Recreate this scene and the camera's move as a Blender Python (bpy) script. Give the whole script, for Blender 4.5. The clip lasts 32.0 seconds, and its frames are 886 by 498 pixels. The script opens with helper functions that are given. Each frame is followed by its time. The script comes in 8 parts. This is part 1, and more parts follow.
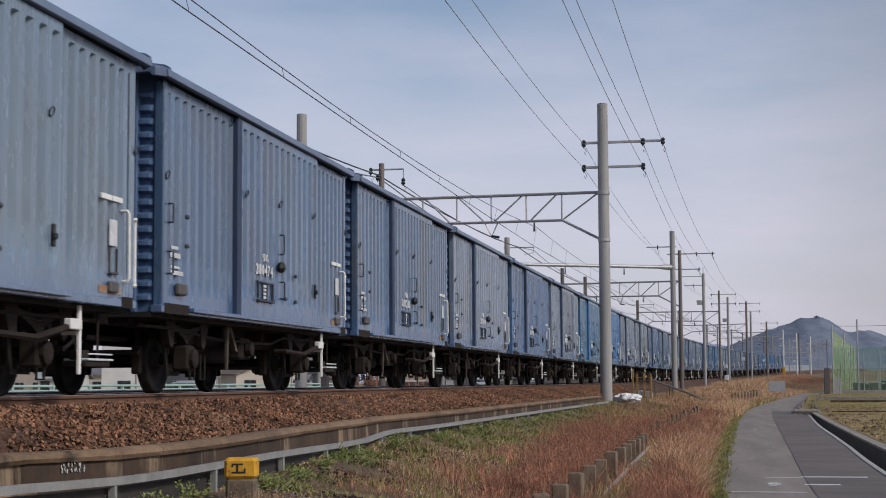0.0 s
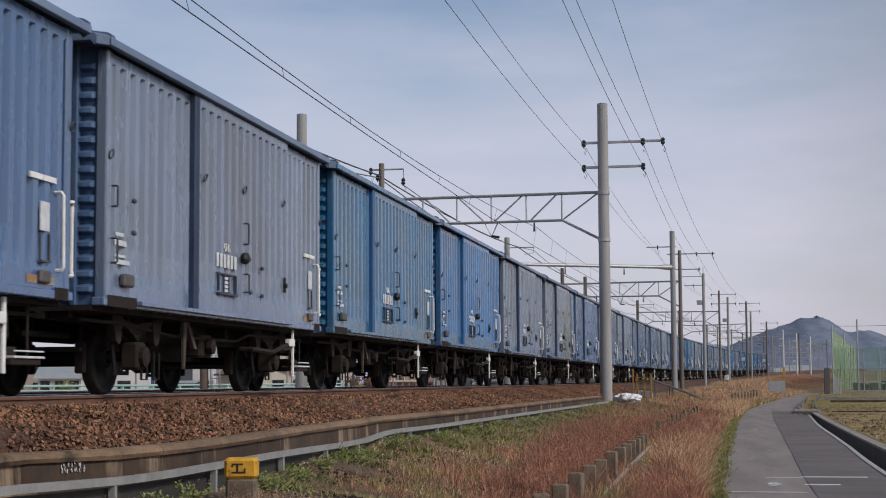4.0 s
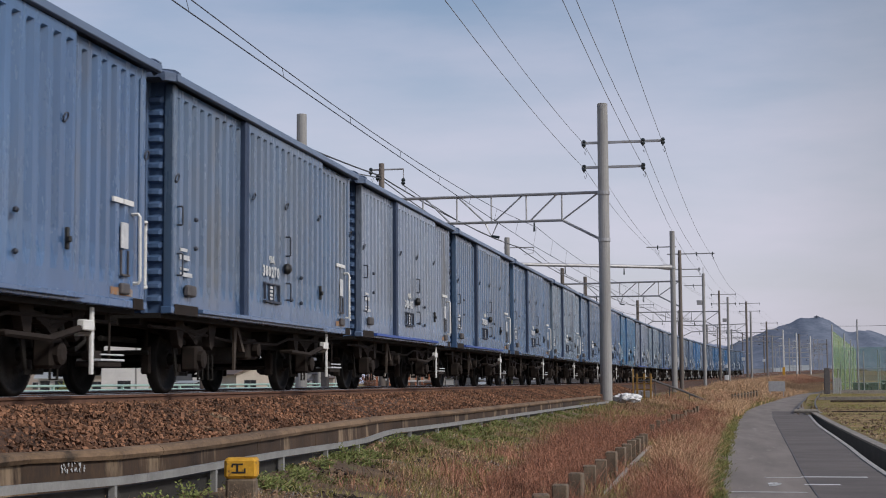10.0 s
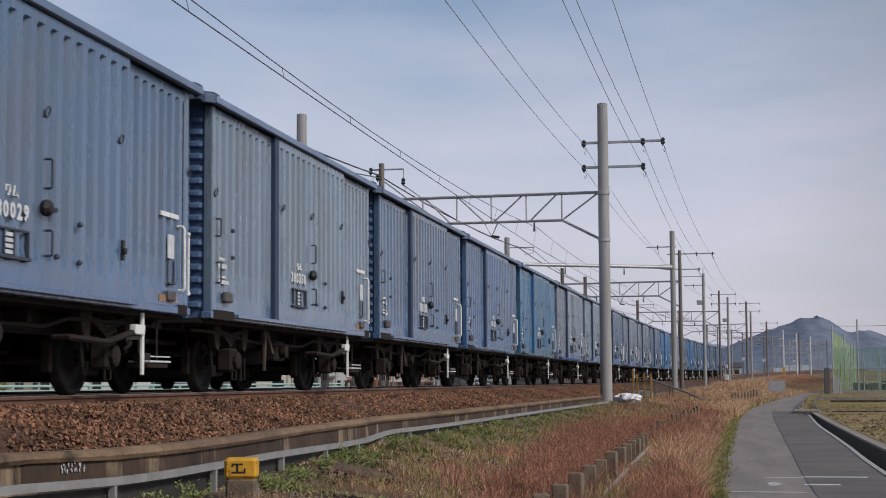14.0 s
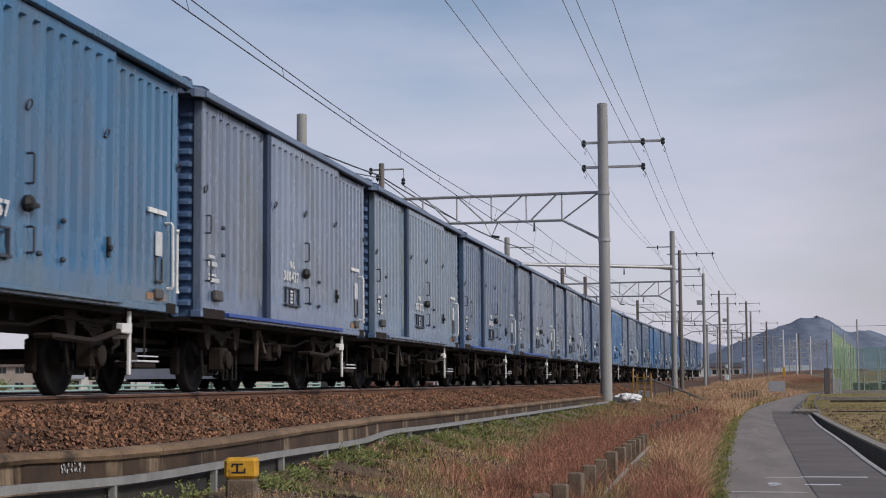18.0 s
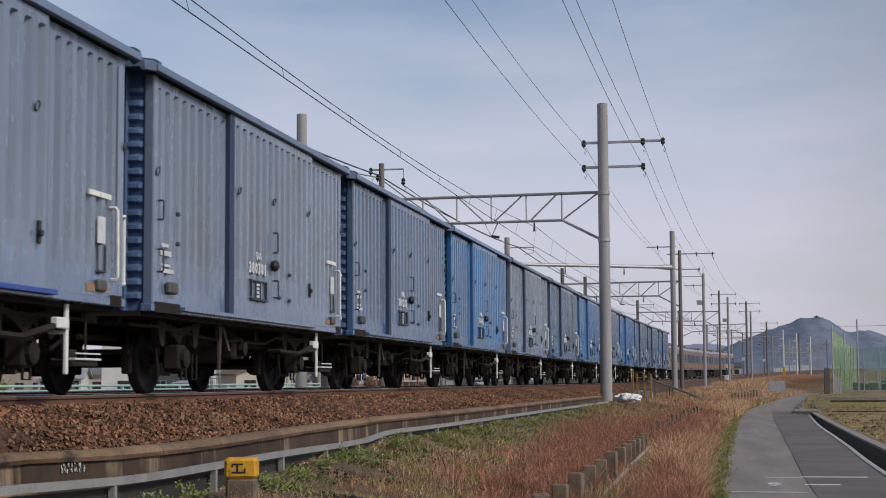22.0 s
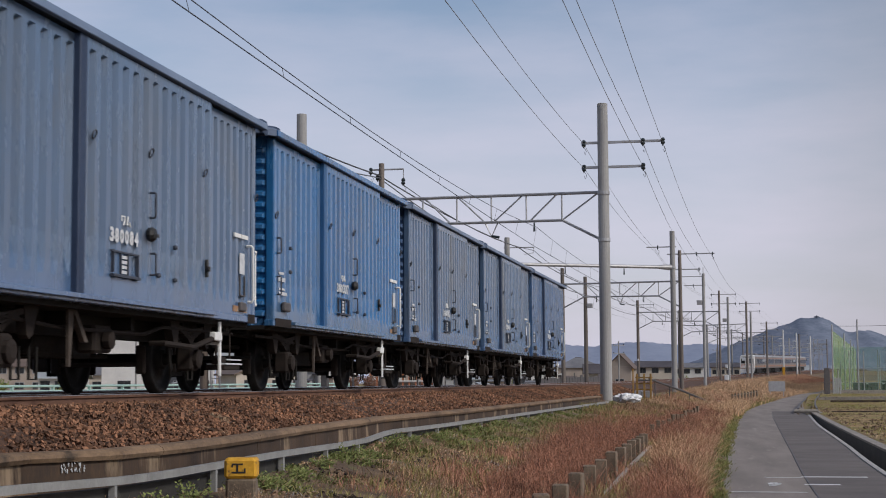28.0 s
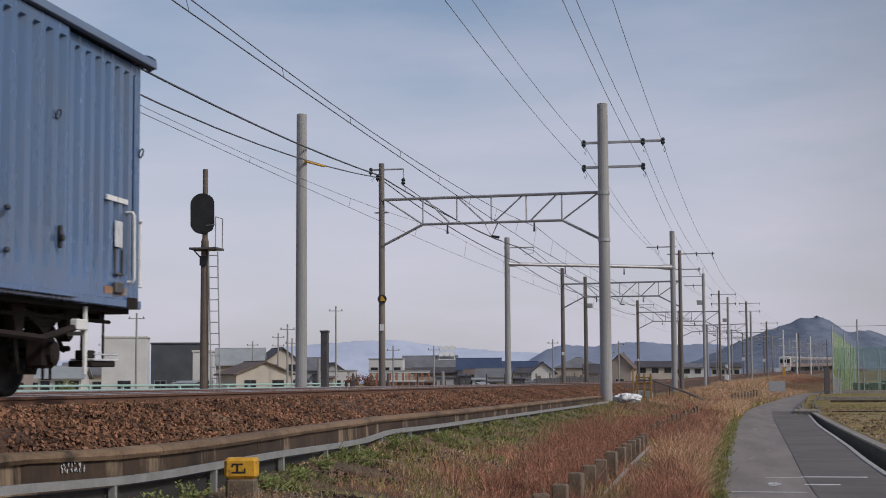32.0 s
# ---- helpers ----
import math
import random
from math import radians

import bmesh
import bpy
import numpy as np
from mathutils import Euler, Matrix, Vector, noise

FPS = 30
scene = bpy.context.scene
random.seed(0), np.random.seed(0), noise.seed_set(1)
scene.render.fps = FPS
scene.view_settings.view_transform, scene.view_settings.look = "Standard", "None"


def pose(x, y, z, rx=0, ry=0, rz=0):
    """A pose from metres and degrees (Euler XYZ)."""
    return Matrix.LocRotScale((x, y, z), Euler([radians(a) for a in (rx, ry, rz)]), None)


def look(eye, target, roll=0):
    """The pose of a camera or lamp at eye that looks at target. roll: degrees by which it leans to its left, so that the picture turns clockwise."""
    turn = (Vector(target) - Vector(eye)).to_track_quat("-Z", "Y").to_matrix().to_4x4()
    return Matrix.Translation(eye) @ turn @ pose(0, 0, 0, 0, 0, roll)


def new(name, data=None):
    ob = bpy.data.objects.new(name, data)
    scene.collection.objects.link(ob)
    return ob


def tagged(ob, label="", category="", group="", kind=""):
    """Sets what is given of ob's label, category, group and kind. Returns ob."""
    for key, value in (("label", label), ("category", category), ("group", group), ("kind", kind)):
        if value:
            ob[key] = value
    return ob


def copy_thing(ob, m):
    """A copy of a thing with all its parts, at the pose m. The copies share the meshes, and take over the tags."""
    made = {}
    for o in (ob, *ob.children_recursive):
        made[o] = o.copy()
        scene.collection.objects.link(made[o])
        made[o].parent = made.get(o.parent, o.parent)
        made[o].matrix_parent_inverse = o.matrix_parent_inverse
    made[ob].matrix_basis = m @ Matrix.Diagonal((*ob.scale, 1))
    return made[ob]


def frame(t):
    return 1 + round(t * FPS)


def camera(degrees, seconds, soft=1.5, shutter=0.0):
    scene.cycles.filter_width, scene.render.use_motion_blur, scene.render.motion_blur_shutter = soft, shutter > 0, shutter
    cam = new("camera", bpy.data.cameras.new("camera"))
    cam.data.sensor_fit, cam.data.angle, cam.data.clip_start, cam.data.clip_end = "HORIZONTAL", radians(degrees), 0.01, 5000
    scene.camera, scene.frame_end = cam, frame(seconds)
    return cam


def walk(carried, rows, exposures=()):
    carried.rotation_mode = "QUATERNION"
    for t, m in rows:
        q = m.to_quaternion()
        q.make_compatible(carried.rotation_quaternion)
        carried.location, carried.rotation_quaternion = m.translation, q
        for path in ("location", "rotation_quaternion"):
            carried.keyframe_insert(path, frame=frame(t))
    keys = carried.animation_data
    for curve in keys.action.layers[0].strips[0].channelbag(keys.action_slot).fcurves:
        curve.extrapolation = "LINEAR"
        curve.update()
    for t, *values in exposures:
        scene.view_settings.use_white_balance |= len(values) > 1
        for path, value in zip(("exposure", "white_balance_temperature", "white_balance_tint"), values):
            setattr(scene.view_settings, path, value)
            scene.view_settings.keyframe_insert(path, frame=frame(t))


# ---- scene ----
# Camera: on the lane beside the line, standing still. World z = 0 is the rail top near the camera.
SECONDS = 32.0
EYE = Vector((0.0, 0.0, 0.1176))
YAW, PITCH, ROLL = 0.141502, 0.085434, -0.3366
AIM = Vector((-math.sin(YAW) * math.cos(PITCH), math.cos(YAW) * math.cos(PITCH), math.sin(PITCH)))
cam = camera(31.7716, SECONDS, soft=1.0, shutter=0.12)
walk(cam, [(0.0, look(EYE, EYE + AIM, ROLL)), (SECONDS, look(EYE, EYE + AIM, ROLL))], exposures=[(0.0, 0.0), (27.0, 0.0), (30.0, -0.02), (31.0, -0.05), (SECONDS, -0.13)])

# World: pale hazy sky with thin cloud, soft sun.
SUN_EL, SUN_AZ = radians(38), radians(116)
world = bpy.data.worlds.new("sky")
scene.world = world
world.use_nodes = True


def build_world():
    nt = world.node_tree
    nt.nodes.clear()
    out = nt.nodes.new("ShaderNodeOutputWorld")
    bg = nt.nodes.new("ShaderNodeBackground")
    bg.inputs["Strength"].default_value = 0.111
    sky = nt.nodes.new("ShaderNodeTexSky")
    sky.sky_type, sky.sun_disc = "NISHITA", False
    sky.sun_elevation, sky.sun_rotation = SUN_EL, SUN_AZ
    sky.air_density, sky.dust_density, sky.ozone_density = 1.0, 1.6, 2.0
    tc = nt.nodes.new("ShaderNodeTexCoord")
    sep = nt.nodes.new("ShaderNodeSeparateXYZ")
    nt.links.new(tc.outputs["Generated"], sep.inputs[0])
    # haze towards the horizon
    ramp = nt.nodes.new("ShaderNodeValToRGB")
    ramp.color_ramp.elements[0].position, ramp.color_ramp.elements[0].color = 0.0, (0.68, 0.68, 0.68, 1)
    ramp.color_ramp.elements[1].position, ramp.color_ramp.elements[1].color = 0.6, (0.22, 0.22, 0.22, 1)
    e = ramp.color_ramp.elements.new(0.10)
    e.color = (0.74, 0.74, 0.74, 1)
    e = ramp.color_ramp.elements.new(0.24)
    e.color = (0.215, 0.215, 0.215, 1)
    nt.links.new(sep.outputs["Z"], ramp.inputs[0])
    # thin streaks of cloud
    mp = nt.nodes.new("ShaderNodeMapping")
    mp.inputs["Scale"].default_value = (2.2, 2.2, 9.0)
    nt.links.new(tc.outputs["Generated"], mp.inputs[0])
    nz = nt.nodes.new("ShaderNodeTexNoise")
    nz.inputs["Scale"].default_value, nz.inputs["Detail"].default_value, nz.inputs["Roughness"].default_value = 2.3, 6, 0.55
    nt.links.new(mp.outputs[0], nz.inputs["Vector"])
    cr = nt.nodes.new("ShaderNodeMapRange")
    cr.inputs["From Min"].default_value, cr.inputs["From Max"].default_value = 0.35, 0.72
    cr.inputs["To Min"].default_value, cr.inputs["To Max"].default_value = -0.11, 0.17
    nt.links.new(nz.outputs["Fac"], cr.inputs["Value"])
    add = nt.nodes.new("ShaderNodeMath")
    add.operation, add.use_clamp = "ADD", True
    nt.links.new(ramp.outputs["Color"], add.inputs[0])
    nt.links.new(cr.outputs[0], add.inputs[1])
    mix = nt.nodes.new("ShaderNodeMix")
    mix.data_type = "RGBA"
    mix.inputs["B"].default_value = CLOUD
    nt.links.new(add.outputs[0], mix.inputs["Factor"])
    nt.links.new(sky.outputs[0], mix.inputs["A"])
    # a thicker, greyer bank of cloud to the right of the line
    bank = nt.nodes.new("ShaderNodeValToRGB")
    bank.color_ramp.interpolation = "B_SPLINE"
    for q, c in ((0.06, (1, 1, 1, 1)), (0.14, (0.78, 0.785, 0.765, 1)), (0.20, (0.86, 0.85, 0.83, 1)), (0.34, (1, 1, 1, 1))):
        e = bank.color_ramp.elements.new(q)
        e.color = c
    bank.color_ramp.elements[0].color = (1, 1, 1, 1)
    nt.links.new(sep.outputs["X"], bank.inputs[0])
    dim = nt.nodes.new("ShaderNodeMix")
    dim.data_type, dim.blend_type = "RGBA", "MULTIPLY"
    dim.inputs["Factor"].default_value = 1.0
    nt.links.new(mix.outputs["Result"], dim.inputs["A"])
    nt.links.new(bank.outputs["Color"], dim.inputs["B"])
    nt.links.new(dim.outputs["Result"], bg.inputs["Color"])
    nt.links.new(bg.outputs[0], out.inputs[0])


CLOUD = (6.12, 5.86, 7.02, 1)
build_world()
sun = new("sun", bpy.data.lights.new("sun", "SUN"))
sun.data.energy, sun.data.angle, sun.data.color = 2.1, radians(10), (1.0, 0.95, 0.88)
sun.matrix_basis = look((0, 0, 0), (-math.sin(SUN_AZ) * math.cos(SUN_EL), -math.cos(SUN_AZ) * math.cos(SUN_EL), -math.sin(SUN_EL)))
sun.location = (60, -70, 70)

# The line: a long curve to the right. s runs along the near track, u to its right, z from the rail top.
K, S0, C1 = 0.00037027, -82.885, 8.927
PITCH_W = 9.65


def rise(s):
    if s <= 60:
        return 0.0
    if s <= 300:
        return 2.218e-5 * (s - 60) ** 2
    return 2.218e-5 * 240 ** 2 + 2 * 2.218e-5 * 240 * min(s - 300, 260)


def tp(s, u, z):
    a = K * (s - S0)
    return Vector((-C1 + (1 - math.cos(a)) / K + u * math.cos(a), S0 + math.sin(a) / K - u * math.sin(a), z + rise(s)))


def tpose(s, u=0.0, z=0.0, turn=0.0):
    """Pose on the line: x to its right, y along it."""
    return Matrix.Translation(tp(s, u, z)) @ pose(0, 0, 0, math.degrees(math.atan((rise(s + 1) - rise(s - 1)) / 2)), 0, -math.degrees(K * (s - S0)) + turn)


def upose(s, u, z, turn=0.0):
    """The same, held upright."""
    return Matrix.Translation(tp(s, u, z)) @ pose(0, 0, 0, 0, 0, -math.degrees(K * (s - S0)) + turn)


def lerp(x, table):
    if x <= table[0][0]:
        return table[0][1]
    for (a, b), (c, d) in zip(table, table[1:]):
        if x <= c:
            return b + (d - b) * (x - a) / (c - a)
    return table[-1][1]


# ---- mesh helpers ----
class Mesh:
    """Vertices and faces of one part."""

    def __init__(self):
        self.v, self.f = [], []

    def add(self, verts, faces):
        n = len(self.v)
        self.v += [tuple(p) for p in verts]
        self.f += [tuple(i + n for i in q) for q in faces]
        return self

    def box(self, a, b, chamfer=0.0):
        (x0, y0, z0), (x1, y1, z1) = a, b
        c = chamfer
        if not c:
            return self.add([(x0, y0, z0), (x1, y0, z0), (x1, y1, z0), (x0, y1, z0), (x0, y0, z1), (x1, y0, z1), (x1, y1, z1), (x0, y1, z1)],
                            [(0, 3, 2, 1), (4, 5, 6, 7), (0, 1, 5, 4), (1, 2, 6, 5), (2, 3, 7, 6), (3, 0, 4, 7)])
        ring = lambda z, k: [(x0 + c + k, y0 + k, z), (x1 - c - k, y0 + k, z), (x1 - k, y0 + c + k, z), (x1 - k, y1 - c - k, z), (x1 - c - k, y1 - k, z), (x0 + c + k, y1 - k, z), (x0 + k, y1 - c - k, z), (x0 + k, y0 + c + k, z)]
        rings = [ring(z0, c * 0.7), ring(z0 + c, 0), ring(z1 - c, 0), ring(z1, c * 0.7)]
        return self.loft(rings)

    def loft(self, rings, caps=True, closed=True):
        n = len(rings[0])
        verts = [p for r in rings for p in r]
        faces = []
        for k in range(len(rings) - 1):
            for i in range(n if closed else n - 1):
                j = (i + 1) % n
                faces.append((k * n + i, k * n + j, (k + 1) * n + j, (k + 1) * n + i))
        if caps:
            faces.append(tuple(range(n - 1, -1, -1)))
            faces.append(tuple(range((len(rings) - 1) * n, len(rings) * n)))
        return self.add(verts, faces)

    def tube(self, pts, r, n=6, caps=True):
        """A round bar along points; r is a number or one for each point."""
        pts = [Vector(p) for p in pts]
        rs = r if isinstance(r, (list, tuple)) else [r] * len(pts)
        rings = []
        side = None
        for i, p in enumerate(pts):
            d = (pts[min(i + 1, len(pts) - 1)] - pts[max(i - 1, 0)]).normalized()
            if side is None:
                side = d.orthogonal().normalized()
            side = (side - d * side.dot(d)).normalized()
            up = d.cross(side)
            rings.append([p + (side * math.cos(2 * math.pi * k / n) + up * math.sin(2 * math.pi * k / n)) * rs[i] for k in range(n)])
        return self.loft(rings, caps)

    def lathe(self, prof, o, axis, n=16):
        """Turn (radius, height) pairs about an axis through o."""
        o, axis = Vector(o), Vector(axis).normalized()
        a = axis.orthogonal().normalized()
        b = axis.cross(a)
        return self.loft([[o + axis * h + (a * math.cos(2 * math.pi * k / n) + b * math.sin(2 * math.pi * k / n)) * r for k in range(n)] for r, h in prof])

    def prism(self, poly, axis, lo, hi):
        """A flat outline drawn along an axis: x, y or z."""
        def at(p, t):
            return {"x": (t, p[0], p[1]), "y": (p[0], t, p[1]), "z": (p[0], p[1], t)}[axis]
        return self.loft([[at(p, lo) for p in poly], [at(p, hi) for p in poly]])

    def data(self, name, material, smooth=False):
        me = bpy.data.meshes.new(name)
        me.from_pydata(self.v, [], self.f)
        bm = bmesh.new()
        bm.from_mesh(me)
        bmesh.ops.recalc_face_normals(bm, faces=bm.faces)
        bm.to_mesh(me)
        bm.free()
        if smooth:
            me.polygons.foreach_set("use_smooth", [True] * len(me.polygons))
        me.materials.append(material)
        me.update()
        return me


def part(name, m, material, parent=None, label="", smooth=False, at=None):
    ob = new(name, m.data(name, material, smooth) if isinstance(m, Mesh) else m)
    if parent:
        ob.parent = parent
    if at is not None:
        ob.matrix_basis = at
    if label:
        tagged(ob, label)
    return ob


def thing(name, label, category, group="", kind="", at=None):
    ob = new(name)
    ob.empty_display_size = 0.2
    if at is not None:
        ob.matrix_basis = at
    return tagged(ob, label, category, group, kind)


def quick(name, verts, faces, material, smooth=False):
    """A large mesh straight from arrays."""
    me = bpy.data.meshes.new(name)
    me.from_pydata(verts, [], faces)
    if smooth:
        me.polygons.foreach_set("use_smooth", [True] * len(me.polygons))
    me.materials.append(material)
    me.update()
    return me


# ---- materials ----
def surface(name, dark, light, rough=0.7, metal=0.0, scale=3.0, fine=40.0, bump=0.15, stain=None, stain_at=0.6, stretch=(1, 1, 1), vary=0.0, island=0.0, spec=0.4, bump_d=0.01):
    """Two colours by large and fine noise, stains of a third colour, and fine relief. vary: by object, island: by loose piece."""
    m = bpy.data.materials.new(name)
    m.use_nodes = True
    nt = m.node_tree
    b = nt.nodes["Principled BSDF"]
    b.inputs["Metallic"].default_value, b.inputs["Specular IOR Level"].default_value = metal, spec
    tc = nt.nodes.new("ShaderNodeTexCoord")
    mp = nt.nodes.new("ShaderNodeMapping")
    mp.inputs["Scale"].default_value = stretch
    src = tc.outputs["Object"]
    nt.links.new(src, mp.inputs[0])
    if vary:
        # shift the pattern from object to object
        info = nt.nodes.new("ShaderNodeObjectInfo")
        mul = nt.nodes.new("ShaderNodeMath")
        mul.operation, mul.inputs[1].default_value = "MULTIPLY", 57.0
        nt.links.new(info.outputs["Random"], mul.inputs[0])
        nt.links.new(mul.outputs[0], mp.inputs["Location"])
    def noise(sc, det=5, ro=0.6):
        n = nt.nodes.new("ShaderNodeTexNoise")
        n.inputs["Scale"].default_value, n.inputs["Detail"].default_value, n.inputs["Roughness"].default_value = sc, det, ro
        nt.links.new(mp.outputs[0], n.inputs["Vector"])
        return n
    def mixed(fac, a, c):
        x = nt.nodes.new("ShaderNodeMix")
        x.data_type = "RGBA"
        nt.links.new(fac, x.inputs["Factor"])
        for sock, val in (("A", a), ("B", c)):
            if isinstance(val, tuple):
                x.inputs[sock].default_value = (*val, 1)
            else:
                nt.links.new(val, x.inputs[sock])
        return x.outputs["Result"]
    def band(sock, lo, hi, a=0.0, z=1.0):
        r = nt.nodes.new("ShaderNodeMapRange")
        r.inputs["From Min"].default_value, r.inputs["From Max"].default_value = lo, hi
        r.inputs["To Min"].default_value, r.inputs["To Max"].default_value = a, z
        nt.links.new(sock, r.inputs["Value"])
        return r.outputs[0]
    big, small = noise(scale), noise(fine, 4, 0.7)
    avg = nt.nodes.new("ShaderNodeMath")
    avg.operation, avg.inputs[1].default_value = "MULTIPLY_ADD", 0.45
    nt.links.new(small.outputs["Fac"], avg.inputs[0])
    half = nt.nodes.new("ShaderNodeMath")
    half.operation, half.inputs[1].default_value = "MULTIPLY", 0.55
    nt.links.new(big.outputs["Fac"], half.inputs[0])
    nt.links.new(half.outputs[0], avg.inputs[2])
    col = mixed(band(avg.outputs[0], 0.36, 0.64), dark, light)
    if stain:
        st = noise(scale * 1.7, 6, 0.65)
        col = mixed(band(st.outputs["Fac"], stain_at, stain_at + 0.1), col, stain)
    if island or vary:
        hsv = nt.nodes.new("ShaderNodeHueSaturation")
        if island:
            geo = nt.nodes.new("ShaderNodeNewGeometry")
            rnd, amount = geo.outputs["Random Per Island"], island
        else:
            rnd, amount = info.outputs["Random"], vary
        nt.links.new(band(rnd, 0, 1, 1 - amount, 1 + amount), hsv.inputs["Value"])
        nt.links.new(col, hsv.inputs["Color"])
        col = hsv.outputs["Color"]
    nt.links.new(col, b.inputs["Base Color"])
    nt.links.new(band(small.outputs["Fac"], 0.3, 0.7, max(0.05, rough - 0.12), min(1, rough + 0.12)), b.inputs["Roughness"])
    if bump:
        bp = nt.nodes.new("ShaderNodeBump")
        bp.inputs["Strength"].default_value, bp.inputs["Distance"].default_value = bump, bump_d
        nt.links.new(avg.outputs[0], bp.inputs["Height"])
        nt.links.new(bp.outputs[0], b.inputs["Normal"])
    return m


def glow(name, colour, strength):
    m = bpy.data.materials.new(name)
    m.use_nodes = True
    b = m.node_tree.nodes["Principled BSDF"]
    b.inputs["Base Color"].default_value = (*colour, 1)
    b.inputs["Emission Color"].default_value = (*colour, 1)
    b.inputs["Emission Strength"].default_value = strength
    return m


M_RAIL_TOP = surface("worn rail steel", (0.35, 0.34, 0.33), (0.5, 0.5, 0.5), 0.3, 0.9, 2, 60, 0.05)
M_RAIL = surface("rusty rail web", (0.10, 0.05, 0.033), (0.19, 0.10, 0.066), 0.85, 0.2, 4, 60, 0.3)
M_BALLAST = surface("ballast stone", (0.058, 0.030, 0.019), (0.29, 0.143, 0.080), 0.9, 0, 0.9, 14, 0.5, stain=(0.19, 0.132, 0.082), stain_at=0.58, island=0.7)
M_BED = surface("ballast bed", (0.028, 0.015, 0.010), (0.12, 0.064, 0.040), 0.95, 0, 2.5, 16, 1.0, bump_d=0.06)
M_SLEEPER = surface("concrete sleeper", (0.16, 0.13, 0.11), (0.27, 0.23, 0.2), 0.9, 0, 3, 40, 0.3)
M_WALL = surface("stained concrete wall", (0.018, 0.011, 0.008), (0.085, 0.053, 0.033), 0.8, 0, 0.8, 22, 0.5, stain=(0.26, 0.19, 0.125), stain_at=0.54, stretch=(1.5, 1.5, 0.35))
M_POSTS = surface("old brown concrete", (0.085, 0.062, 0.043), (0.23, 0.175, 0.125), 0.9, 0, 4, 40, 0.4, stain=(0.07, 0.062, 0.05), stain_at=0.56)
M_LIP = surface("worn concrete lip", (0.09, 0.058, 0.036), (0.26, 0.172, 0.105), 0.9, 0, 1.2, 26, 0.9, stain=(0.05, 0.036, 0.025), stain_at=0.57)
# black algae of the ditch wall, and the shade painted under the guide rail
M_ALGAE_SHADE = surface("black algae concrete and shade", (0.018, 0.017, 0.016), (0.05, 0.047, 0.042), 0.8, 0, 1.2, 20, 0.3, stain=(0.13, 0.12, 0.10), stain_at=0.63)
M_CONC = surface("grey concrete", (0.25, 0.24, 0.225), (0.38, 0.37, 0.35), 0.85, 0, 1.5, 30, 0.25, stretch=(1, 1, 0.35), vary=0.12)
M_CONC_OLD = surface("weathered concrete", (0.16, 0.145, 0.125), (0.33, 0.30, 0.26), 0.9, 0, 3, 40, 0.4, stain=(0.09, 0.08, 0.065), stain_at=0.58)
M_POLE_GREY = surface("pole concrete", (0.23, 0.225, 0.22), (0.33, 0.325, 0.32), 0.75, 0, 1.2, 30, 0.2, stretch=(1, 1, 0.25), vary=0.1)
M_POLE_OLD = surface("old pole", (0.10, 0.085, 0.075), (0.2, 0.17, 0.15), 0.85, 0, 1.2, 30, 0.3, stretch=(1, 1, 0.2), vary=0.15)
M_PALE = surface("pale painted steel", (0.19, 0.19, 0.185), (0.32, 0.32, 0.31), 0.55, 0.1, 4, 40, 0.1, stain=(0.3, 0.26, 0.22), stain_at=0.66)
M_GALV = surface("galvanised steel", (0.30, 0.30, 0.31), (0.44, 0.44, 0.45), 0.5, 0.5, 4, 40, 0.1)
M_STEEL_DK = surface("dark steel", (0.07, 0.065, 0.065), (0.14, 0.13, 0.13), 0.6, 0.4, 4, 40, 0.15)
M_WIRE = surface("wire", (0.075, 0.075, 0.08), (0.13, 0.13, 0.137), 0.5, 0.4, 5, 30, 0)
M_WIRE_THIN = surface("bright thin wire", (0.20, 0.205, 0.215), (0.28, 0.285, 0.295), 0.5, 0.3, 5, 30, 0)
M_INSUL = surface("dark porcelain", (0.018, 0.026, 0.030), (0.035, 0.046, 0.05), 0.3, 0, 8, 40, 0)
M_ASPHALT = surface("asphalt", (0.145, 0.124, 0.110), (0.255, 0.220, 0.195), 0.9, 0, 1.5, 60, 0.4, stain=(0.29, 0.255, 0.225), stain_at=0.60, stretch=(1, 0.14, 1), bump_d=0.008)
M_ASPHALT_NEW = surface("newer asphalt", (0.082, 0.071, 0.066), (0.155, 0.134, 0.123), 0.9, 0, 1.6, 60, 0.4, stain=(0.20, 0.176, 0.158), stain_at=0.62, stretch=(0.35, 0.5, 1), bump_d=0.008)
M_LINE = surface("road paint", (0.5, 0.5, 0.5), (0.78, 0.78, 0.78), 0.7, 0, 5, 50, 0.1, stain=(0.2, 0.2, 0.2), stain_at=0.6)
M_SOIL = surface("dry soil and litter", (0.04, 0.025, 0.016), (0.22, 0.145, 0.085), 0.95, 0, 1.6, 26, 1.0, stain=(0.13, 0.13, 0.05), stain_at=0.56, bump_d=0.04)
M_FIELD = surface("stubble field", (0.075, 0.046, 0.022), (0.38, 0.245, 0.11), 0.95, 0, 0.6, 9, 1.0, stain=(0.18, 0.19, 0.045), stain_at=0.50, stretch=(0.35, 1.6, 1), bump_d=0.06)
M_GREEN = surface("green weeds", (0.10, 0.125, 0.032), (0.215, 0.24, 0.08), 0.8, 0, 0.8, 20, 0, island=0.4)
M_DRY = surface("dry grass", (0.30, 0.21, 0.12), (0.56, 0.42, 0.26), 0.85, 0, 0.8, 20, 0, island=0.4)
M_RED = surface("red brown dry stalks", (0.095, 0.038, 0.024), (0.60, 0.285, 0.175), 0.85, 0, 2.2, 9, 0, island=0.7)
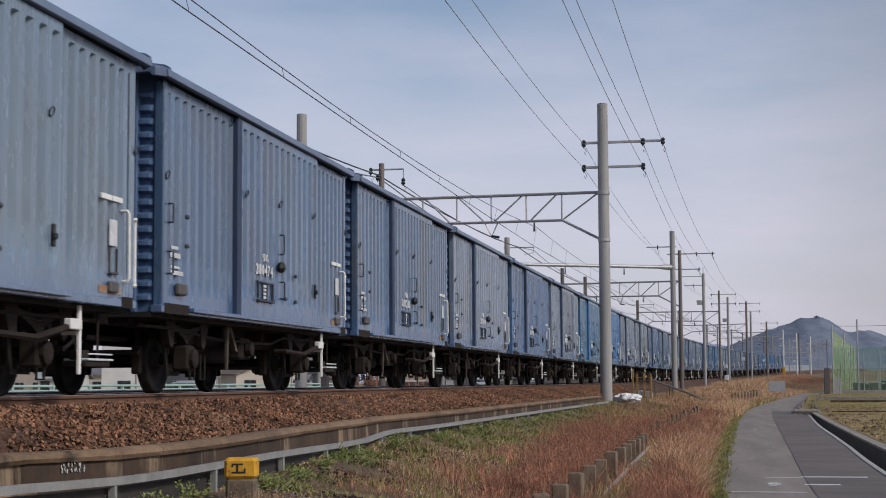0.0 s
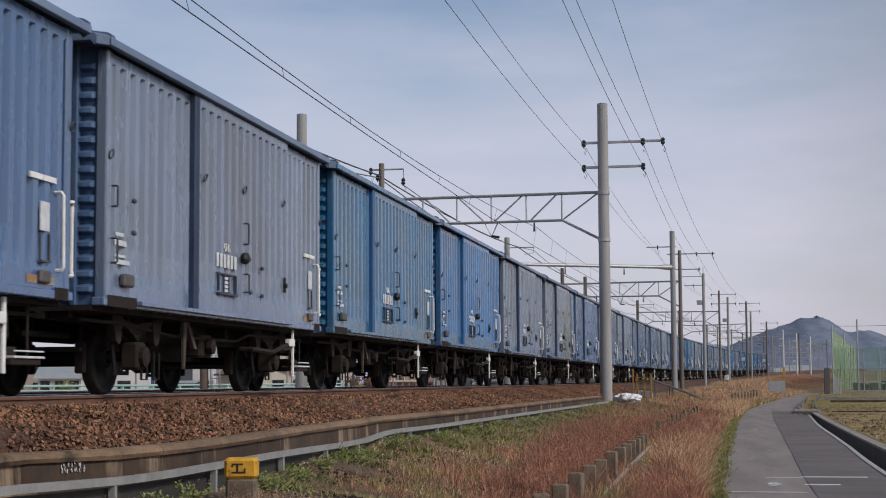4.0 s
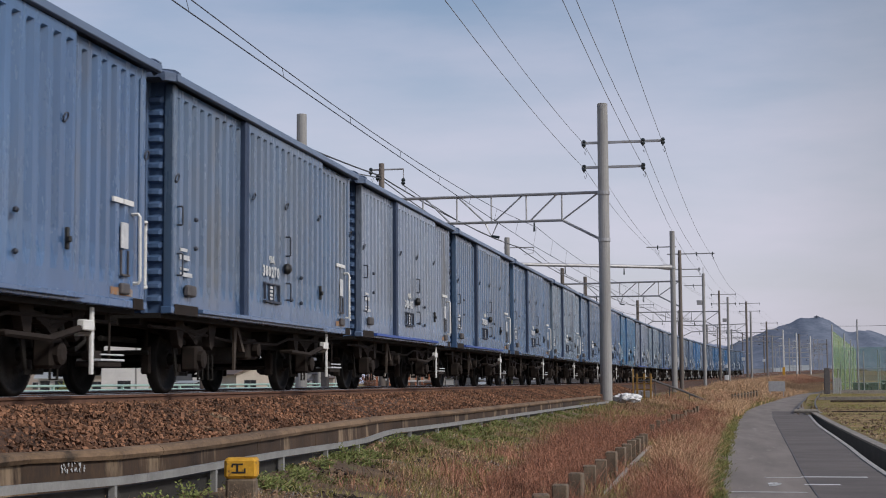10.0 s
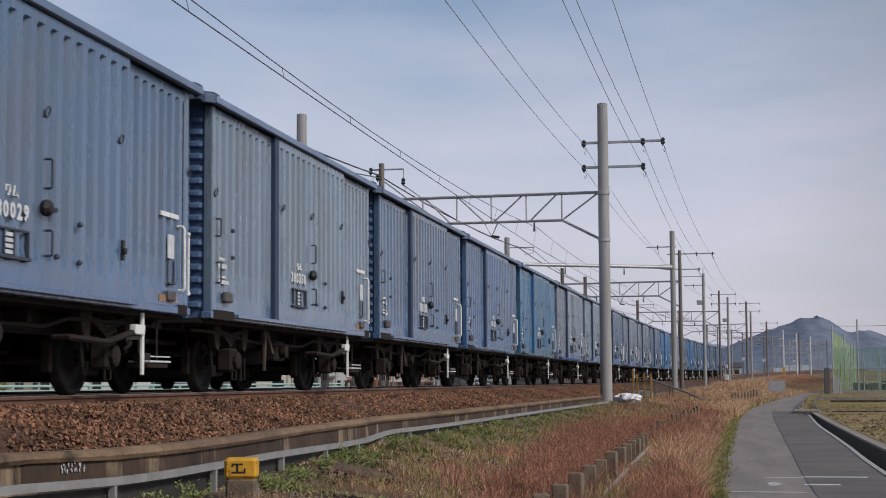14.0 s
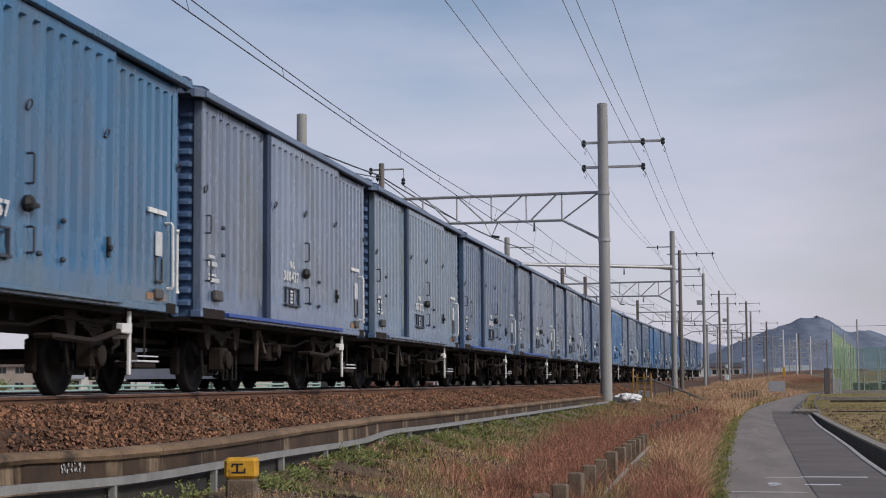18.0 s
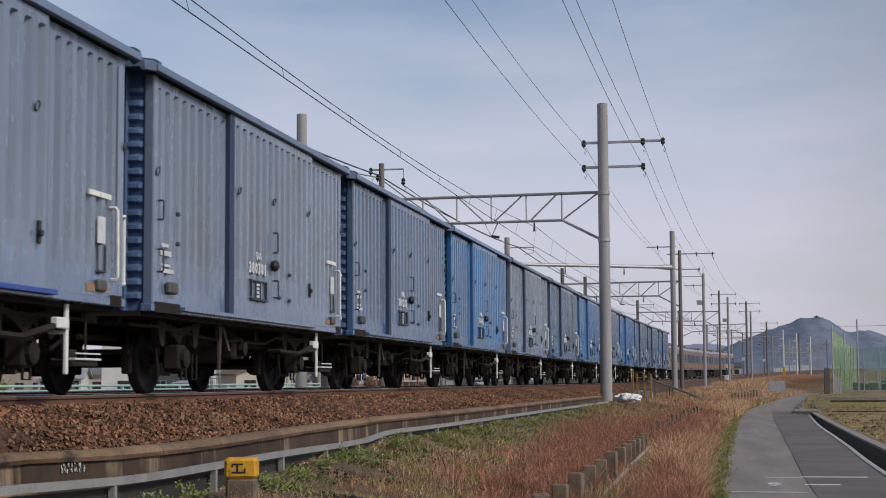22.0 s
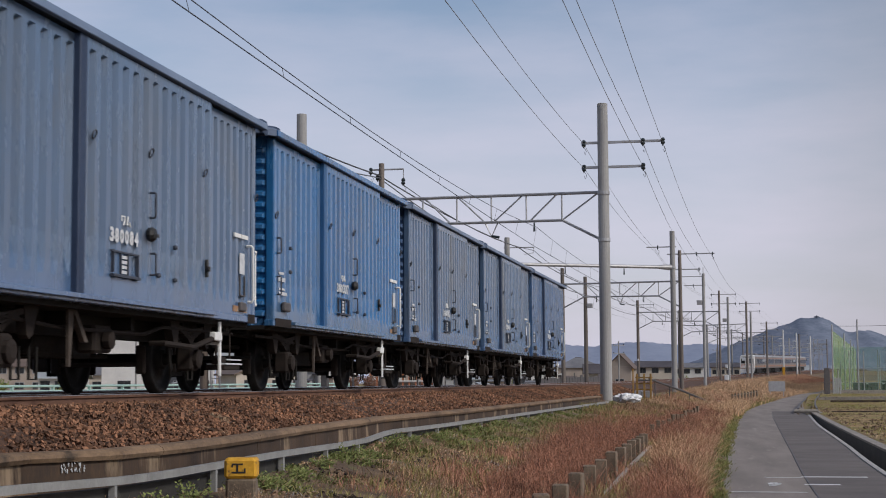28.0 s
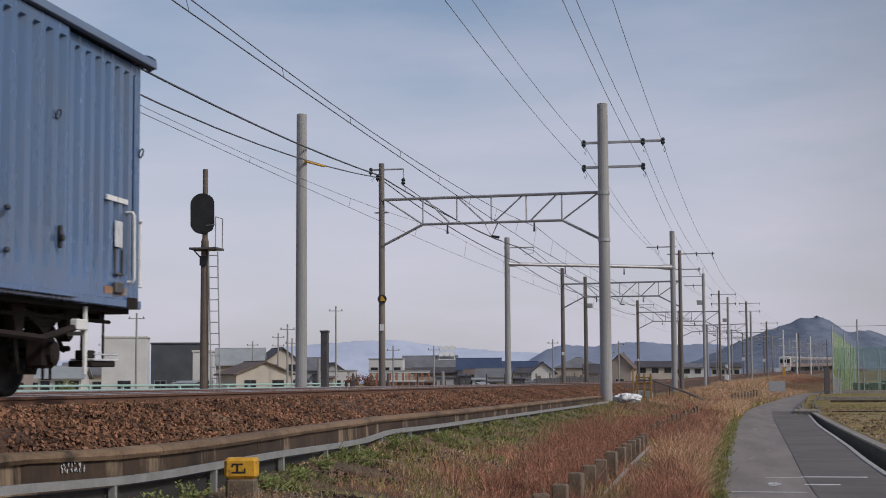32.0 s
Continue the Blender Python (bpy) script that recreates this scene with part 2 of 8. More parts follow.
M_YELLOW = surface("yellow paint", (0.48, 0.24, 0.018), (0.66, 0.36, 0.03), 0.55, 0, 9, 50, 0.2, stain=(0.16, 0.09, 0.035), stain_at=0.57)
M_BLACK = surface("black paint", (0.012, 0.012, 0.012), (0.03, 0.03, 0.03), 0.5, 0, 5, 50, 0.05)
M_WHITE = surface("white paint", (0.62, 0.62, 0.60), (0.8, 0.8, 0.78), 0.5, 0, 4, 40, 0.05)
M_FIT = surface("dark blue fitting", (0.03, 0.037, 0.055), (0.065, 0.075, 0.10), 0.6, 0.1, 5, 30, 0.1)
M_TAN = surface("dusty tan steel", (0.035, 0.027, 0.022), (0.10, 0.078, 0.064), 0.9, 0, 5, 30, 0.3)
M_CHALK = surface("faded white lettering paint", (0.42, 0.44, 0.47), (0.68, 0.69, 0.70), 0.6, 0, 8, 30, 0.05)
M_WORN_ORANGE = surface("worn orange paint", (0.24, 0.14, 0.08), (0.36, 0.19, 0.09), 0.7, 0, 6, 25, 0.1, stain=(0.24, 0.26, 0.28), stain_at=0.5)
# near-black: the shade under the floor is in these colours along with dirt
M_UNDER = surface("shade-dark underframe", (0.007, 0.006, 0.0055), (0.018, 0.0155, 0.0135), 0.85, 0.1, 5, 30, 0.4)
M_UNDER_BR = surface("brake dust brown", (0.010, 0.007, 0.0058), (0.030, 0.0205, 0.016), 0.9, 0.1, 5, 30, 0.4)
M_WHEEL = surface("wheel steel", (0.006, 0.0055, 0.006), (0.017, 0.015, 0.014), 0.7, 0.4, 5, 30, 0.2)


def tone(c):
    k = 0.90 if c[2] > 2.2 * c[0] + 0.02 else 1.26
    return (c[0] * 0.69 * k, c[1] * 0.76 * k, c[2] * 0.84 * k)


def paint(name, dark, light, stain, at=0.66, patch=None, foot_colour=(0.060, 0.130, 0.290)):
    """Weathered wagon paint. patch: a colour painted over one rounded field of the door."""
    m = surface(name, tone(dark), tone(light), 0.24, 0, 0.55, 5, 0.03, spec=0.95, stain=tone(stain), stain_at=at, stretch=(1.0, 0.75, 0.16), vary=0.06)
    # fine run-down streaks of grime and chalking
    nt = m.node_tree
    b = nt.nodes["Principled BSDF"]
    src = b.inputs["Base Color"].links[0].from_socket
    tc = nt.nodes.new("ShaderNodeTexCoord")
    mp = nt.nodes.new("ShaderNodeMapping")
    mp.inputs["Scale"].default_value = (2.0, 1.9, 0.16)
    nt.links.new(tc.outputs["Object"], mp.inputs[0])
    info = nt.nodes.new("ShaderNodeObjectInfo")
    mul = nt.nodes.new("ShaderNodeMath")
    mul.operation, mul.inputs[1].default_value = "MULTIPLY", 91.0
    nt.links.new(info.outputs["Random"], mul.inputs[0])
    nt.links.new(mul.outputs[0], mp.inputs["Location"])
    nz = nt.nodes.new("ShaderNodeTexNoise")
    nz.inputs["Scale"].default_value, nz.inputs["Detail"].default_value, nz.inputs["Roughness"].default_value = 1.0, 3, 0.5
    nt.links.new(mp.outputs[0], nz.inputs["Vector"])
    mr = nt.nodes.new("ShaderNodeMapRange")
    mr.inputs["From Min"].default_value, mr.inputs["From Max"].default_value = 0.32, 0.68
    mr.inputs["To Min"].default_value, mr.inputs["To Max"].default_value = 0.86, 1.12
    nt.links.new(nz.outputs["Fac"], mr.inputs["Value"])
    hsv = nt.nodes.new("ShaderNodeHueSaturation")
    nt.links.new(mr.outputs[0], hsv.inputs["Value"])
    nt.links.new(src, hsv.inputs["Color"])
    # broad soft patches of brown-grey dirt
    mp2 = nt.nodes.new("ShaderNodeMapping")
    mp2.inputs["Scale"].default_value = (1.0, 0.8, 0.5)
    nt.links.new(tc.outputs["Object"], mp2.inputs[0])
    nt.links.new(mul.outputs[0], mp2.inputs["Location"])
    nz2 = nt.nodes.new("ShaderNodeTexNoise")
    nz2.inputs["Scale"].default_value, nz2.inputs["Detail"].default_value, nz2.inputs["Roughness"].default_value = 1.0, 5, 0.6
    nt.links.new(mp2.outputs[0], nz2.inputs["Vector"])
    mr2 = nt.nodes.new("ShaderNodeMapRange")
    mr2.inputs["From Min"].default_value, mr2.inputs["From Max"].default_value = 0.46, 0.68
    mr2.inputs["To Min"].default_value, mr2.inputs["To Max"].default_value = 0.0, 0.42
    nt.links.new(nz2.outputs["Fac"], mr2.inputs["Value"])
    mix = nt.nodes.new("ShaderNodeMix")
    mix.data_type = "RGBA"
    mix.inputs["B"].default_value = (0.118, 0.120, 0.118, 1)
    nt.links.new(mr2.outputs[0], mix.inputs["Factor"])
    nt.links.new(hsv.outputs["Color"], mix.inputs["A"])
    # fresher blue where the foot of the side was painted over, with a ragged upper edge
    sep = nt.nodes.new("ShaderNodeSeparateXYZ")
    nt.links.new(tc.outputs["Object"], sep.inputs[0])

    def math_node(op, a, c):
        q = nt.nodes.new("ShaderNodeMath")
        q.operation = op
        for k, v in enumerate((a, c)):
            if isinstance(v, float):
                q.inputs[k].default_value = v
            else:
                nt.links.new(v, q.inputs[k])
        return q.outputs[0]

    def ramp_node(sock, lo, hi, top):
        q = nt.nodes.new("ShaderNodeMapRange")
        q.inputs["From Min"].default_value, q.inputs["From Max"].default_value, q.inputs["To Max"].default_value = lo, hi, top
        nt.links.new(sock, q.inputs["Value"])
        return q.outputs[0]

    def over(fac, colour, below):
        q = nt.nodes.new("ShaderNodeMix")
        q.data_type = "RGBA"
        q.inputs["B"].default_value = (*colour, 1)
        nt.links.new(fac, q.inputs["Factor"])
        nt.links.new(below, q.inputs["A"])
        return q.outputs["Result"]
    foot = math_node("SUBTRACT", math_node("MULTIPLY", nz2.outputs["Fac"], 0.75), math_node("SUBTRACT", sep.outputs["Z"], 0.94))
    col = over(ramp_node(foot, -0.10, 0.30, 0.42), foot_colour, mix.outputs["Result"])
    if patch:
        dy = math_node("DIVIDE", math_node("SUBTRACT", sep.outputs["Y"], 1.30), 0.95)
        dz = math_node("DIVIDE", math_node("SUBTRACT", sep.outputs["Z"], 1.45), 1.55)
        r = math_node("ADD", math_node("POWER", math_node("ABSOLUTE", dy, 0.0), 3.0), math_node("POWER", math_node("ABSOLUTE", dz, 0.0), 4.0))
        r = math_node("ADD", r, math_node("MULTIPLY", nz.outputs["Fac"], -0.35))
        col = over(ramp_node(r, 0.78, 0.66, 0.62), patch, col)
    nt.links.new(col, b.inputs["Base Color"])
    return m


PAINTS = {
    "bright": (paint("bright blue paint", (0.020, 0.155, 0.370), (0.042, 0.222, 0.470), (0.075, 0.190, 0.330), foot_colour=(0.070, 0.115, 0.165)), "bright blue"),
    "teal": (paint("teal blue paint", (0.030, 0.155, 0.300), (0.065, 0.228, 0.390), (0.125, 0.155, 0.150), foot_colour=(0.075, 0.125, 0.150)), "teal blue, rust-stained"),
    "violet": (paint("violet blue paint", (0.079, 0.156, 0.298), (0.117, 0.212, 0.366), (0.085, 0.110, 0.160), 0.60), "dull blue"),
    "greyblue": (paint("faded blue paint", (0.092, 0.158, 0.262), (0.139, 0.216, 0.326), (0.105, 0.115, 0.130), 0.57), "faded grey-blue"),
    "grey": (paint("chalky grey blue paint", (0.150, 0.178, 0.232), (0.205, 0.238, 0.292), (0.130, 0.130, 0.130), 0.58), "chalky grey-blue"),
    "patched": (paint("patched grey paint", (0.155, 0.180, 0.222), (0.210, 0.240, 0.280), (0.130, 0.130, 0.120), 0.58, patch=(0.118, 0.128, 0.078)), "chalky grey-blue, green-patched"),
    "green": (paint("green grey paint", (0.135, 0.176, 0.222), (0.188, 0.235, 0.278), (0.146, 0.157, 0.086), 0.60), "grey-blue with greenish patches"),
}
M_GUTTER = surface("faded gutter paint", (0.10, 0.145, 0.235), (0.16, 0.215, 0.315), 0.4, 0, 1, 20, 0.05, vary=0.1)
M_TRACK_BLUE = surface("fresh blue paint", (0.022, 0.06, 0.27), (0.05, 0.105, 0.36), 0.45, 0, 1, 20, 0.05)
M_POST_BLUE = surface("deep blue paint", (0.014, 0.075, 0.19), (0.03, 0.105, 0.25), 0.45, 0, 1, 20, 0.05)
M_POST = surface("dark blue paint", (0.017, 0.031, 0.068), (0.034, 0.056, 0.108), 0.6, 0, 1, 20, 0.08, vary=0.1)
M_ENDBLUE = surface("end wall blue", (0.040, 0.085, 0.180), (0.085, 0.140, 0.25), 0.55, 0, 1, 20, 0.08, vary=0.1)
M_ROOF = surface("roof paint", (0.06, 0.09, 0.15), (0.13, 0.17, 0.25), 0.65, 0, 1, 20, 0.15, vary=0.1)

# ---- ground ----
ROAD_L = [(-60, 7.5), (22, 7.62), (54, 7.72), (85, 7.85), (106, 8.45), (128, 9.3), (161, 10.3), (195, 11.2), (230, 12.7), (330, 19.0)]
ROAD_R = [(-60, 10.2), (22, 10.25), (32.4, 10.33), (39, 10.45), (46, 10.52), (57, 10.56), (70, 10.75), (85, 10.95), (111, 11.25), (146, 11.75), (182, 12.1), (195, 12.7), (230, 14.6), (330, 21.0)]
ROAD_Z = -1.5
WALL_U = [(-30, 2.75), (6, 2.2), (9, 2.2), (11.5, 2.24), (12.2, 2.7), (13.6, 2.82), (15.4, 2.77), (18, 2.58), (21.2, 2.47), (24, 2.31), (25.2, 2.38), (29, 2.55), (36, 2.62), (45, 2.66), (56, 2.66), (400, 2.66)]
WALL_Z = -0.40


def ground_z(s, u):
    """Height of the ground, from the near rail top at s = 0."""
    up = rise(s) if -9.5 < u < 5.5 else 0.0
    if u < -9.5:
        return -1.5
    if u < -7.0:
        k = (u + 9.5) / 2.5
        return -1.5 * (1 - k) + (-0.5 + rise(s)) * k
    w = lerp(s, WALL_U)
    if u < w:
        return -0.6 + up
    foot = lerp(s, [(-60, -0.70), (20, -0.70), (60, -0.66), (120, -0.60 + rise(120)), (400, -0.6 + rise(400))])
    edge = lerp(s, ROAD_L)
    if u < edge:
        k = (u - w) / max(0.5, edge - w)
        if s < 60 and u - w < 0.6:
            foot -= lerp(s, [(13, 0.26), (18, 0.0)]) * (1 - (u - w) / 0.6)
        if 13 < s < 70 and u - w < 1.8:
            foot += lerp(s, [(13, 0.0), (18, 0.10), (55, 0.10), (70, 0.0)]) * (1 - (u - w) / 1.8)
        return foot + (ROAD_Z - foot) * (k ** 0.85)
    if u < lerp(s, ROAD_R) + 0.25:
        return ROAD_Z - 0.03
    return ROAD_Z + (0.07 if u > 11.1 and s < 126 else -0.02)


def build_ground():
    ss = [-900, -640, -400, -250, -150, -90, -50, -20] + list(range(-10, 130, 2)) + list(range(130, 340, 10)) + [360, 400, 450, 520, 600, 700, 850, 1000, 1200, 1500, 1900, 2400, 3000]
    us = [-3500, -2200, -1400, -900, -600, -400, -250, -150, -100, -60, -35, -20, -14, -11, -9.5, -8.6, -7.8, -7, -5, -3, -1, 1, 1.6, 2.1]
    us += [2.3 + 0.16 * i for i in range(40)] + [9.0, 9.6, 10.2, 10.45, 10.65, 10.9, 11.05, 11.16, 11.6, 12.2, 13, 14.2, 15.6, 17, 20, 24, 30, 40, 60, 90, 140, 220, 350, 550, 900, 1500]
    verts, faces = [], []
    for s in ss:
        for u in us:
            z = ground_z(s, u)
            if 2.9 < u < 7.4 and -12 < s < 130:
                p = tp(s, u, 0)
                z += 0.09 * noise.noise((p.x * 0.9, p.y * 0.9, 0)) + 0.05 * noise.noise((p.x * 3, p.y * 3, 5))
            p = tp(s, u, 0)
            # ditch beside the lane
            if -30 < s < 83 and lerp(s, ROAD_R) + 0.02 < u < 11.1:
                z = -2.0
            if u > 12 or u < -12:
                z += 0.08 * noise.noise((p.x * 0.3, p.y * 0.3, 3))
            verts.append((p.x, p.y, z))
    n = len(us)
    for i in range(len(ss) - 1):
        for j in range(n - 1):
            faces.append((i * n + j, i * n + j + 1, (i + 1) * n + j + 1, (i + 1) * n + j))
    ob = new("ground", quick("ground", verts, faces, M_SOIL, True))
    ob.data.materials.append(M_FIELD)
    for k, f in enumerate(ob.data.polygons):
        j = k % (n - 1)
        if us[j] > 11 or us[j] < -11:
            f.material_index = 1
    return tagged(ob, "dry winter ground with weeds beside the railway", "ground", kind="structure")


build_ground()


def strip(name, left, right, z0, material, s_list, kind_label, thick=0.06, top=None):
    """A slab that follows the line between two edges."""
    verts, faces = [], []
    for s in s_list:
        a, b = left(s), right(s)
        zz = z0(s) if callable(z0) else z0
        for u, dz in ((a, -thick), (a, 0), (b, 0), (b, -thick)):
            p = tp(s, u, 0)
            verts.append((p.x, p.y, zz + dz))
    for i in range(len(s_list) - 1):
        for j in range(3):
            faces.append((i * 4 + j, i * 4 + j + 1, (i + 1) * 4 + j + 1, (i + 1) * 4 + j))
    faces += [(0, 1, 2, 3), tuple(len(verts) - k for k in (1, 2, 3, 4))]
    m = Mesh()
    m.v, m.f = verts, faces
    return part(name, m, material)


S_ROAD = list(range(-60, 332, 4))


def seam(s):
    return lerp(s, [(-60, 8.6), (22.5, 8.93), (28, 8.96), (38, 9.09), (53.6, 9.18), (84, 9.22), (88, 9.2), (332, 10.6)])


def build_road():
    near = [s for s in S_ROAD if s <= 84]
    road = strip("road", lambda s: lerp(s, ROAD_L), lambda s: lerp(s, ROAD_R), ROAD_Z, M_ASPHALT, S_ROAD, "")
    tagged(road, "narrow grey asphalt lane with patched surface", "road", kind="structure")
    patch = strip("asphalt_patch", seam, lambda s: lerp(s, ROAD_R) - 0.03, ROAD_Z + 0.006, M_ASPHALT_NEW, near, "", 0.02)
    patch.parent = road
    tagged(patch, "darker relaid half of the lane")
    joint = strip("tar_joint", lambda s: seam(s) - 0.014, lambda s: seam(s) + 0.006, ROAD_Z + 0.009, M_STEEL_DK, near, "", 0.02)
    joint.parent = road
    # painted bars across the lane
    def bar(s, a, b, w):
        m = Mesh()
        c = [tp(s - w / 2, a, 0), tp(s - w / 2, b, 0), tp(s + w / 2, b, 0), tp(s + w / 2, a, 0)]
        m.loft([[(p.x, p.y, ROAD_Z + 0.008) for p in c], [(p.x, p.y, ROAD_Z + 0.012) for p in c]])
        part("road_marking", m, M_LINE, road, "worn white painted line")
    bar(27.2, 8.90, 9.96, 0.17)
    bar(25.25, 8.86, 9.40, 0.16)
    bar(23.5, 7.74, 8.82, 0.08)
    bar(27.0, 8.3, 8.9, 0.05)
    rnd = random.Random(12)
    for i in range(16):
        s, u = 25.25 + rnd.gauss(0, 0.22), 8.38 + rnd.gauss(0, 0.075)
        bar(s, u - rnd.uniform(0.02, 0.06), u + rnd.uniform(0.02, 0.06), rnd.uniform(0.06, 0.2))
    # concrete kerb of the ditch, its far wall and the slab over it
    kerb = strip("kerb", lambda s: lerp(s, ROAD_R), lambda s: lerp(s, ROAD_R) + 0.10, ROAD_Z + 0.02, M_CONC, list(range(-30, 84, 3)), "", 0.62)
    tagged(kerb, "pale concrete edge of the roadside ditch", "kerb", kind="structure")
    far = strip("ditch_wall", lambda s: 11.00, lambda s: 11.20, ROAD_Z + 0.07, M_ALGAE_SHADE, list(range(-30, 83, 3)), "", 0.9)
    cap = strip("ditch_cap", lambda s: 10.985, lambda s: 11.22, ROAD_Z + 0.125, M_CONC_OLD, list(range(-30, 83, 3)), "", 0.052)
    cap.parent = far
    tagged(far, "weathered concrete ditch wall along the field", "ditch wall", kind="structure")
    # flat black strip along the bottom of the ditch
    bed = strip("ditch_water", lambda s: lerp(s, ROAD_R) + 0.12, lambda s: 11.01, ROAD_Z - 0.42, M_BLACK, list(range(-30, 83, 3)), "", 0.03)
    tagged(bed, "black bottom of the ditch", "ditch", kind="structure")
    return road


build_road()


# ---- railway ----
def rail_profile(foot=False):
    if foot:
        return [(-0.064, -0.153), (0.064, -0.153), (0.064, -0.142), (0.010, -0.125), (0.010, -0.045), (0.032, -0.036), (0.0325, -0.006), (-0.0325, -0.006), (-0.032, -0.036), (-0.010, -0.045), (-0.010, -0.125), (-0.064, -0.142)]
    return [(-0.031, -0.008), (0.031, -0.008), (0.030, -0.002), (0.022, 0.0), (-0.022, 0.0), (-0.030, -0.002)]


S_LINE = list(range(-640, -40, 20)) + list(range(-40, 130, 3)) + list(range(130, 560, 10))


def swept(prof, u0):
    m = Mesh()
    m.loft([[tp(s, u0 + x, z) for x, z in prof] for s in S_LINE])
    return m


def build_track(u0, name_label):
    t = thing("railway_track", name_label, "railway track", "running lines", "structure")
    for du in (-0.5665, 0.5665):
        r = part("rail", swept(rail_profile(True), u0 + du), M_RAIL, t, "rust-brown rail")
        part("rail_head", swept(rail_profile(), u0 + du), M_RAIL_TOP, r, "polished rail head")
    m = Mesh()
    m.prism([(-1.0, -0.17), (1.0, -0.17), (0.95, 0.0), (0.55, 0.01), (0.3, -0.03), (-0.3, -0.03), (-0.55, 0.01), (-0.95, 0.0)], "y", -0.11, 0.11)
    sl = m.data("sleeper", M_SLEEPER)
    for i in range(150):
        s = -8 + i * 0.62
        ob = new("sleeper", sl)
        ob.parent = t
        ob.matrix_basis = tpose(s, u0, -0.165)
    return t


def build_bed():
    prof = [(-7.3, -1.3), (-6.6, -0.85), (-5.6, -0.16), (-2.1, -0.15), (-1.9, -0.14), (1.55, -0.13)]
    verts, faces = [], []
    n = 9
    for s in S_LINE:
        w = lerp(s, WALL_U) - 0.02
        pr = prof + [(1.75, -0.16), (w, WALL_Z - 0.05), (w, -1.0)]
        for u, z in pr:
            p = tp(s, u, z)
            verts.append(p)
    for i in range(len(S_LINE) - 1):
        for j in range(n - 1):
            faces.append((i * n + j, i * n + j + 1, (i + 1) * n + j + 1, (i + 1) * n + j))
    ob = new("ballast_bed", quick("ballast_bed", verts, faces, M_BED))
    return tagged(ob, "rust-brown ballast embankment under the tracks", "ballast", kind="structure")


def rock(seed):
    """A lump of broken stone, 8 corners."""
    rnd = random.Random(seed)
    vs = []
    sx, sy, sz = rnd.uniform(0.8, 1.25), rnd.uniform(0.6, 0.95), rnd.uniform(0.4, 0.75)
    for x, y, z in [(i, j, k) for i in (-1, 1) for j in (-1, 1) for k in (-1, 1)]:
        q = 0.45 if rnd.random() < 0.3 else 1.0
        vs.append([x * sx * q * rnd.uniform(0.45, 1.1), y * sy * q * rnd.uniform(0.45, 1.1), z * sz * rnd.uniform(0.5, 1.1)])
    fs = [(0, 1, 3, 2), (4, 6, 7, 5), (0, 4, 5, 1), (2, 3, 7, 6), (0, 2, 6, 4), (1, 5, 7, 3)]
    return np.array(vs), np.array(fs)


def scatter(name, shapes, places, sizes, material, label, category):
    """Many small pieces in one mesh of stuff."""
    rng = np.random.default_rng(5)
    V, F, n = [], [], 0
    for p, r in zip(places, sizes):
        vs, fs = shapes[rng.integers(len(shapes))]
        q = rng.normal(size=4)
        q /= np.linalg.norm(q)
        w, x, y, z = q
        R = np.array([[1 - 2 * (y * y + z * z), 2 * (x * y - z * w), 2 * (x * z + y * w)], [2 * (x * y + z * w), 1 - 2 * (x * x + z * z), 2 * (y * z - x * w)], [2 * (x * z - y * w), 2 * (y * z + x * w), 1 - 2 * (x * x + y * y)]])
        V.append(vs @ R.T * r + np.array(p))
        F.append(fs + n)
        n += len(vs)
    ob = new(name, quick(name, np.concatenate(V).tolist(), np.concatenate(F).tolist(), material))
    return tagged(ob, label, category, kind="stuff")


def build_stones():
    rnd = random.Random(3)
    shapes = [rock(i) for i in range(24)]
    places, sizes = [], []
    for k in range(62000):
        s = 4 + 76 * rnd.random() ** 1.75
        w = lerp(s, WALL_U) - 0.03
        u = rnd.uniform(0.66, w)
        z = -0.12 if u < 1.6 else -0.12 + (WALL_Z + 0.10) * (u - 1.6) / max(0.3, w - 1.6)
        r = rnd.uniform(0.012, 0.027) * (1.35 if rnd.random() < 0.15 else 1)
        if u < 0.8:
            z -= 0.015
        places.append(tp(s, u, z + rnd.uniform(-0.015, 0.026)))
        sizes.append(r)
    scatter("ballast_stones", shapes, places, sizes, M_BALLAST, "loose rust-brown crushed ballast stones on the slope", "ballast")


build_bed()
build_track(0.0, "near railway track with rusty rails on ballast")
build_track(-3.8, "far railway track with rusty rails on ballast")
build_stones()


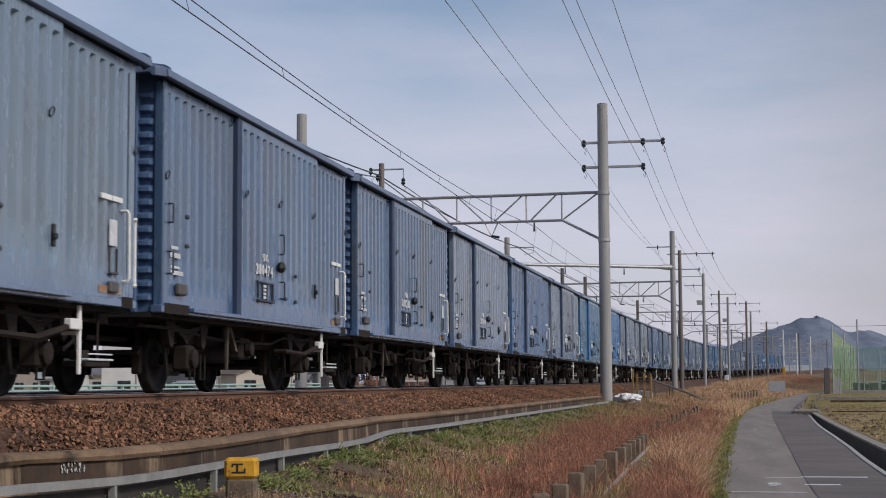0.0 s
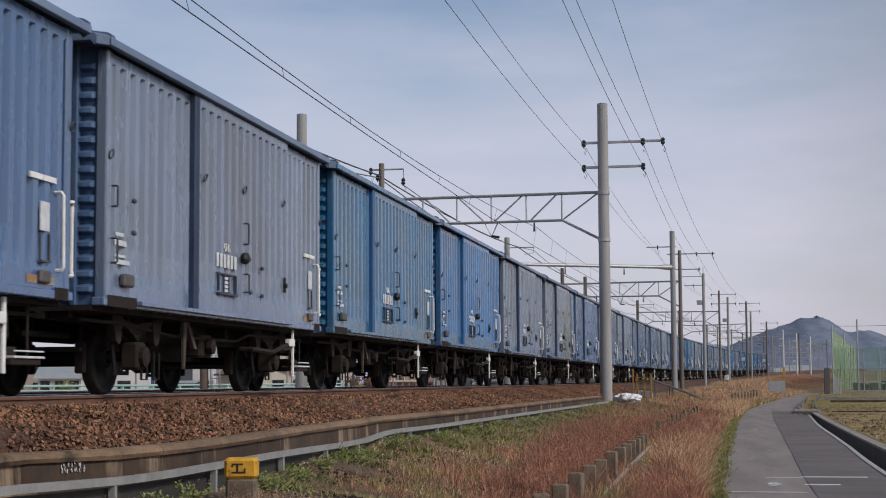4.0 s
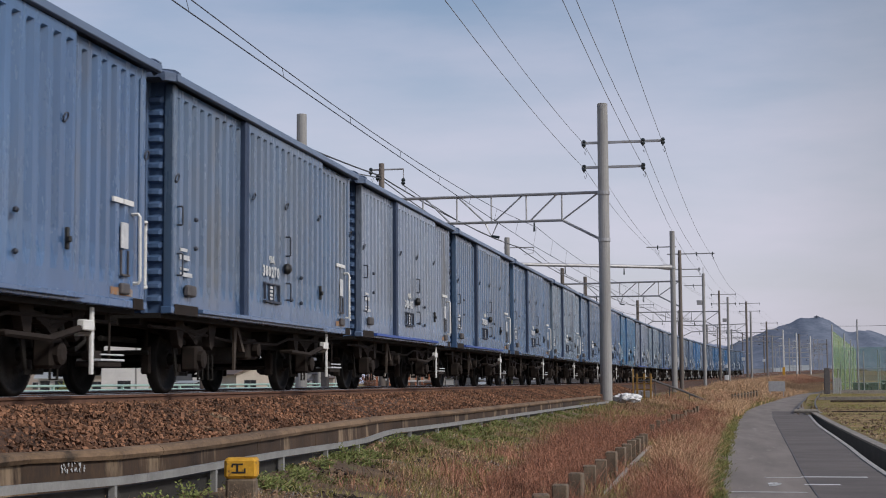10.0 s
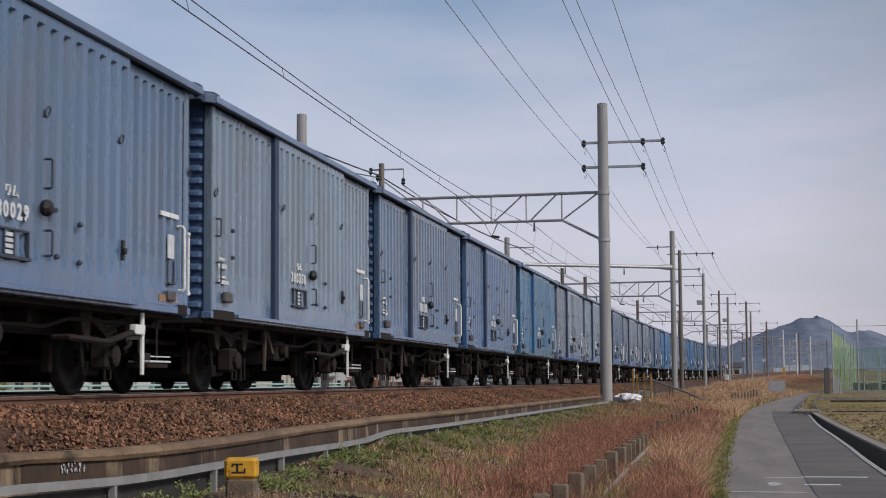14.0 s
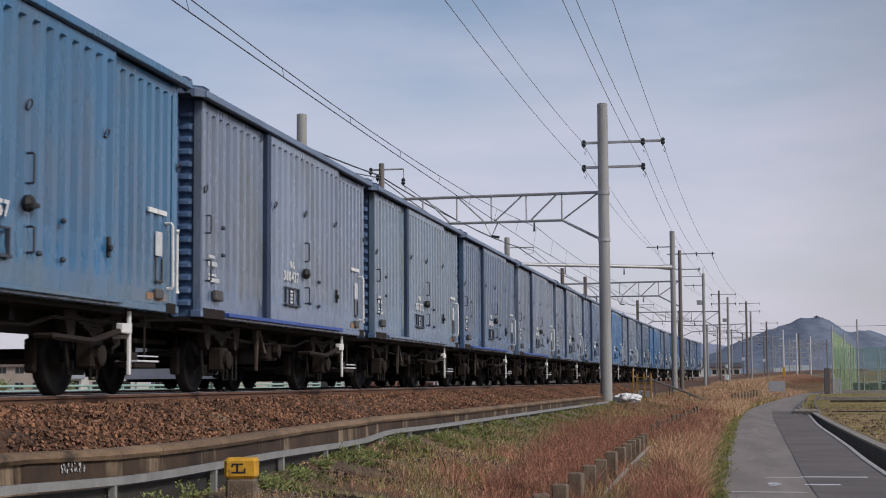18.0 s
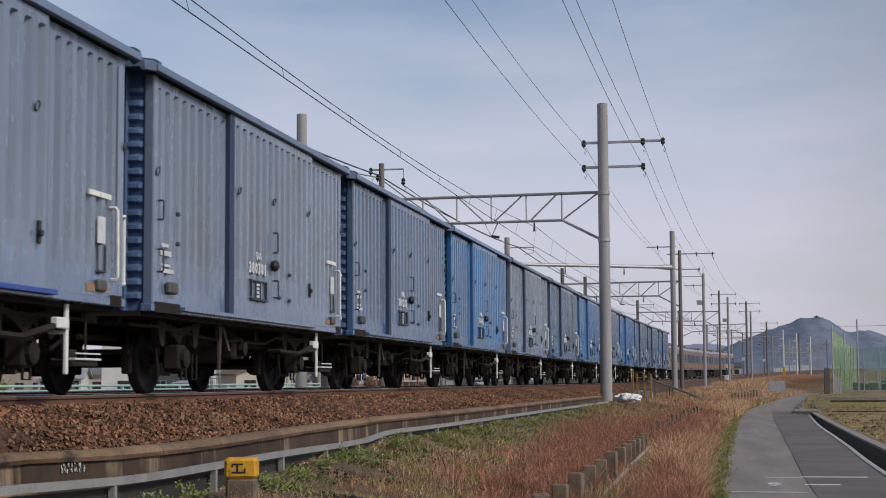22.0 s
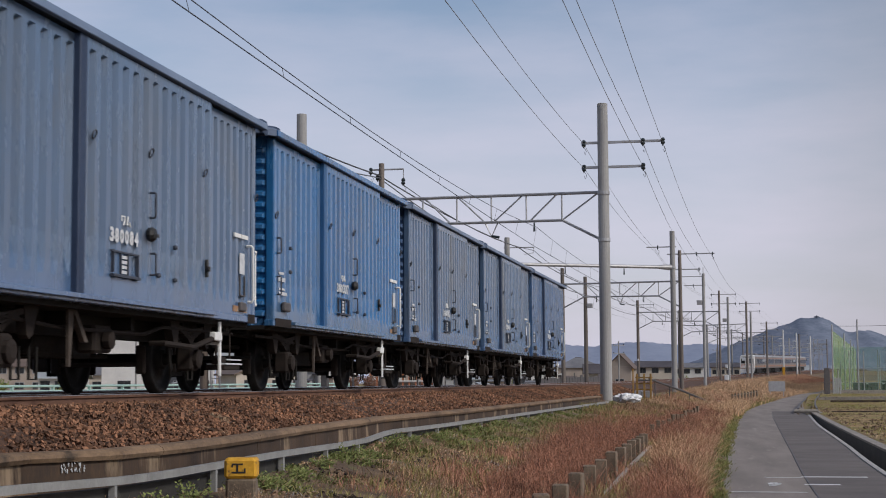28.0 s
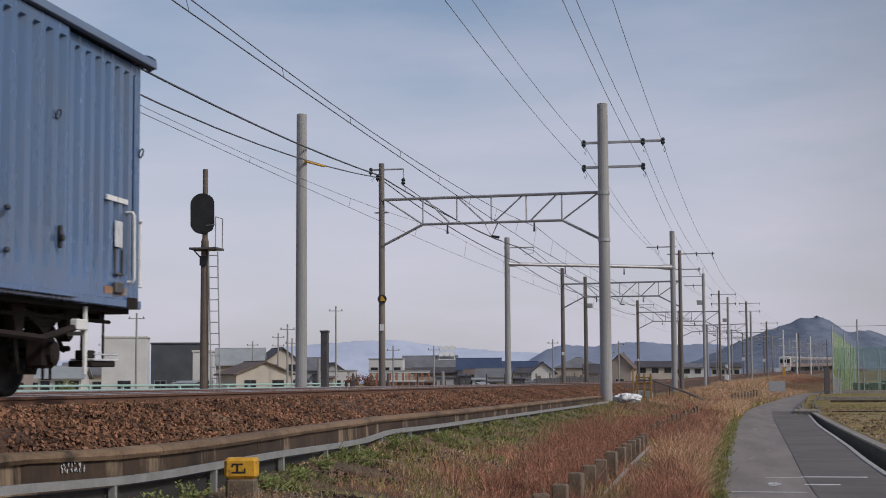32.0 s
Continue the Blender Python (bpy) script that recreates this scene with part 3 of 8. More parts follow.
def build_wall():
    wall = thing("retaining_wall", "low stained concrete retaining wall holding the ballast", "retaining wall", kind="structure")
    cuts = [4 + 3.0 * i for i in range(19)]
    for a, b in zip(cuts, cuts[1:]):
        m = Mesh()
        rings, lips = [], []
        for k in range(13):
            s = a + 0.006 + (b - a - 0.012) * k / 12
            w = lerp(s, WALL_U)
            rings.append([tp(s, w, -1.1), tp(s, w, WALL_Z - 0.088), tp(s, w + 0.17, WALL_Z - 0.088), tp(s, w + 0.19, -1.1)])
            q = [0.012 * noise.noise((s * 2.1, i * 3.7, 1.5)) for i in range(3)]
            lips.append([tp(s, w - 0.02, WALL_Z - 0.085), tp(s, w - 0.02, WALL_Z - 0.02), tp(s, w + 0.01, WALL_Z), tp(s, w + 0.165, WALL_Z + q[0]), tp(s, w + 0.205 + q[1], WALL_Z - 0.02 + q[0]), tp(s, w + 0.22 + q[1], WALL_Z - 0.05), tp(s, w + 0.20 + q[2], WALL_Z - 0.085)])
        m.loft(rings)
        b = part("wall_block", m, M_WALL, wall)
        part("lip", Mesh().loft(lips), M_LIP, b, "worn pale lip of the wall")
    # worn chalk scrawl on the face of the wall
    rnd = random.Random(77)
    for i in range(26):
        ss = 11.76 + 0.19 * (i / 26) + rnd.uniform(-0.015, 0.015)
        zz = -0.485 - rnd.uniform(0.0, 0.06)
        uu = lerp(ss, WALL_U) + 0.186
        part("chalk_mark", Mesh().tube([tp(ss, uu, zz), tp(ss + rnd.uniform(-0.01, 0.02), uu + 0.004, zz - rnd.uniform(0.01, 0.035))], rnd.uniform(0.003, 0.006), 4), M_CHALK, wall)
    # pale channel lid in front of the wall
    rail = thing("guide_rail", "long pale grey steel rail on short posts before the wall", "rail", kind="structure")
    RISE = [(4, 0.065), (9.6, 0.063), (10.4, 0.039), (11.7, 0.0), (12.5, 0.0), (13.5, 0.011), (14.6, 0.024), (15.6, 0.022), (16.9, 0.01), (18.5, -0.011), (20.6, -0.025), (23, 0.015), (25, 0.006), (27, 0.0)]
    offs = [(4, 3.1), (9.6, 3.16), (11.8, 3.18), (14.3, 3.3), (16.6, 3.25), (20, 3.05), (22.4, 2.85), (34, 3.05), (52, 3.3), (56, 3.3)]
    for a, b in zip([4 + 4 * i for i in range(13)], [8 + 4 * i for i in range(13)]):
        m = Mesh()
        m.loft([[tp(s, lerp(s, offs) + x, -0.585 + lerp(s, RISE) + z) for x, z in ((-0.03, -0.058), (0.03, -0.058), (0.03, 0.0), (-0.03, 0.0))] for s in [a + 0.5 * k for k in range(8)] + [b - 0.004]])
        part("rail_beam", m, M_PALE, rail)
    # black strip that paints the shade in the gap below the rail
    part("trough", Mesh().loft([[tp(s, lerp(s, offs) + x, -0.585 + lerp(s, RISE) + z) for x, z in ((-0.13, -0.5), (-0.06, -0.5), (-0.06, -0.085), (-0.13, -0.085))] for s in [4 + k for k in range(53)]]), M_ALGAE_SHADE, rail, "black strip standing for the shaded gap under the rail")
    for i in range(24):
        s = 5.1 + i * 2.1
        m = Mesh().box((-0.025, -0.025, -0.42), (0.025, 0.025, 0.0))
        part("post", m, M_PALE, rail, at=upose(s, lerp(s, offs), -0.63 + lerp(s, RISE)))


build_wall()


# ---- freight wagons ----
def corrugated(m, x, y0, y1, z0, z1, pitch, depth, side):
    """A sheet in the plane of x with upright grooves pressed in by depth; they end sharply at the top and run out at the bottom."""
    n = max(1, round((y1 - y0) / pitch))
    p = (y1 - y0) / n
    ys, ds = [y0], [0.0]
    for i in range(n):
        a = y0 + i * p
        for f, d in ((0.20, 0.0), (0.36, 1.0), (0.64, 1.0), (0.80, 0.0)):
            ys.append(a + f * p)
            ds.append(d)
    ys.append(y1)
    ds.append(0.0)
    rows = [(z0, 0), (z0 + 0.20, 0), (z0 + 0.34, 0.35), (z0 + 0.60, 0.92), (z1 - 0.14, 1), (z1 - 0.105, 0), (z1, 0)]
    verts, faces = [], []
    for z, k in rows:
        for y, d in zip(ys, ds):
            verts.append((x - side * depth * (d * k), y, z))
    c = len(ys)
    for i in range(len(rows) - 1):
        for j in range(c - 1):
            faces.append((i * c + j, i * c + j + 1, (i + 1) * c + j + 1, (i + 1) * c + j))
    # back of the sheet
    b = len(verts)
    verts += [(x - side * 0.08, ys[0], z0), (x - side * 0.08, ys[-1], z0), (x - side * 0.08, ys[-1], z1), (x - side * 0.08, ys[0], z1)]
    t = (len(rows) - 1) * c
    faces += [(b, b + 3, b + 2, b + 1), tuple([b, b + 1] + list(range(c - 1, -1, -1))), tuple([b + 2, b + 3] + list(range(t, t + c))), (b + 1, b + 2, t + c - 1, c - 1), (b, 0, t, b + 3)]
    faces[-2] = tuple([b + 2, b + 1] + [i * c + c - 1 for i in range(len(rows))])
    faces[-1] = tuple([b, b + 3] + [i * c for i in range(len(rows) - 1, -1, -1)])
    return m.add(verts, faces)


def loop_bar(y0, z0, y1, z1, x, out, r):
    """A bent handle that stands out from the side."""
    return Mesh().tube([(x, y0, z0), (x + out * 0.8, y0, z0), (x + out, y0 + (y1 - y0) * 0.04, z0 + (z1 - z0) * 0.04), (x + out, y1 - (y1 - y0) * 0.04, z1 - (z1 - z0) * 0.04), (x + out * 0.8, y1, z1), (x, y1, z1)], r, 6)


def ring(y, z, x, rad, r):
    return Mesh().tube([(x + 0.02 + 0.015 * math.sin(a), y + rad * math.cos(a), z + rad * math.sin(a)) for a in [2 * math.pi * k / 10 for k in range(11)]], r, 5)


HALF, SILL, EAVE = 4.425, 0.94, 3.672


def wagon_meshes():
    """Shared meshes of the covered wagon: x to the side, y along the train, z from the rail."""
    d = {}
    # sides: a proud sliding door, recessed panels before and behind it
    for side, tag in ((1, "near"), (-1, "off")):
        d["door_" + tag] = corrugated(Mesh(), 1.395 * side, -1.62, 2.28, SILL + 0.086, EAVE - 0.03, 0.30, 0.08, side)
        d["front_" + tag] = corrugated(Mesh(), 1.325 * side, -HALF + 0.06, -1.74, SILL + 0.04, EAVE - 0.03, 0.293, 0.08, side)
        d["rear_" + tag] = corrugated(Mesh(), 1.325 * side, 2.26, HALF - 0.06, SILL + 0.04, EAVE - 0.03, 0.262, 0.08, side)
        d["post_" + tag] = Mesh().box((min(1.26 * side, 1.40 * side), -1.78, SILL + 0.05), (max(1.26 * side, 1.40 * side), -1.61, EAVE - 0.02), 0.012)
        d["sill_" + tag] = Mesh().box((min(1.2 * side, 1.345 * side), -HALF, SILL), (max(1.2 * side, 1.345 * side), HALF, SILL + 0.09), 0.01)
        d["doorrail_" + tag] = Mesh().box((min(1.34 * side, 1.41 * side), -3.5, SILL + 0.035), (max(1.34 * side, 1.41 * side), 2.55, SILL + 0.085), 0.006)
    # ends: flat ribs one above another between corner posts
    for sgn, tag in ((-1, "front"), (1, "rear")):
        m = Mesh()
        pts = [(0.0, SILL)]
        z = SILL + 0.12
        while z < EAVE - 0.22:
            pts += [(0.0, z), (0.075, z + 0.03), (0.075, z + 0.075), (0.0, z + 0.11)]
            z += 0.158
        pts.append((0.0, EAVE + 0.12))
        y = sgn * (HALF - 0.09)
        m.loft([[(x, y + sgn * (o * k), zz) for o, zz in pts] for x, k in ((-1.24, 0), (-1.20, 0), (-1.16, 0.8), (-1.08, 1), (1.08, 1), (1.16, 0.8), (1.20, 0), (1.24, 0))], caps=False, closed=False)
        d["end_" + tag] = m
        d["endposts_" + tag] = [Mesh().box((sx * 0.99 - 0.035, min(y, y + sgn * 0.10), SILL), (sx * 0.99 + 0.035, max(y, y + sgn * 0.10), EAVE + 0.08), 0.012) for sx in (-1, 1)]
        for sx in (-1, 1):
            d["corner_%s_%d" % (tag, sx)] = Mesh().box((min(sx * 1.20, sx * 1.335), min(y - sgn * 0.10, y + sgn * 0.035), SILL), (max(sx * 1.20, sx * 1.335), max(y - sgn * 0.10, y + sgn * 0.035), EAVE), 0.02)
    # roof: shallow arch with a gutter along each eave
    m = Mesh()
    arch = [(-1.43, EAVE - 0.01), (-1.43, EAVE + 0.08), (-1.38, EAVE + 0.11), (-1.0, EAVE + 0.17), (-0.5, EAVE + 0.225), (0, EAVE + 0.245), (0.5, EAVE + 0.225), (1.0, EAVE + 0.17), (1.38, EAVE + 0.11), (1.43, EAVE + 0.08), (1.43, EAVE - 0.01), (1.40, EAVE - 0.02), (1.36, EAVE + 0.03), (-1.36, EAVE + 0.03), (-1.40, EAVE - 0.04)]
    m.loft([[(x * (0.93 if abs(y) > 4.6 else 1), y, z) for x, z in arch] for y in (-4.68, -4.55, 4.55, 4.68)])
    d["roof"] = m
    d["roof_lips"] = [Mesh().loft([[(x * 1.012, yy, z + (0.022 if z > EAVE + 0.05 else 0.0)) for x, z in arch] for yy in (y - 0.035, y + 0.035)]) for y in (-4.5, 4.5)]
    d["gutters"] = [Mesh().box((min(sx * 1.425, sx * 1.452), -4.56, EAVE - 0.012), (max(sx * 1.425, sx * 1.452), 4.56, EAVE + 0.075), 0.008) for sx in (-1, 1)]
    # thin dark plates on the sill stand for recesses, their shade in the colour
    d["sill_recess"] = [Mesh().box((1.347, a, SILL - 0.004), (1.352, b, SILL + 0.115)) for a, b in ((-4.34, -3.52), (4.0, 4.3))]
    # frame under the floor
    d["underframe"] = Mesh().box((-1.2, -HALF, SILL - 0.05), (1.2, HALF, SILL + 0.01))
    d["solebars"] = []
    for sx in (-0.62, 0.62):
        m = Mesh()
        d["solebars"].append(m)
        m.prism([(-HALF, SILL - 0.05), (HALF, SILL - 0.05), (HALF, SILL - 0.13), (3.3, SILL - 0.14), (2.3, SILL - 0.30), (-2.3, SILL - 0.30), (-3.3, SILL - 0.14), (-HALF, SILL - 0.13)], "x", sx - 0.05, sx + 0.05)
    d["cross_beams"] = [Mesh().box((-0.92, y - 0.05, SILL - (0.12 if abs(y) > 4 else 0.2)), (0.92, y + 0.05, SILL - 0.05)) for y in (-4.3, -2.65, -0.9, 0.9, 2.65, 4.3)]
    # brake frames and boxes slung between and beyond the axles
    d["slung_box"] = [Mesh().box((-0.45, -0.75, 0.42), (0.45, 0.85, SILL - 0.06), 0.04)]
    # struts of the brake frame in the open ends
    d["end_strut"] = [Mesh().tube([(x, sgn * 3.45, 0.88), (x + 0.1, sgn * 3.75, 0.50), (x, sgn * 4.05, 0.88)], 0.028, 5) for sgn in (-1, 1) for x in (-0.75, 0.1)]
    d["end_pipe"] = [Mesh().tube([(-0.9, sgn * 3.75, 0.50), (0.8, sgn * 3.75, 0.50)], 0.03, 6).tube([(0.45, sgn * 3.3, 0.66), (0.45, sgn * 4.4, 0.66)], 0.035, 6) for sgn in (-1, 1)]
    m = Mesh().box((-1.20, -HALF + 0.1, SILL + 0.01), (1.21, HALF - 0.16, EAVE + 0.02))
    d["body"] = m
    # wheel and axle
    d["wheel"] = Mesh().lathe([(0.10, -0.085), (0.10, -0.02), (0.34, 0.0), (0.37, -0.05), (0.43, -0.055), (0.455, -0.03), (0.455, -0.02), (0.43, 0.005), (0.43, 0.065), (0.37, 0.07), (0.35, 0.03), (0.12, 0.05), (0.12, 0.10), (0.085, 0.10)], (0, 0, 0), (1, 0, 0), 28)
    d["axle"] = Mesh().lathe([(0.06, -0.98), (0.06, -0.75), (0.085, -0.65), (0.075, -0.3), (0.075, 0.3), (0.085, 0.65), (0.06, 0.75), (0.06, 0.98)], (0, 0, 0), (1, 0, 0), 12)
    for sx in (1, -1):
        m = Mesh()
        m.box((min(sx * 0.86, sx * 1.08), -0.14, 0.28), (max(sx * 0.86, sx * 1.08), 0.14, 0.60), 0.03)
        m.lathe([(0.12, 0.0), (0.12, 0.05), (0.07, 0.07)], (sx * 1.08, 0, 0.43), (sx, 0, 0), 10)
        d["axlebox_%d" % sx] = m
        m = Mesh()
        for k, (hl, zz) in enumerate(((0.62, 0.80), (0.50, 0.76), (0.38, 0.72), (0.26, 0.68), (0.14, 0.64))):
            m.loft([[(sx * 0.92, -hl, zz + 0.045), (sx * 1.02, -hl, zz + 0.045), (sx * 1.02, -hl, zz + 0.075), (sx * 0.92, -hl, zz + 0.075)],
                    [(sx * 0.92, 0, zz - 0.03), (sx * 1.02, 0, zz - 0.03), (sx * 1.02, 0, zz), (sx * 0.92, 0, zz)],
                    [(sx * 0.92, hl, zz + 0.045), (sx * 1.02, hl, zz + 0.045), (sx * 1.02, hl, zz + 0.075), (sx * 0.92, hl, zz + 0.075)]])
        for q in (-1, 1):
            m.tube([(sx * 0.97, q * 0.62, 0.85), (sx * 0.97, q * 0.70, 0.93)], 0.03, 6)
        d["spring_%d" % sx] = m
        m = Mesh()
        for q in (-1, 1):
            m.prism([(q * 0.42, 0.92), (q * 0.30, 0.92), (q * 0.16, 0.26), (q * 0.22, 0.26)], "x", sx * 0.82 - 0.012, sx * 0.82 + 0.012)
        m.box((sx * 0.82 - 0.012, -0.22, 0.22), (sx * 0.82 + 0.012, 0.22, 0.27))
        d["axleguard_%d" % sx] = m
    # hangers either side of each axle, and straps slung under the brake beams
    d["spring_hanger"] = [Mesh().prism([(q * 0.80, SILL - 0.04), (q * 0.46, SILL - 0.04), (q * 0.52, 0.60), (q * 0.58, 0.56), (q * 0.66, 0.60)], "x", sx * 0.98 - 0.05, sx * 0.98 + 0.05) for sx in (1, -1) for q in (-1, 1)]
    d["strap"] = [Mesh().tube([(0.86, y - 0.09, 0.50), (0.86, y - 0.09, 0.17), (0.86, y + 0.09, 0.17), (0.86, y + 0.09, 0.50)], 0.016, 5) for y in (-2.02, -1.62, 3.05)]
    d["side_pipe"] = Mesh().tube([(1.02, -4.3, 0.80), (1.02, -3.4, 0.80), (0.98, -1.2, 0.70), (0.98, 1.1, 0.70), (1.02, 1.6, 0.80), (1.02, 4.3, 0.80)], 0.022, 6)
    d["valve_box"] = Mesh().box((0.75, -0.35, 0.46), (0.98, 0.15, 0.76), 0.03).lathe([(0.02, 0), (0.10, 0.02), (0.10, 0.10), (0.03, 0.12)], (0.98, -0.1, 0.6), (1, 0, 0), 10)
    # brake gear
    d["brake_cylinder"] = Mesh().lathe([(0.0, -0.3), (0.17, -0.3), (0.19, -0.27), (0.19, 0.24), (0.15, 0.30), (0.03, 0.32), (0.03, 0.6)], (0.35, -0.6, 0.63), (0, 1, 0), 16)
    d["air_tank"] = Mesh().lathe([(0.02, -0.46), (0.16, -0.42), (0.19, -0.34), (0.19, 0.34), (0.16, 0.42), (0.02, 0.46)], (-0.55, 0.5, 0.62), (0, 1, 0), 16)
    m = Mesh()
    for y in (-2.1, -3.2, 2.1, 3.2):
        for x in (-0.56, 0.56):
            sgn = 1 if abs(y) < 2.65 else -1
            m.box((x - 0.06, y - 0.04, 0.24), (x + 0.06, y + 0.04, 0.60), 0.02)
            m.tube([(x, y, 0.55), (x, y, 0.90)], 0.025, 6)
    m.tube([(-0.6, -2.1, 0.36), (0.6, -2.1, 0.36)], 0.03, 6)
    m.tube([(-0.6, 2.1, 0.36), (0.6, 2.1, 0.36)], 0.03, 6)
    m.tube([(0.1, -2.1, 0.4), (0.1, 2.1, 0.46)], 0.025, 6)
    d["brake_rigging"] = m
    m = Mesh()
    m.tube([(1.16, 1.25, 0.60), (1.20, 2.2, 0.57), (1.24, 3.02, 0.72)], 0.036, 6)
    m.tube([(1.0, 1.25, 0.60), (1.2, 1.25, 0.60)], 0.03, 6)
    d["brake_lever"] = m
    d["lever_tip"] = Mesh().box((1.20, 2.84, 0.67), (1.28, 3.12, 0.78), 0.01)
    m = Mesh()
    m.box((1.22, 3.11, 0.22), (1.25, 3.17, 0.92), 0.004)
    m.box((1.05, 3.12, 0.62), (1.22, 3.17, 0.66))
    d["lever_guide"] = m
    m = Mesh()
    m.box((1.02, 3.22, 0.30), (1.28, 3.85, 0.36), 0.008)
    m.box((1.10, 3.20, 0.37), (1.22, 3.45, 0.47), 0.01)
    m.tube([(1.15, 3.25, 0.36), (1.15, 3.25, 0.94)], 0.014, 5)
    m.tube([(1.15, 3.82, 0.36), (1.15, 3.82, 0.94)], 0.014, 5)
    d["foot_step"] = m
    d["step_edge"] = Mesh().box((1.03, 3.24, 0.362), (1.30, 3.90, 0.385), 0.005).tube([(1.29, 3.26, 0.43), (1.29, 3.88, 0.43)], 0.010, 5)
    # angled stays that show below the sill behind the front axle
    m = Mesh()
    m.prism([(-1.26, 0.92), (-1.12, 0.92), (-1.17, 0.55), (-1.20, 0.30), (-1.25, 0.30)], "x", 1.05, 1.08)
    m.prism([(-1.12, 0.92), (-1.02, 0.92), (-0.70, 0.56), (-0.80, 0.56)], "x", 1.0, 1.06)
    d["stay"] = m
    for sgn, tag in ((-1, "front"), (1, "rear")):
        m = Mesh()
        y = sgn * HALF
        m.box((-0.1, min(y, y + sgn * 0.28), 0.76), (0.1, max(y, y + sgn * 0.28), 0.98), 0.02)
        m.box((-0.17, min(y + sgn * 0.24, y + sgn * 0.40), 0.70), (0.15, max(y + sgn * 0.24, y + sgn * 0.40), 1.04), 0.04)
        m.tube([(0.25, y, 0.85), (0.32, y + sgn * 0.12, 0.62), (0.28, y + sgn * 0.36, 0.5)], 0.025, 6)
        d["coupler_" + tag] = m
    # fittings on the side that faces the lane
    d["rings"] = [ring(0.15, 2.70, 1.40, 0.05, 0.010), ring(-1.46, 2.66, 1.40, 0.045, 0.009), ring(2.0, 2.72, 1.40, 0.045, 0.009), ring(-4.30, 2.55, 1.335, 0.05, 0.009), ring(4.36, 2.68, 1.33, 0.05, 0.009)]
    d["handles"] = [loop_bar(0.17, 1.97, 0.17, 2.25, 1.40, 0.07, 0.013), loop_bar(0.19, 1.33, 0.19, 1.57, 1.40, 0.07, 0.013), loop_bar(-4.22, 2.0, -4.22, 2.22, 1.33, 0.07, 0.012), loop_bar(-4.22, 1.40, -4.22, 1.66, 1.33, 0.07, 0.012)]
    d["lock"] = Mesh().lathe([(0.02, 0.0), (0.075, 0.01), (0.085, 0.05), (0.06, 0.09), (0.02, 0.10)], (1.39, 0.14, 1.78), (1, 0, 0), 10).box((1.40, 0.14, 1.76), (1.44, 0.37, 1.80))
    d["bolts"] = [Mesh().lathe([(0.025, 0.0), (0.03, 0.03), (0.012, 0.05)], (1.395, y, z), (1, 0, 0), 7) for y, z in ((0.42, 1.34), (0.95, 1.70), (0.95, 1.32), (-3.8, 2.1), (-3.8, 1.75))]
    d["latch"] = Mesh().box((1.39, 2.07, 1.43), (1.43, 2.12, 1.65), 0.01).box((1.42, 2.05, 1.50), (1.46, 2.11, 1.56), 0.01)
    m = Mesh()
    m.box((1.392, -0.92, 1.29), (1.425, -0.90, 1.53))
    m.box((1.392, -0.22, 1.26), (1.425, -0.20, 1.51))
    m.box((1.392, -0.95, 1.245), (1.44, -0.18, 1.275))
    m.box((1.392, -0.50, 1.27), (1.42, -0.485, 1.52))
    d["card_holder"] = m
    m.box((1.392, -0.95, 1.505), (1.42, -0.18, 1.525)).box((1.392, -0.70, 1.27), (1.42, -0.685, 1.52))
    d["card"] = Mesh()
    for i in range(4):
        d["card"].box((1.40, -0.66, 1.29 + i * 0.053), (1.408, -0.51, 1.325 + i * 0.053))
    m = Mesh()
    for i in range(2):
        m.box((1.325, 3.42 + i * 0.30, 2.06), (1.345, 3.70 + i * 0.30, 2.115))
    d["route_plate"] = m
    d["notice"] = Mesh().box((1.330, 3.66, 1.58), (1.342, 3.86, 1.86))
    m = Mesh()
    m.box((1.325, 3.66, 1.30), (1.345, 3.68, 1.56)).box((1.325, 3.86, 1.28), (1.345, 3.88, 1.56)).box((1.325, 3.66, 1.28), (1.36, 3.88, 1.30))
    d["notice_frame"] = m
    d["grab_rail"] = loop_bar(4.06, 1.22, 4.04, 1.98, 1.31, 0.09, 0.020)
    d["end_rail"] = Mesh().tube([(1.30, 4.34, 1.92), (1.30, 4.50, 1.94), (1.28, 4.52, 1.90), (1.28, 4.52, 1.25), (1.30, 4.50, 1.20), (1.30, 4.34, 1.19)], 0.020, 6)
    d["hinge_box"] = Mesh().box((1.325, 3.62, 1.08), (1.38, 3.84, 1.20), 0.015)
    d["front_bracket"] = Mesh().box((1.325, -3.98, 1.16), (1.40, -3.70, 1.30), 0.02)
    # white painted letters: two bent strokes over a row of bars
    x0, x1 = 1.402, 1.406
    d["type_sign"] = [Mesh().tube([(1.403, -0.66, 1.85), (1.403, -0.66, 1.905), (1.403, -0.575, 1.905), (1.403, -0.58, 1.855), (1.403, -0.615, 1.81)], 0.009, 5),
                      Mesh().tube([(1.403, -0.485, 1.915), (1.403, -0.515, 1.822), (1.403, -0.43, 1.83), (1.403, -0.415, 1.81), (1.403, -0.44, 1.855)], 0.009, 5)]
    d["number_bars"] = [Mesh().box((x0, -0.97 + i * 0.143, 1.60), (x1, -0.875 + i * 0.143, 1.775)) for i in range(6)]
    d["load_bars"] = [Mesh().box((1.332, y, z), (1.336, y + w, z + h)) for y, z, w, h in ((-4.14, 1.60, 0.34, 0.06), (-4.12, 1.40, 0.42, 0.05), (-4.12, 1.475, 0.30, 0.03), (-4.12, 1.70, 0.24, 0.04))]
    d["orange_mark"] = Mesh().box((1.328, 3.40, 1.07), (1.332, 4.02, 1.15))
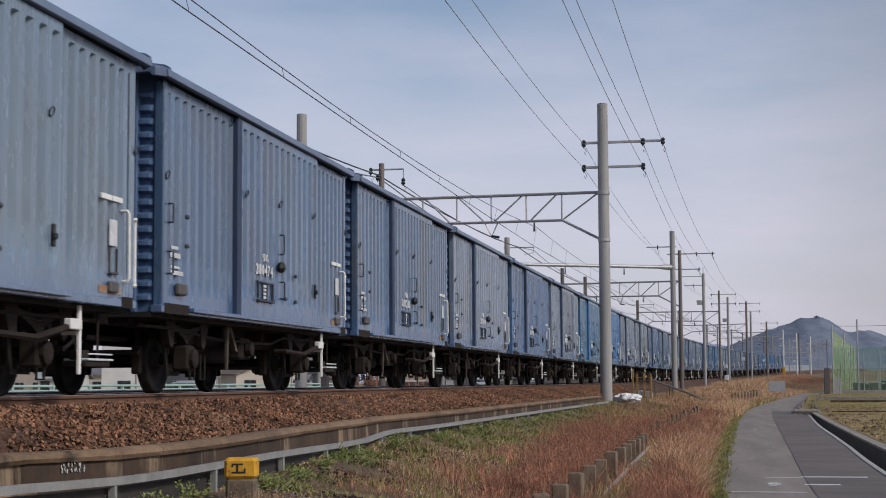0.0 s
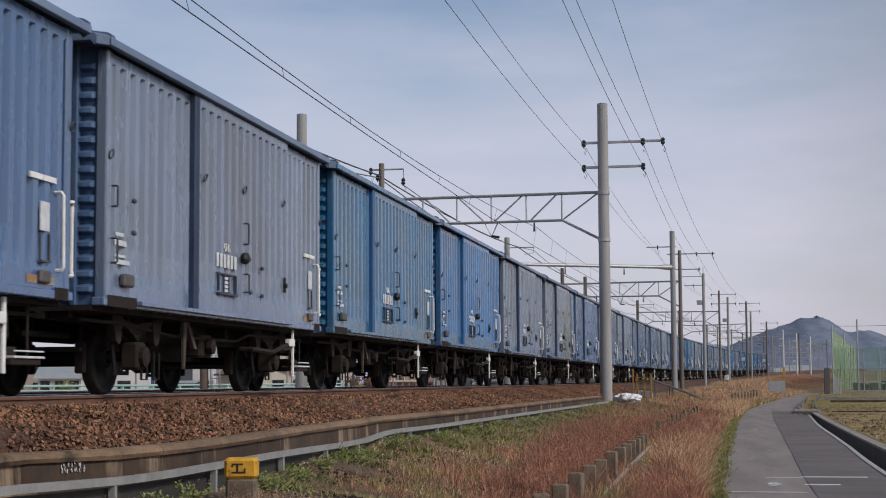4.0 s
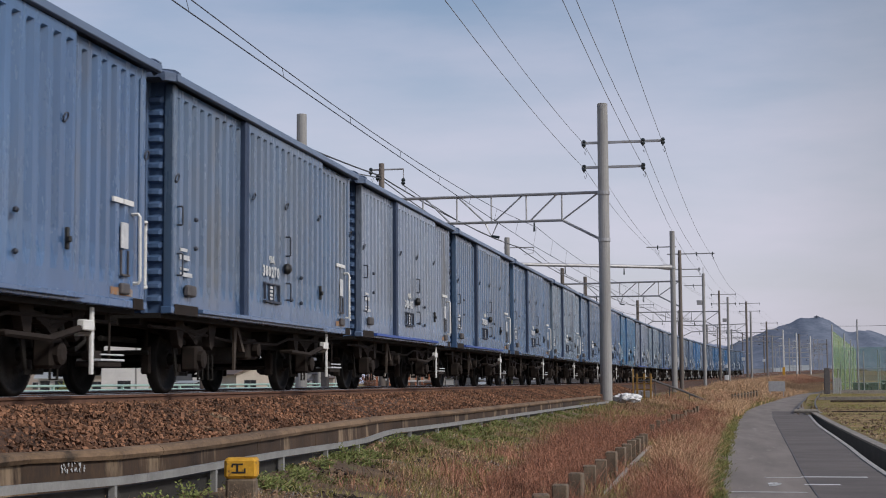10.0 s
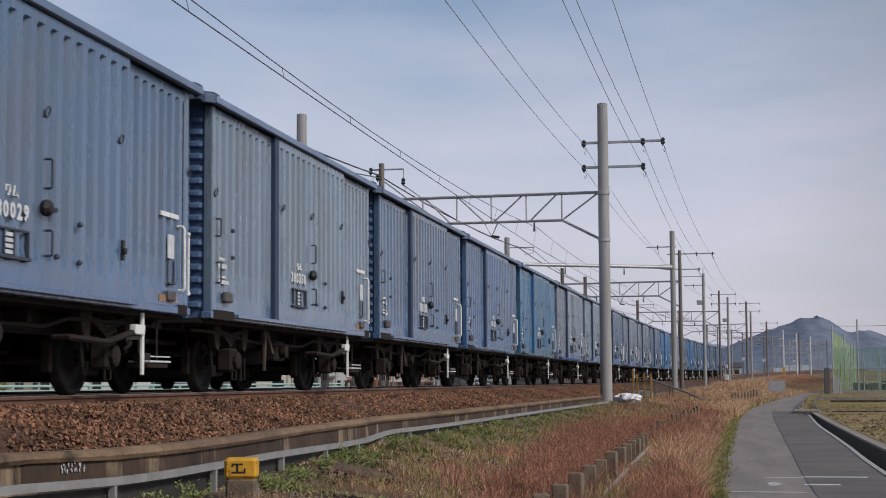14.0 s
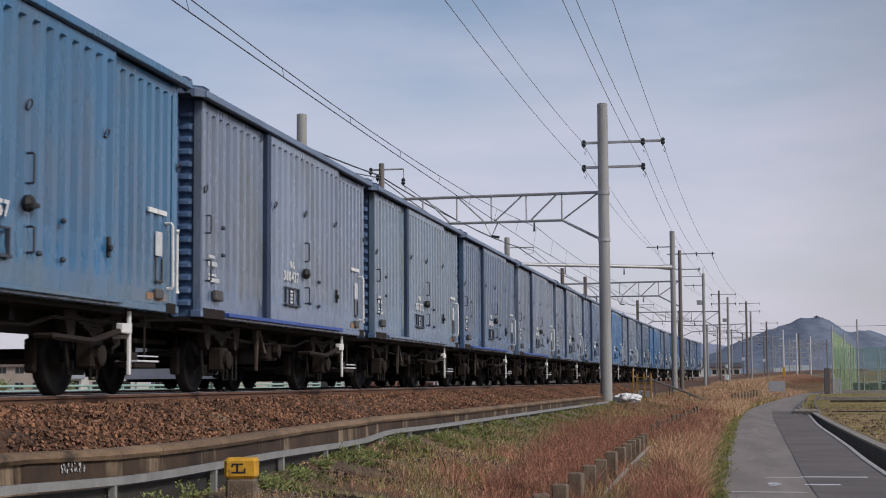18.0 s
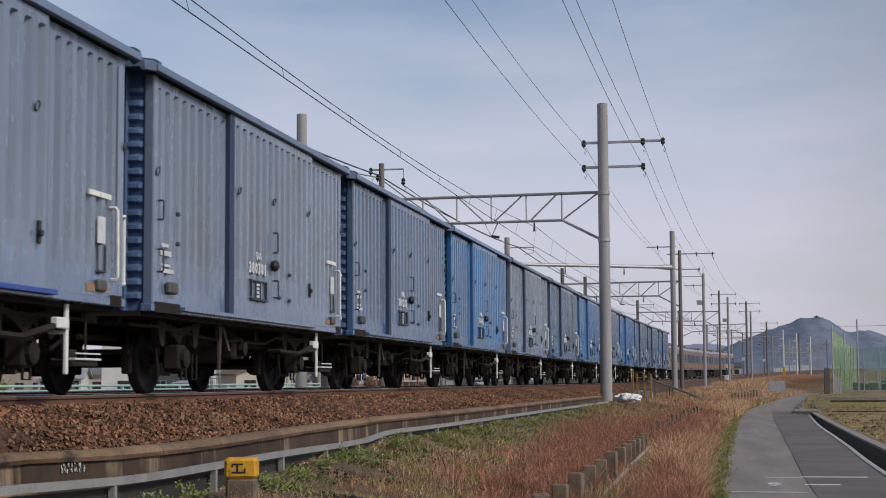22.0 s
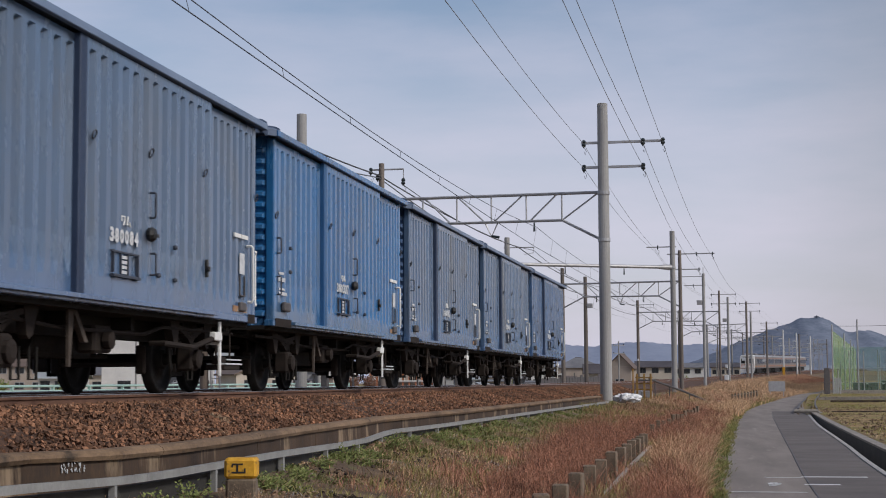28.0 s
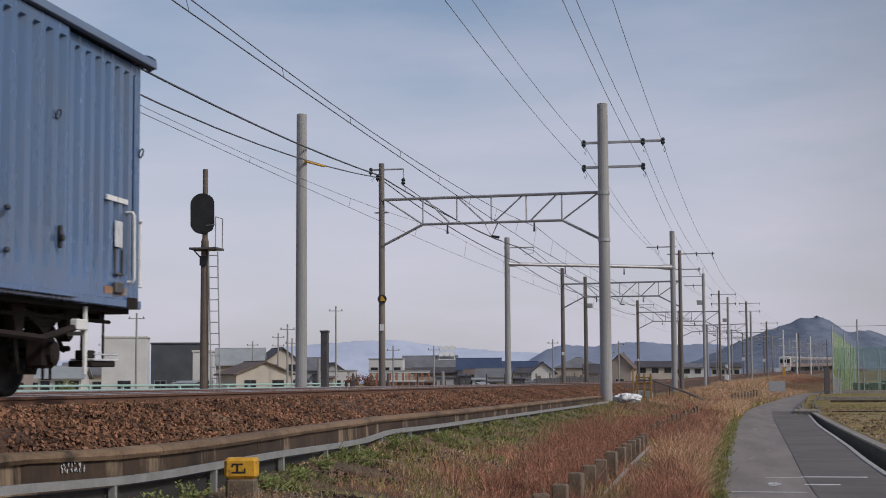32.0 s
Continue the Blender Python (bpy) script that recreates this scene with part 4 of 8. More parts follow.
    return {k: ([q.data(k, None) for q in v] if isinstance(v, list) else v.data(k, None, k in ("wheel", "axle"))) for k, v in d.items()}


WM = wagon_meshes()


def with_material(me, material):
    """A mesh shape in a given paint, made once and shared."""
    key = (me.name, material.name)
    if key not in SHARED:
        c = me.copy()
        c.materials.clear()
        c.materials.append(material)
        SHARED[key] = c
    return SHARED[key]


SHARED = {}


def build_wagon(style):
    body_paint, words = PAINTS[style]
    w = thing("covered_wagon", words + " corrugated steel covered goods wagon in the train", "freight wagon", "wagons of the goods train")

    def piece(name, key, material, parent=w, label="", index=None, at=None):
        me = WM[key] if index is None else WM[key][index]
        return part(name, with_material(me, material), None, parent, label, at=at)

    vivid = M_POST_BLUE if style in ("bright", "teal") else None
    body = piece("body", "body", M_POST)
    for tag in ("near", "off"):
        door = piece("door", "door_" + tag, body_paint, label="corrugated sliding side door")
        piece("side_panel", "front_" + tag, body_paint)
        piece("side_panel", "rear_" + tag, body_paint)
        piece("door_post", "post_" + tag, vivid or M_POST, label="dark blue door post")
        piece("side_sill", "sill_" + tag, body_paint)
        piece("door_track", "doorrail_" + tag, body_paint)
        if tag == "near":
            for i in range(3):
                piece("ring", "rings", M_FIT, door, index=i)
            for i in range(2):
                piece("handle", "handles", M_FIT, door, index=i)
            for i in range(3):
                piece("bolt", "bolts", M_FIT, door, index=i)
            piece("lock", "lock", M_BLACK, door, "black door lock")
            piece("latch", "latch", M_BLACK, door)
            piece("card_holder", "card_holder", M_FIT, door)
            piece("card", "card", M_CHALK, door, "white waybill card")
            for i in range(2):
                piece("type_sign", "type_sign", M_WHITE, door, "small white painted letter", index=i)
    piece("ring", "rings", M_FIT, index=3)
    piece("ring", "rings", M_FIT, index=4)
    for i in (2, 3):
        piece("handle", "handles", M_FIT, index=i)
    for i in (3, 4):
        piece("bolt", "bolts", M_FIT, index=i)
    for tag in ("front", "rear"):
        piece("end_wall", "end_" + tag, body_paint if style in ("bright", "teal", "violet") else M_ENDBLUE, label="blue end wall with flat ribs")
        for sx in (-1, 1):
            piece("corner_post", "corner_%s_%d" % (tag, sx), body_paint)
        for i in range(2):
            piece("end_post", "endposts_" + tag, body_paint if vivid else M_ENDBLUE, index=i)
        piece("coupler", "coupler_" + tag, M_UNDER)
    roof = piece("roof", "roof", M_ROOF, label="low arched roof with gutters")
    for i in range(2):
        piece("roof_lip", "roof_lips", M_ROOF, roof, index=i)
        piece("gutter", "gutters", body_paint if vivid else M_GUTTER, roof, "pale painted gutter", index=i)
        piece("sill_recess", "sill_recess", M_UNDER_BR, index=i)
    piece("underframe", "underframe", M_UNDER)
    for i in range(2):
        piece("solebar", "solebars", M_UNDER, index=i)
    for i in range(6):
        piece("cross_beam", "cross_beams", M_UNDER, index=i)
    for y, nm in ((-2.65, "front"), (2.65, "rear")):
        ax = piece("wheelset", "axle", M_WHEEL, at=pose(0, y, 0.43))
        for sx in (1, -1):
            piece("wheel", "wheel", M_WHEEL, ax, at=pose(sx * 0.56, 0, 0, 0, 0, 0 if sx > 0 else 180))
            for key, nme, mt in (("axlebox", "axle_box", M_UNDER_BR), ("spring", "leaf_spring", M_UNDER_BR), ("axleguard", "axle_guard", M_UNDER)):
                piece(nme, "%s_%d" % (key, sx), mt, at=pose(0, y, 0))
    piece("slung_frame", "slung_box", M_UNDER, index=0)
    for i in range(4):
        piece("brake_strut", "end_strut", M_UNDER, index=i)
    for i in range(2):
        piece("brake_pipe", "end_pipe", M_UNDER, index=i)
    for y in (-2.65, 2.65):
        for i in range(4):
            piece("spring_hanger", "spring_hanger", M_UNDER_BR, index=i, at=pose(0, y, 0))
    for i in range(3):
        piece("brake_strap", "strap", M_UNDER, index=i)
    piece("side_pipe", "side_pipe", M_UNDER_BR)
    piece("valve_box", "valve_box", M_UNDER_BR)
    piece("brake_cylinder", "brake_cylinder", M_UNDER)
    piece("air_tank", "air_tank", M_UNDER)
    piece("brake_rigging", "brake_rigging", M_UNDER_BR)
    lever = piece("brake_lever", "brake_lever", M_UNDER_BR)
    piece("lever_tip", "lever_tip", M_WHITE, lever, "white lever grip")
    piece("lever_guide", "lever_guide", M_WHITE, label="white brake lever guide")
    step = piece("foot_step", "foot_step", M_UNDER_BR)
    piece("step_edge", "step_edge", M_CHALK, step, "white painted step edge")
    piece("stay", "stay", M_TAN)
    piece("route_plate", "route_plate", M_WHITE, label="white plate")
    piece("notice", "notice", M_CHALK, label="white notice")
    piece("notice_frame", "notice_frame", M_STEEL_DK)
    piece("grab_rail", "grab_rail", M_WHITE, label="white grab rail")
    piece("end_rail", "end_rail", M_WHITE, label="white end hand rail")
    piece("hinge_box", "hinge_box", M_STEEL_DK)
    piece("front_bracket", "front_bracket", M_STEEL_DK)
    for i in range(4):
        piece("load_bar", "load_bars", M_CHALK, index=i)
    piece("orange_mark", "orange_mark", M_WORN_ORANGE, label="worn orange painted mark")
    return w


STYLES = ("grey", "grey", "green", "greyblue", "greyblue", "grey", "violet", "grey", "teal", "bright", "grey", "patched", "violet", "greyblue", "grey", "greyblue", "greyblue", "green",
          "greyblue", "violet", "teal", "grey", "green", "greyblue", "grey", "grey", "greyblue", "bright", "grey", "greyblue", "bright", "greyblue", "bright", "greyblue", "greyblue", "violet")
# painted running numbers by place in the train; the others cannot be read
NUMBERS = {-1: "380474", 0: "380285", 1: "380394", 2: "380378", 5: "380339", 6: "380327", 7: "380480", 8: "380308", 9: "380270", 10: "380407", 11: "380208", 12: "380029", 13: "380358", 15: "380152", 16: "380157", 17: "380437",
           18: "380372", 19: "380246", 20: "380432", 21: "380381", 22: "380281", 23: "380445", 24: "380323", 27: "380084", 28: "380337", 29: "380081", 30: "380431", 31: "380203"}
FRESH_TRACK = (10, 11, 17, 19, 20)
FIRST = -4
WAGONS = []


def glyphs():
    """Meshes of the ten digits, upright on the wagon's side."""
    out = {}
    for c in "0123456789":
        cu = bpy.data.curves.new("digit", "FONT")
        cu.body, cu.size, cu.offset, cu.extrude, cu.resolution_u = c, 0.27, 0.013, 0.0015, 2
        ob = new("digit", cu)
        me = bpy.data.meshes.new_from_object(ob.evaluated_get(bpy.context.evaluated_depsgraph_get()))
        bpy.data.objects.remove(ob)
        co = [v.co.copy() for v in me.vertices]
        x0, x1 = min(v.x for v in co), max(v.x for v in co)
        z0, z1 = min(v.y for v in co), max(v.y for v in co)
        w = 0.055 if c == "1" else 0.112
        for v, q in zip(me.vertices, co):
            v.co = (1.4035 + q.z, (q.x - (x0 + x1) / 2) / (x1 - x0) * w, (q.y - z0) / (z1 - z0) * 0.158)
        me.materials.clear()
        me.materials.append(M_CHALK)
        out[c] = me
    return out


def build_train():
    made = {}
    digit = glyphs()
    for i, style in enumerate(STYLES):
        if style in made:
            w = copy_thing(made[style], Matrix())
        else:
            w = made[style] = build_wagon(style)
        WAGONS.append((FIRST + i, w))
    for i, w in WAGONS:
        door = next(c for c in w.children if c.name.split(".")[0] == "door" and c.children)
        for k in range(6):
            if i in NUMBERS:
                part("number_digit", digit[NUMBERS[i][k]], None, door, "faded white painted digit", at=pose(0, -0.93 + k * 0.138, 1.61))
            else:
                part("number_bar", with_material(WM["number_bars"][k], M_CHALK), None, door)
        if i in FRESH_TRACK:
            for c in w.children:
                if c.name.split(".")[0] == "door_track":
                    c.data = with_material(WM["doorrail_near"], M_TRACK_BLUE) if c.data.name.startswith("doorrail_near") else c.data


build_train()

# ---- poles and overhead line ----
def pole(s, u, z0, z1, r0, r1, old=False, label="", group="line poles", name="catenary_pole"):
    t = thing(name, label or ("weathered brown-grey concrete pole beside the tracks" if old else "tall round grey concrete pole beside the tracks"), "pole", group, at=upose(s, u, z0))
    h = z1 - z0
    part("shaft", Mesh().lathe([(r0, -0.6), (r0, 0.0), (r1 + (r0 - r1) * 0.5, h * 0.5), (r1, h), (r1 * 0.86, h + 0.012), (0.01, h + 0.012)], (0, 0, 0), (0, 0, 1), 18), M_POLE_OLD if old else M_POLE_GREY, t, smooth=False)
    return t


def clamp(t, z, r, material=M_GALV):
    return part("clamp", Mesh().lathe([(r, -0.06), (r + 0.025, -0.06), (r + 0.025, 0.06), (r, 0.06)], (0, 0, z), (0, 0, 1), 14), material, t)


def insulator(t, x, z, drop=0.45, y=0.0, k=1.0):
    prof = [(0.02, 0.0), (0.07, -0.03), (0.09, -0.10), (0.05, -0.14), (0.08, -0.17), (0.09, -0.24), (0.04, -0.28), (0.02, -0.34)]
    m = Mesh().lathe([(r * k, d) for r, d in prof], (x, y, z + 0.12), (0.0, 0.25, 1), 10)
    ins = part("insulator", m, M_INSUL, t, "dark porcelain insulator")
    part("loop", Mesh().tube([(x + 0.03, y, z - 0.2), (x + 0.09, y + 0.05, z - 0.32), (x + 0.05, y + 0.06, z - drop), (x, y + 0.02, z - 0.34)], 0.012, 4), M_WIRE, ins)


def arm(t, x0, x1, z, ins=(), h=0.05):
    part("crossarm", Mesh().box((x0, -0.04, z - h), (x1, 0.04, z + h), 0.01), M_GALV, t)
    for x in ins:
        insulator(t, x, z, k=0.5 if t.matrix_basis.translation.y > 90 else 1.0)


# near side of the line: (s, u, foot, top, radius at foot, at top, old)
A = pole(61.5, 2.75, -0.75, 11.08, 0.235, 0.205)
for z in (7.52, 5.66):
    clamp(A, z + 0.75, 0.225)
arm(A, -0.85, 2.38, 10.28, (-0.75, 1.58, 2.36))
arm(A, -0.85, 1.62, 9.30, (-0.75, 1.58))
M_PALEPOLE = surface("pale new concrete", (0.50, 0.50, 0.50), (0.66, 0.66, 0.66), 0.8, 0, 2, 20, 0.1)
B = pole(103.5, 3.05, -0.75, 9.9, 0.19, 0.165)
arm(B, -1.7, 0.25, 9.62, (-0.95,), 0.035)
clamp(B, 8.25, 0.185)
C = pole(112.0, 3.0, -0.7, 9.3, 0.15, 0.12, True)
arm(C, -0.9, 2.45, 9.75, (1.2, 2.3), 0.04)
arm(C, -0.9, 1.45, 8.65, (1.35,), 0.035)
D1 = pole(142.5, 3.0, -0.75, 9.6, 0.15, 0.13)
arm(D1, -1.7, 0.2, 9.3, (-0.9,), 0.035)
arm(D1, -2.0, 0.1, 10.1, (), 0.03)
part("stem", Mesh().tube([(0, 0, 10.3), (0, 0, 10.9)], 0.03, 5), M_GALV, D1)
part("equipment_box", Mesh().box((-0.62, -0.2, 7.55), (-0.15, 0.2, 7.95), 0.03), M_GALV, D1)
E1 = pole(168.5, 2.95, -0.75, 9.4, 0.13, 0.10, True)
for z in (9.75, 8.75):
    arm(E1, -0.9, 1.8, z, (-0.8, 1.7), 0.035)
F1 = pole(183.5, 3.0, -0.75, 9.4, 0.16, 0.13)
for s, h, old in ((221.5, 10.5, True), (231, 9.4, False), (268.0, 9.0, True), (309.5, 8.5, False), (345, 8.5, False), (352, 8.4, True), (383, 8.4, False), (430, 8.3, True), (465, 8.3, False)):
    p = pole(s, 3.0, -0.75, h, 0.17, 0.14, old)
    if s in (309.5, 345, 383):
        p.children[0].data.materials.clear()
        p.children[0].data.materials.append(M_PALEPOLE)
        part("bracket", Mesh().box((-0.9, -0.06, h - 2.4), (-0.1, 0.06, h - 2.25), 0.01), M_PALEPOLE, p)
        part("lamp", Mesh().box((-0.75, -0.15, h - 1.1), (-0.15, 0.15, h - 0.9), 0.03), M_CHALK, p)
    if s == 309.5:
        part("foot_guard", Mesh().box((-0.24, -0.24, -0.3), (0.24, 0.24, 2.0), 0.02), M_YELLOW, p, "yellow painted guard at the foot")
    if s in (221.5, 268.0, 345):
        part("plate", Mesh().box((-0.75, -0.25, 3.05), (-0.3, -0.2, 3.5), 0.01), M_CHALK, p, "small white plate")
    if old:
        for z in (h + 0.5, h - 0.6):
            arm(p, -1.0, 1.9, z, (-0.9, 1.8), 0.04)

# far side
FAR = []
for s, u, h, r, old in ((52.0, -6.83, 9.42, 0.19, False), (63.0, -6.6, 9.2, 0.13, True), (97.5, -6.95, 9.2, 0.18, False), (122.6, -6.9, 8.97, 0.16, True), (136.5, -6.9, 9.15, 0.17, True), (179.0, -6.9, 9.0, 0.17, True), (226.5, -6.9, 9.6, 0.16, True), (268.0, -6.9, 8.7, 0.17, False), (285, -6.9, 8.6, 0.11, True), (310, -6.9, 8.8, 0.15, False), (331, -6.9, 8.6, 0.12, True), (374, -6.9, 8.6, 0.15, True), (392, -6.9, 8.8, 0.17, False), (430, -6.9, 8.8, 0.17, False)):
    FAR.append(pole(s, u, -0.8, h, r + 0.015, r - 0.015, old))
P1 = FAR[1]
arm(P1, -0.5, 0.95, 9.75, (), 0.03)
part("hanger", Mesh().tube([(0.93, 0, 9.78), (0.93, 0, 9.05)], 0.02, 5), M_GALV, P1)
insulator(P1, 0.93, 9.25)
insulator(P1, -0.45, 9.72)
insulator(P1, -0.15, 9.45)
arm(P1, -0.3, 0.3, 7.95, (), 0.03)
# round warning plate and white number plate, turned to the lane
w_plate = part("warning_plate", Mesh().lathe([(0.005, -0.01), (0.19, -0.01), (0.19, 0.01), (0.005, 0.01)], (0.05, -0.18, 4.35), (0.25, -1, 0), 16), M_BLACK, P1, "round dark plate with an amber triangle")
part("triangle", Mesh().prism([(-0.11, 4.27), (0.21, 4.27), (0.05, 4.50)], "y", -0.205, -0.195), M_YELLOW, w_plate)
part("plate", Mesh().box((-0.05, -0.17, 3.05), (0.13, -0.15, 3.32), 0.004), M_WHITE, P1, "small white plate")
part("equipment_box", Mesh().box((0.15, -0.2, 7.2), (0.62, 0.2, 7.6), 0.03), M_GALV, FAR[4])
part("equipment_box", Mesh().box((-0.62, -0.2, 7.3), (-0.15, 0.2, 7.7), 0.03), M_GALV, F1)
for i in (3, 5):
    part("plate", Mesh().box((-0.09, -0.22, 2.9), (0.11, -0.2, 3.15), 0.004), M_WHITE, FAR[i], "small white plate")
arm(FAR[2], -0.2, 1.75, 9.35, (), 0.03)
part("hanger", Mesh().tube([(1.7, 0, 9.35), (1.7, 0, 9.0), (1.1, 0, 8.9)], 0.018, 5), M_GALV, FAR[2])
for q in FAR[4:]:
    arm(q, -0.9, 1.9, 9.3, (1.8,), 0.03)


def truss(s_near, s_far, u_near, u_far, z_top, z_bot, lift=0.0):
    """A lattice portal beam across both tracks."""
    t = thing("portal_beam", "galvanised lattice beam across the tracks between two poles", "gantry beam", "overhead line beams")

    def at(k, z):
        return tp(s_near + (s_far - s_near) * k, u_near + (u_far - u_near) * k, z + lift * k)
    part("top_chord", Mesh().tube([at(0, z_top), at(1, z_top)], 0.062, 6), M_GALV, t)
    ks = [0.165, 0.325, 0.485, 0.645, 0.805]
    part("bottom_chord", Mesh().tube([at(ks[0], z_bot), at(ks[-1], z_bot)], 0.055, 6), M_GALV, t)
    part("brace", Mesh().tube([at(0, z_bot - 0.78), at(ks[0], z_bot)], 0.055, 6), M_GALV, t)
    part("brace", Mesh().tube([at(1, z_bot - 0.85), at(ks[-1], z_bot)], 0.055, 6), M_GALV, t)
    for k in ks:
        part("upright", Mesh().tube([at(k, z_bot), at(k, z_top)], 0.035, 5), M_GALV, t)
    for a, b in ((0.0, ks[0]), (0.185, 0.31), (0.34, 0.475), (0.64, 0.515), (0.795, 0.675), (0.985, ks[-1])):
        part("diagonal", Mesh().tube([at(a, z_top), at(b, z_bot)], 0.035, 5), M_GALV, t)
    part("hanger", Mesh().tube([at(0.455, z_bot), at(0.485, z_bot - 0.58), at(0.515, z_bot)], 0.035, 5), M_GALV, t)
    part("insulator", Mesh().tube([at(0.485, z_bot - 0.55), at(0.45, z_bot - 0.62)], 0.05, 8), M_INSUL, t)
    for k in (0.29, 0.69):
        part("insulator", Mesh().tube([at(k, z_bot - 0.06), at(k, z_bot - 0.42)], [0.03, 0.05], 8), M_INSUL, t)
    return t


def pipe_beam(s_near, s_far, u_near, u_far, z, r=0.115):
    t = thing("portal_beam", "grey steel pipe beam across the tracks between two poles", "gantry beam", "overhead line beams")
    a, b = tp(s_near, u_near, z), tp(s_far, u_far, z)
    part("beam", Mesh().tube([a, a.lerp(b, 0.05), a.lerp(b, 0.09), a.lerp(b, 0.93), a.lerp(b, 0.96), b], [r * 1.6, r * 1.5, r, r, r * 1.4, r * 1.5], 10), M_GALV, t)
    for k in (0.3, 0.66):
        p = a.lerp(b, k)
        part("insulator", Mesh().tube([p - Vector((0, 0, r)), p - Vector((0, 0, 0.55))], [0.03, 0.05], 8), M_INSUL, t)
    return t


truss(61.7, 62.9, 2.55, -6.55, 7.58, 6.51, 0.09)
pipe_beam(103.5, 97.5, 3.0, -6.9, 7.52)
truss(112, 122.6, 2.95, -6.85, 7.12, 6.09, 0.58)
truss(168.5, 179, 2.95, -6.85, 7.2, 6.17, 0.44)
truss(221.5, 226.5, 3.0, -6.85, 7.4, 6.5)
for s in (268, 310, 392, 430):
    truss(s, s, 3.0, -6.85, 7.2, 6.3)

SUPPORTS = [-160, -106, -50, 6, 62, 103, 117, 142, 174, 224, 268, 310, 352, 392, 430, 470]


def sag_of(s0, s1, sag):
    return sag * ((s1 - s0) / 50) ** 2


def span_points(table, sag, step=4.0):
    """Points of a wire hung from supports (s, u, z)."""
    pts = []
    for (s0, u0, z0), (s1, u1, z1) in zip(table, table[1:]):
        n = max(3, int(abs(s1 - s0) / step))
        for i in range(n):
            k = i / n
            pts.append(tp(s0 + (s1 - s0) * k, u0 + (u1 - u0) * k, z0 + (z1 - z0) * k - 4 * sag_of(s0, s1, sag(s0) if callable(sag) else sag) * k * (1 - k)))
    pts.append(tp(*table[-1]))
    return pts


def wire(name, table, sag, r, label):
    t = part(name, Mesh().tube(span_points(table, sag), r, 5), M_WIRE if r > 0.015 else M_WIRE_THIN)
    return tagged(t, label, "wire", "overhead wires")


def carrier_sag(s):
    return 0.475 if s < 62 else 0.237


for u, lab in ((0.0, "near"), (-3.8, "far")):
    line = thing("overhead_line", "contact wire hung from its carrier by droppers over the %s track" % lab, "overhead line", "overhead wires")
    zig = [(s, u + (0.15 if i % 2 else -0.15), 5.56) for i, s in enumerate(SUPPORTS)]
    part("contact_wire", Mesh().tube(span_points(zig, 0.005), 0.011 if lab == "near" else 0.008, 5), M_WIRE if lab == "near" else M_WIRE_THIN, line)
    top = [(s, u, 6.29) for s in SUPPORTS]
    part("carrier_wire", Mesh().tube(span_points(top, carrier_sag), 0.010 if lab == "near" else 0.007, 5), M_WIRE if lab == "near" else M_WIRE_THIN, line)
    for i in range(38):
        s = 6.6 + 5.05 * i
        if lab == "far" and i % 2:
            continue
        lo, hi = next((a, b) for a, b in zip(SUPPORTS, SUPPORTS[1:]) if a <= s <= b)
        k = (s - lo) / (hi - lo)
        zt = 6.29 - 4 * sag_of(lo, hi, carrier_sag(lo)) * k * (1 - k)
        zz = u + (0.15 if SUPPORTS.index(lo) % 2 else -0.15) * (1 - 2 * k)
        part("dropper", Mesh().tube([tp(s, zz, 5.55), tp(s, u, zt)], 0.006, 4), M_WIRE, line)

wire("power_cable", [(-106, -6.5, 8.65), (-50, -6.5, 8.65), (6, -6.5, 8.65), (62.5, -6.6, 8.65), (98, -6.3, 8.6), (136, -6.2, 8.2), (179, -6.2, 8.2), (226, -6.2, 8.4), (268, -6.2, 8.2), (310, -6.2, 8.2)], lambda s: 0.548 if s < 60 else 0.42, 0.030, "thick black feeder cable along the far poles")
wire("power_cable", [(62.9, -5.7, 8.3), (97.5, -5.25, 8.35), (136.5, -5.1, 8.2), (179, -5.1, 8.2), (226, -5.1, 8.4)], 0.9, 0.018, "thick black feeder cable along the far poles")
wire("power_cable", [(-106, -6.5, 8.55), (-50, -6.5, 8.55), (6, -6.5, 8.55), (62.5, -6.6, 8.55), (97.5, -6.2, 7.6), (136, -6.2, 7.4), (179, -6.2, 7.3)], lambda s: 0.995 if s < 60 else 0.6, 0.023, "black feeder cable along the far poles")
sleeve = part("cable_sleeve", Mesh().tube([tp(51.6, -6.58, 7.72), tp(52.6, -6.58, 7.78), tp(54.0, -6.58, 7.87)], 0.045, 6), M_YELLOW)
tagged(sleeve, "yellow plastic sleeve on the feeder cable", "cable sleeve")
for u, z, u2, z2, sag in ((2.0, 9.5, 1.9, 8.75, 0.40), (4.35, 9.42, 4.4, 8.75, 0.27), (5.12, 9.4, 5.35, 8.75, 0.06), (2.0, 8.52, 1.9, 8.6, 0.30), (4.35, 8.47, 4.3, 7.8, 0.1)):
    far = [(168.5, u2, z2), (221.5, u2, z2 + 0.3), (268, u2, z2), (310, u2, z2), (352, u2, z2)]
    mid = [(103.5, u2, z2)] if u < 3 else [(112, u2, z2)]
    wire("power_line", [(-50, u, z), (6, u, z)] + [(61.5, u, z)] + mid + far, lambda s, q=sag: q if s < 60 else 0.3, 0.009, "thin power line wire over the lane side of the railway")

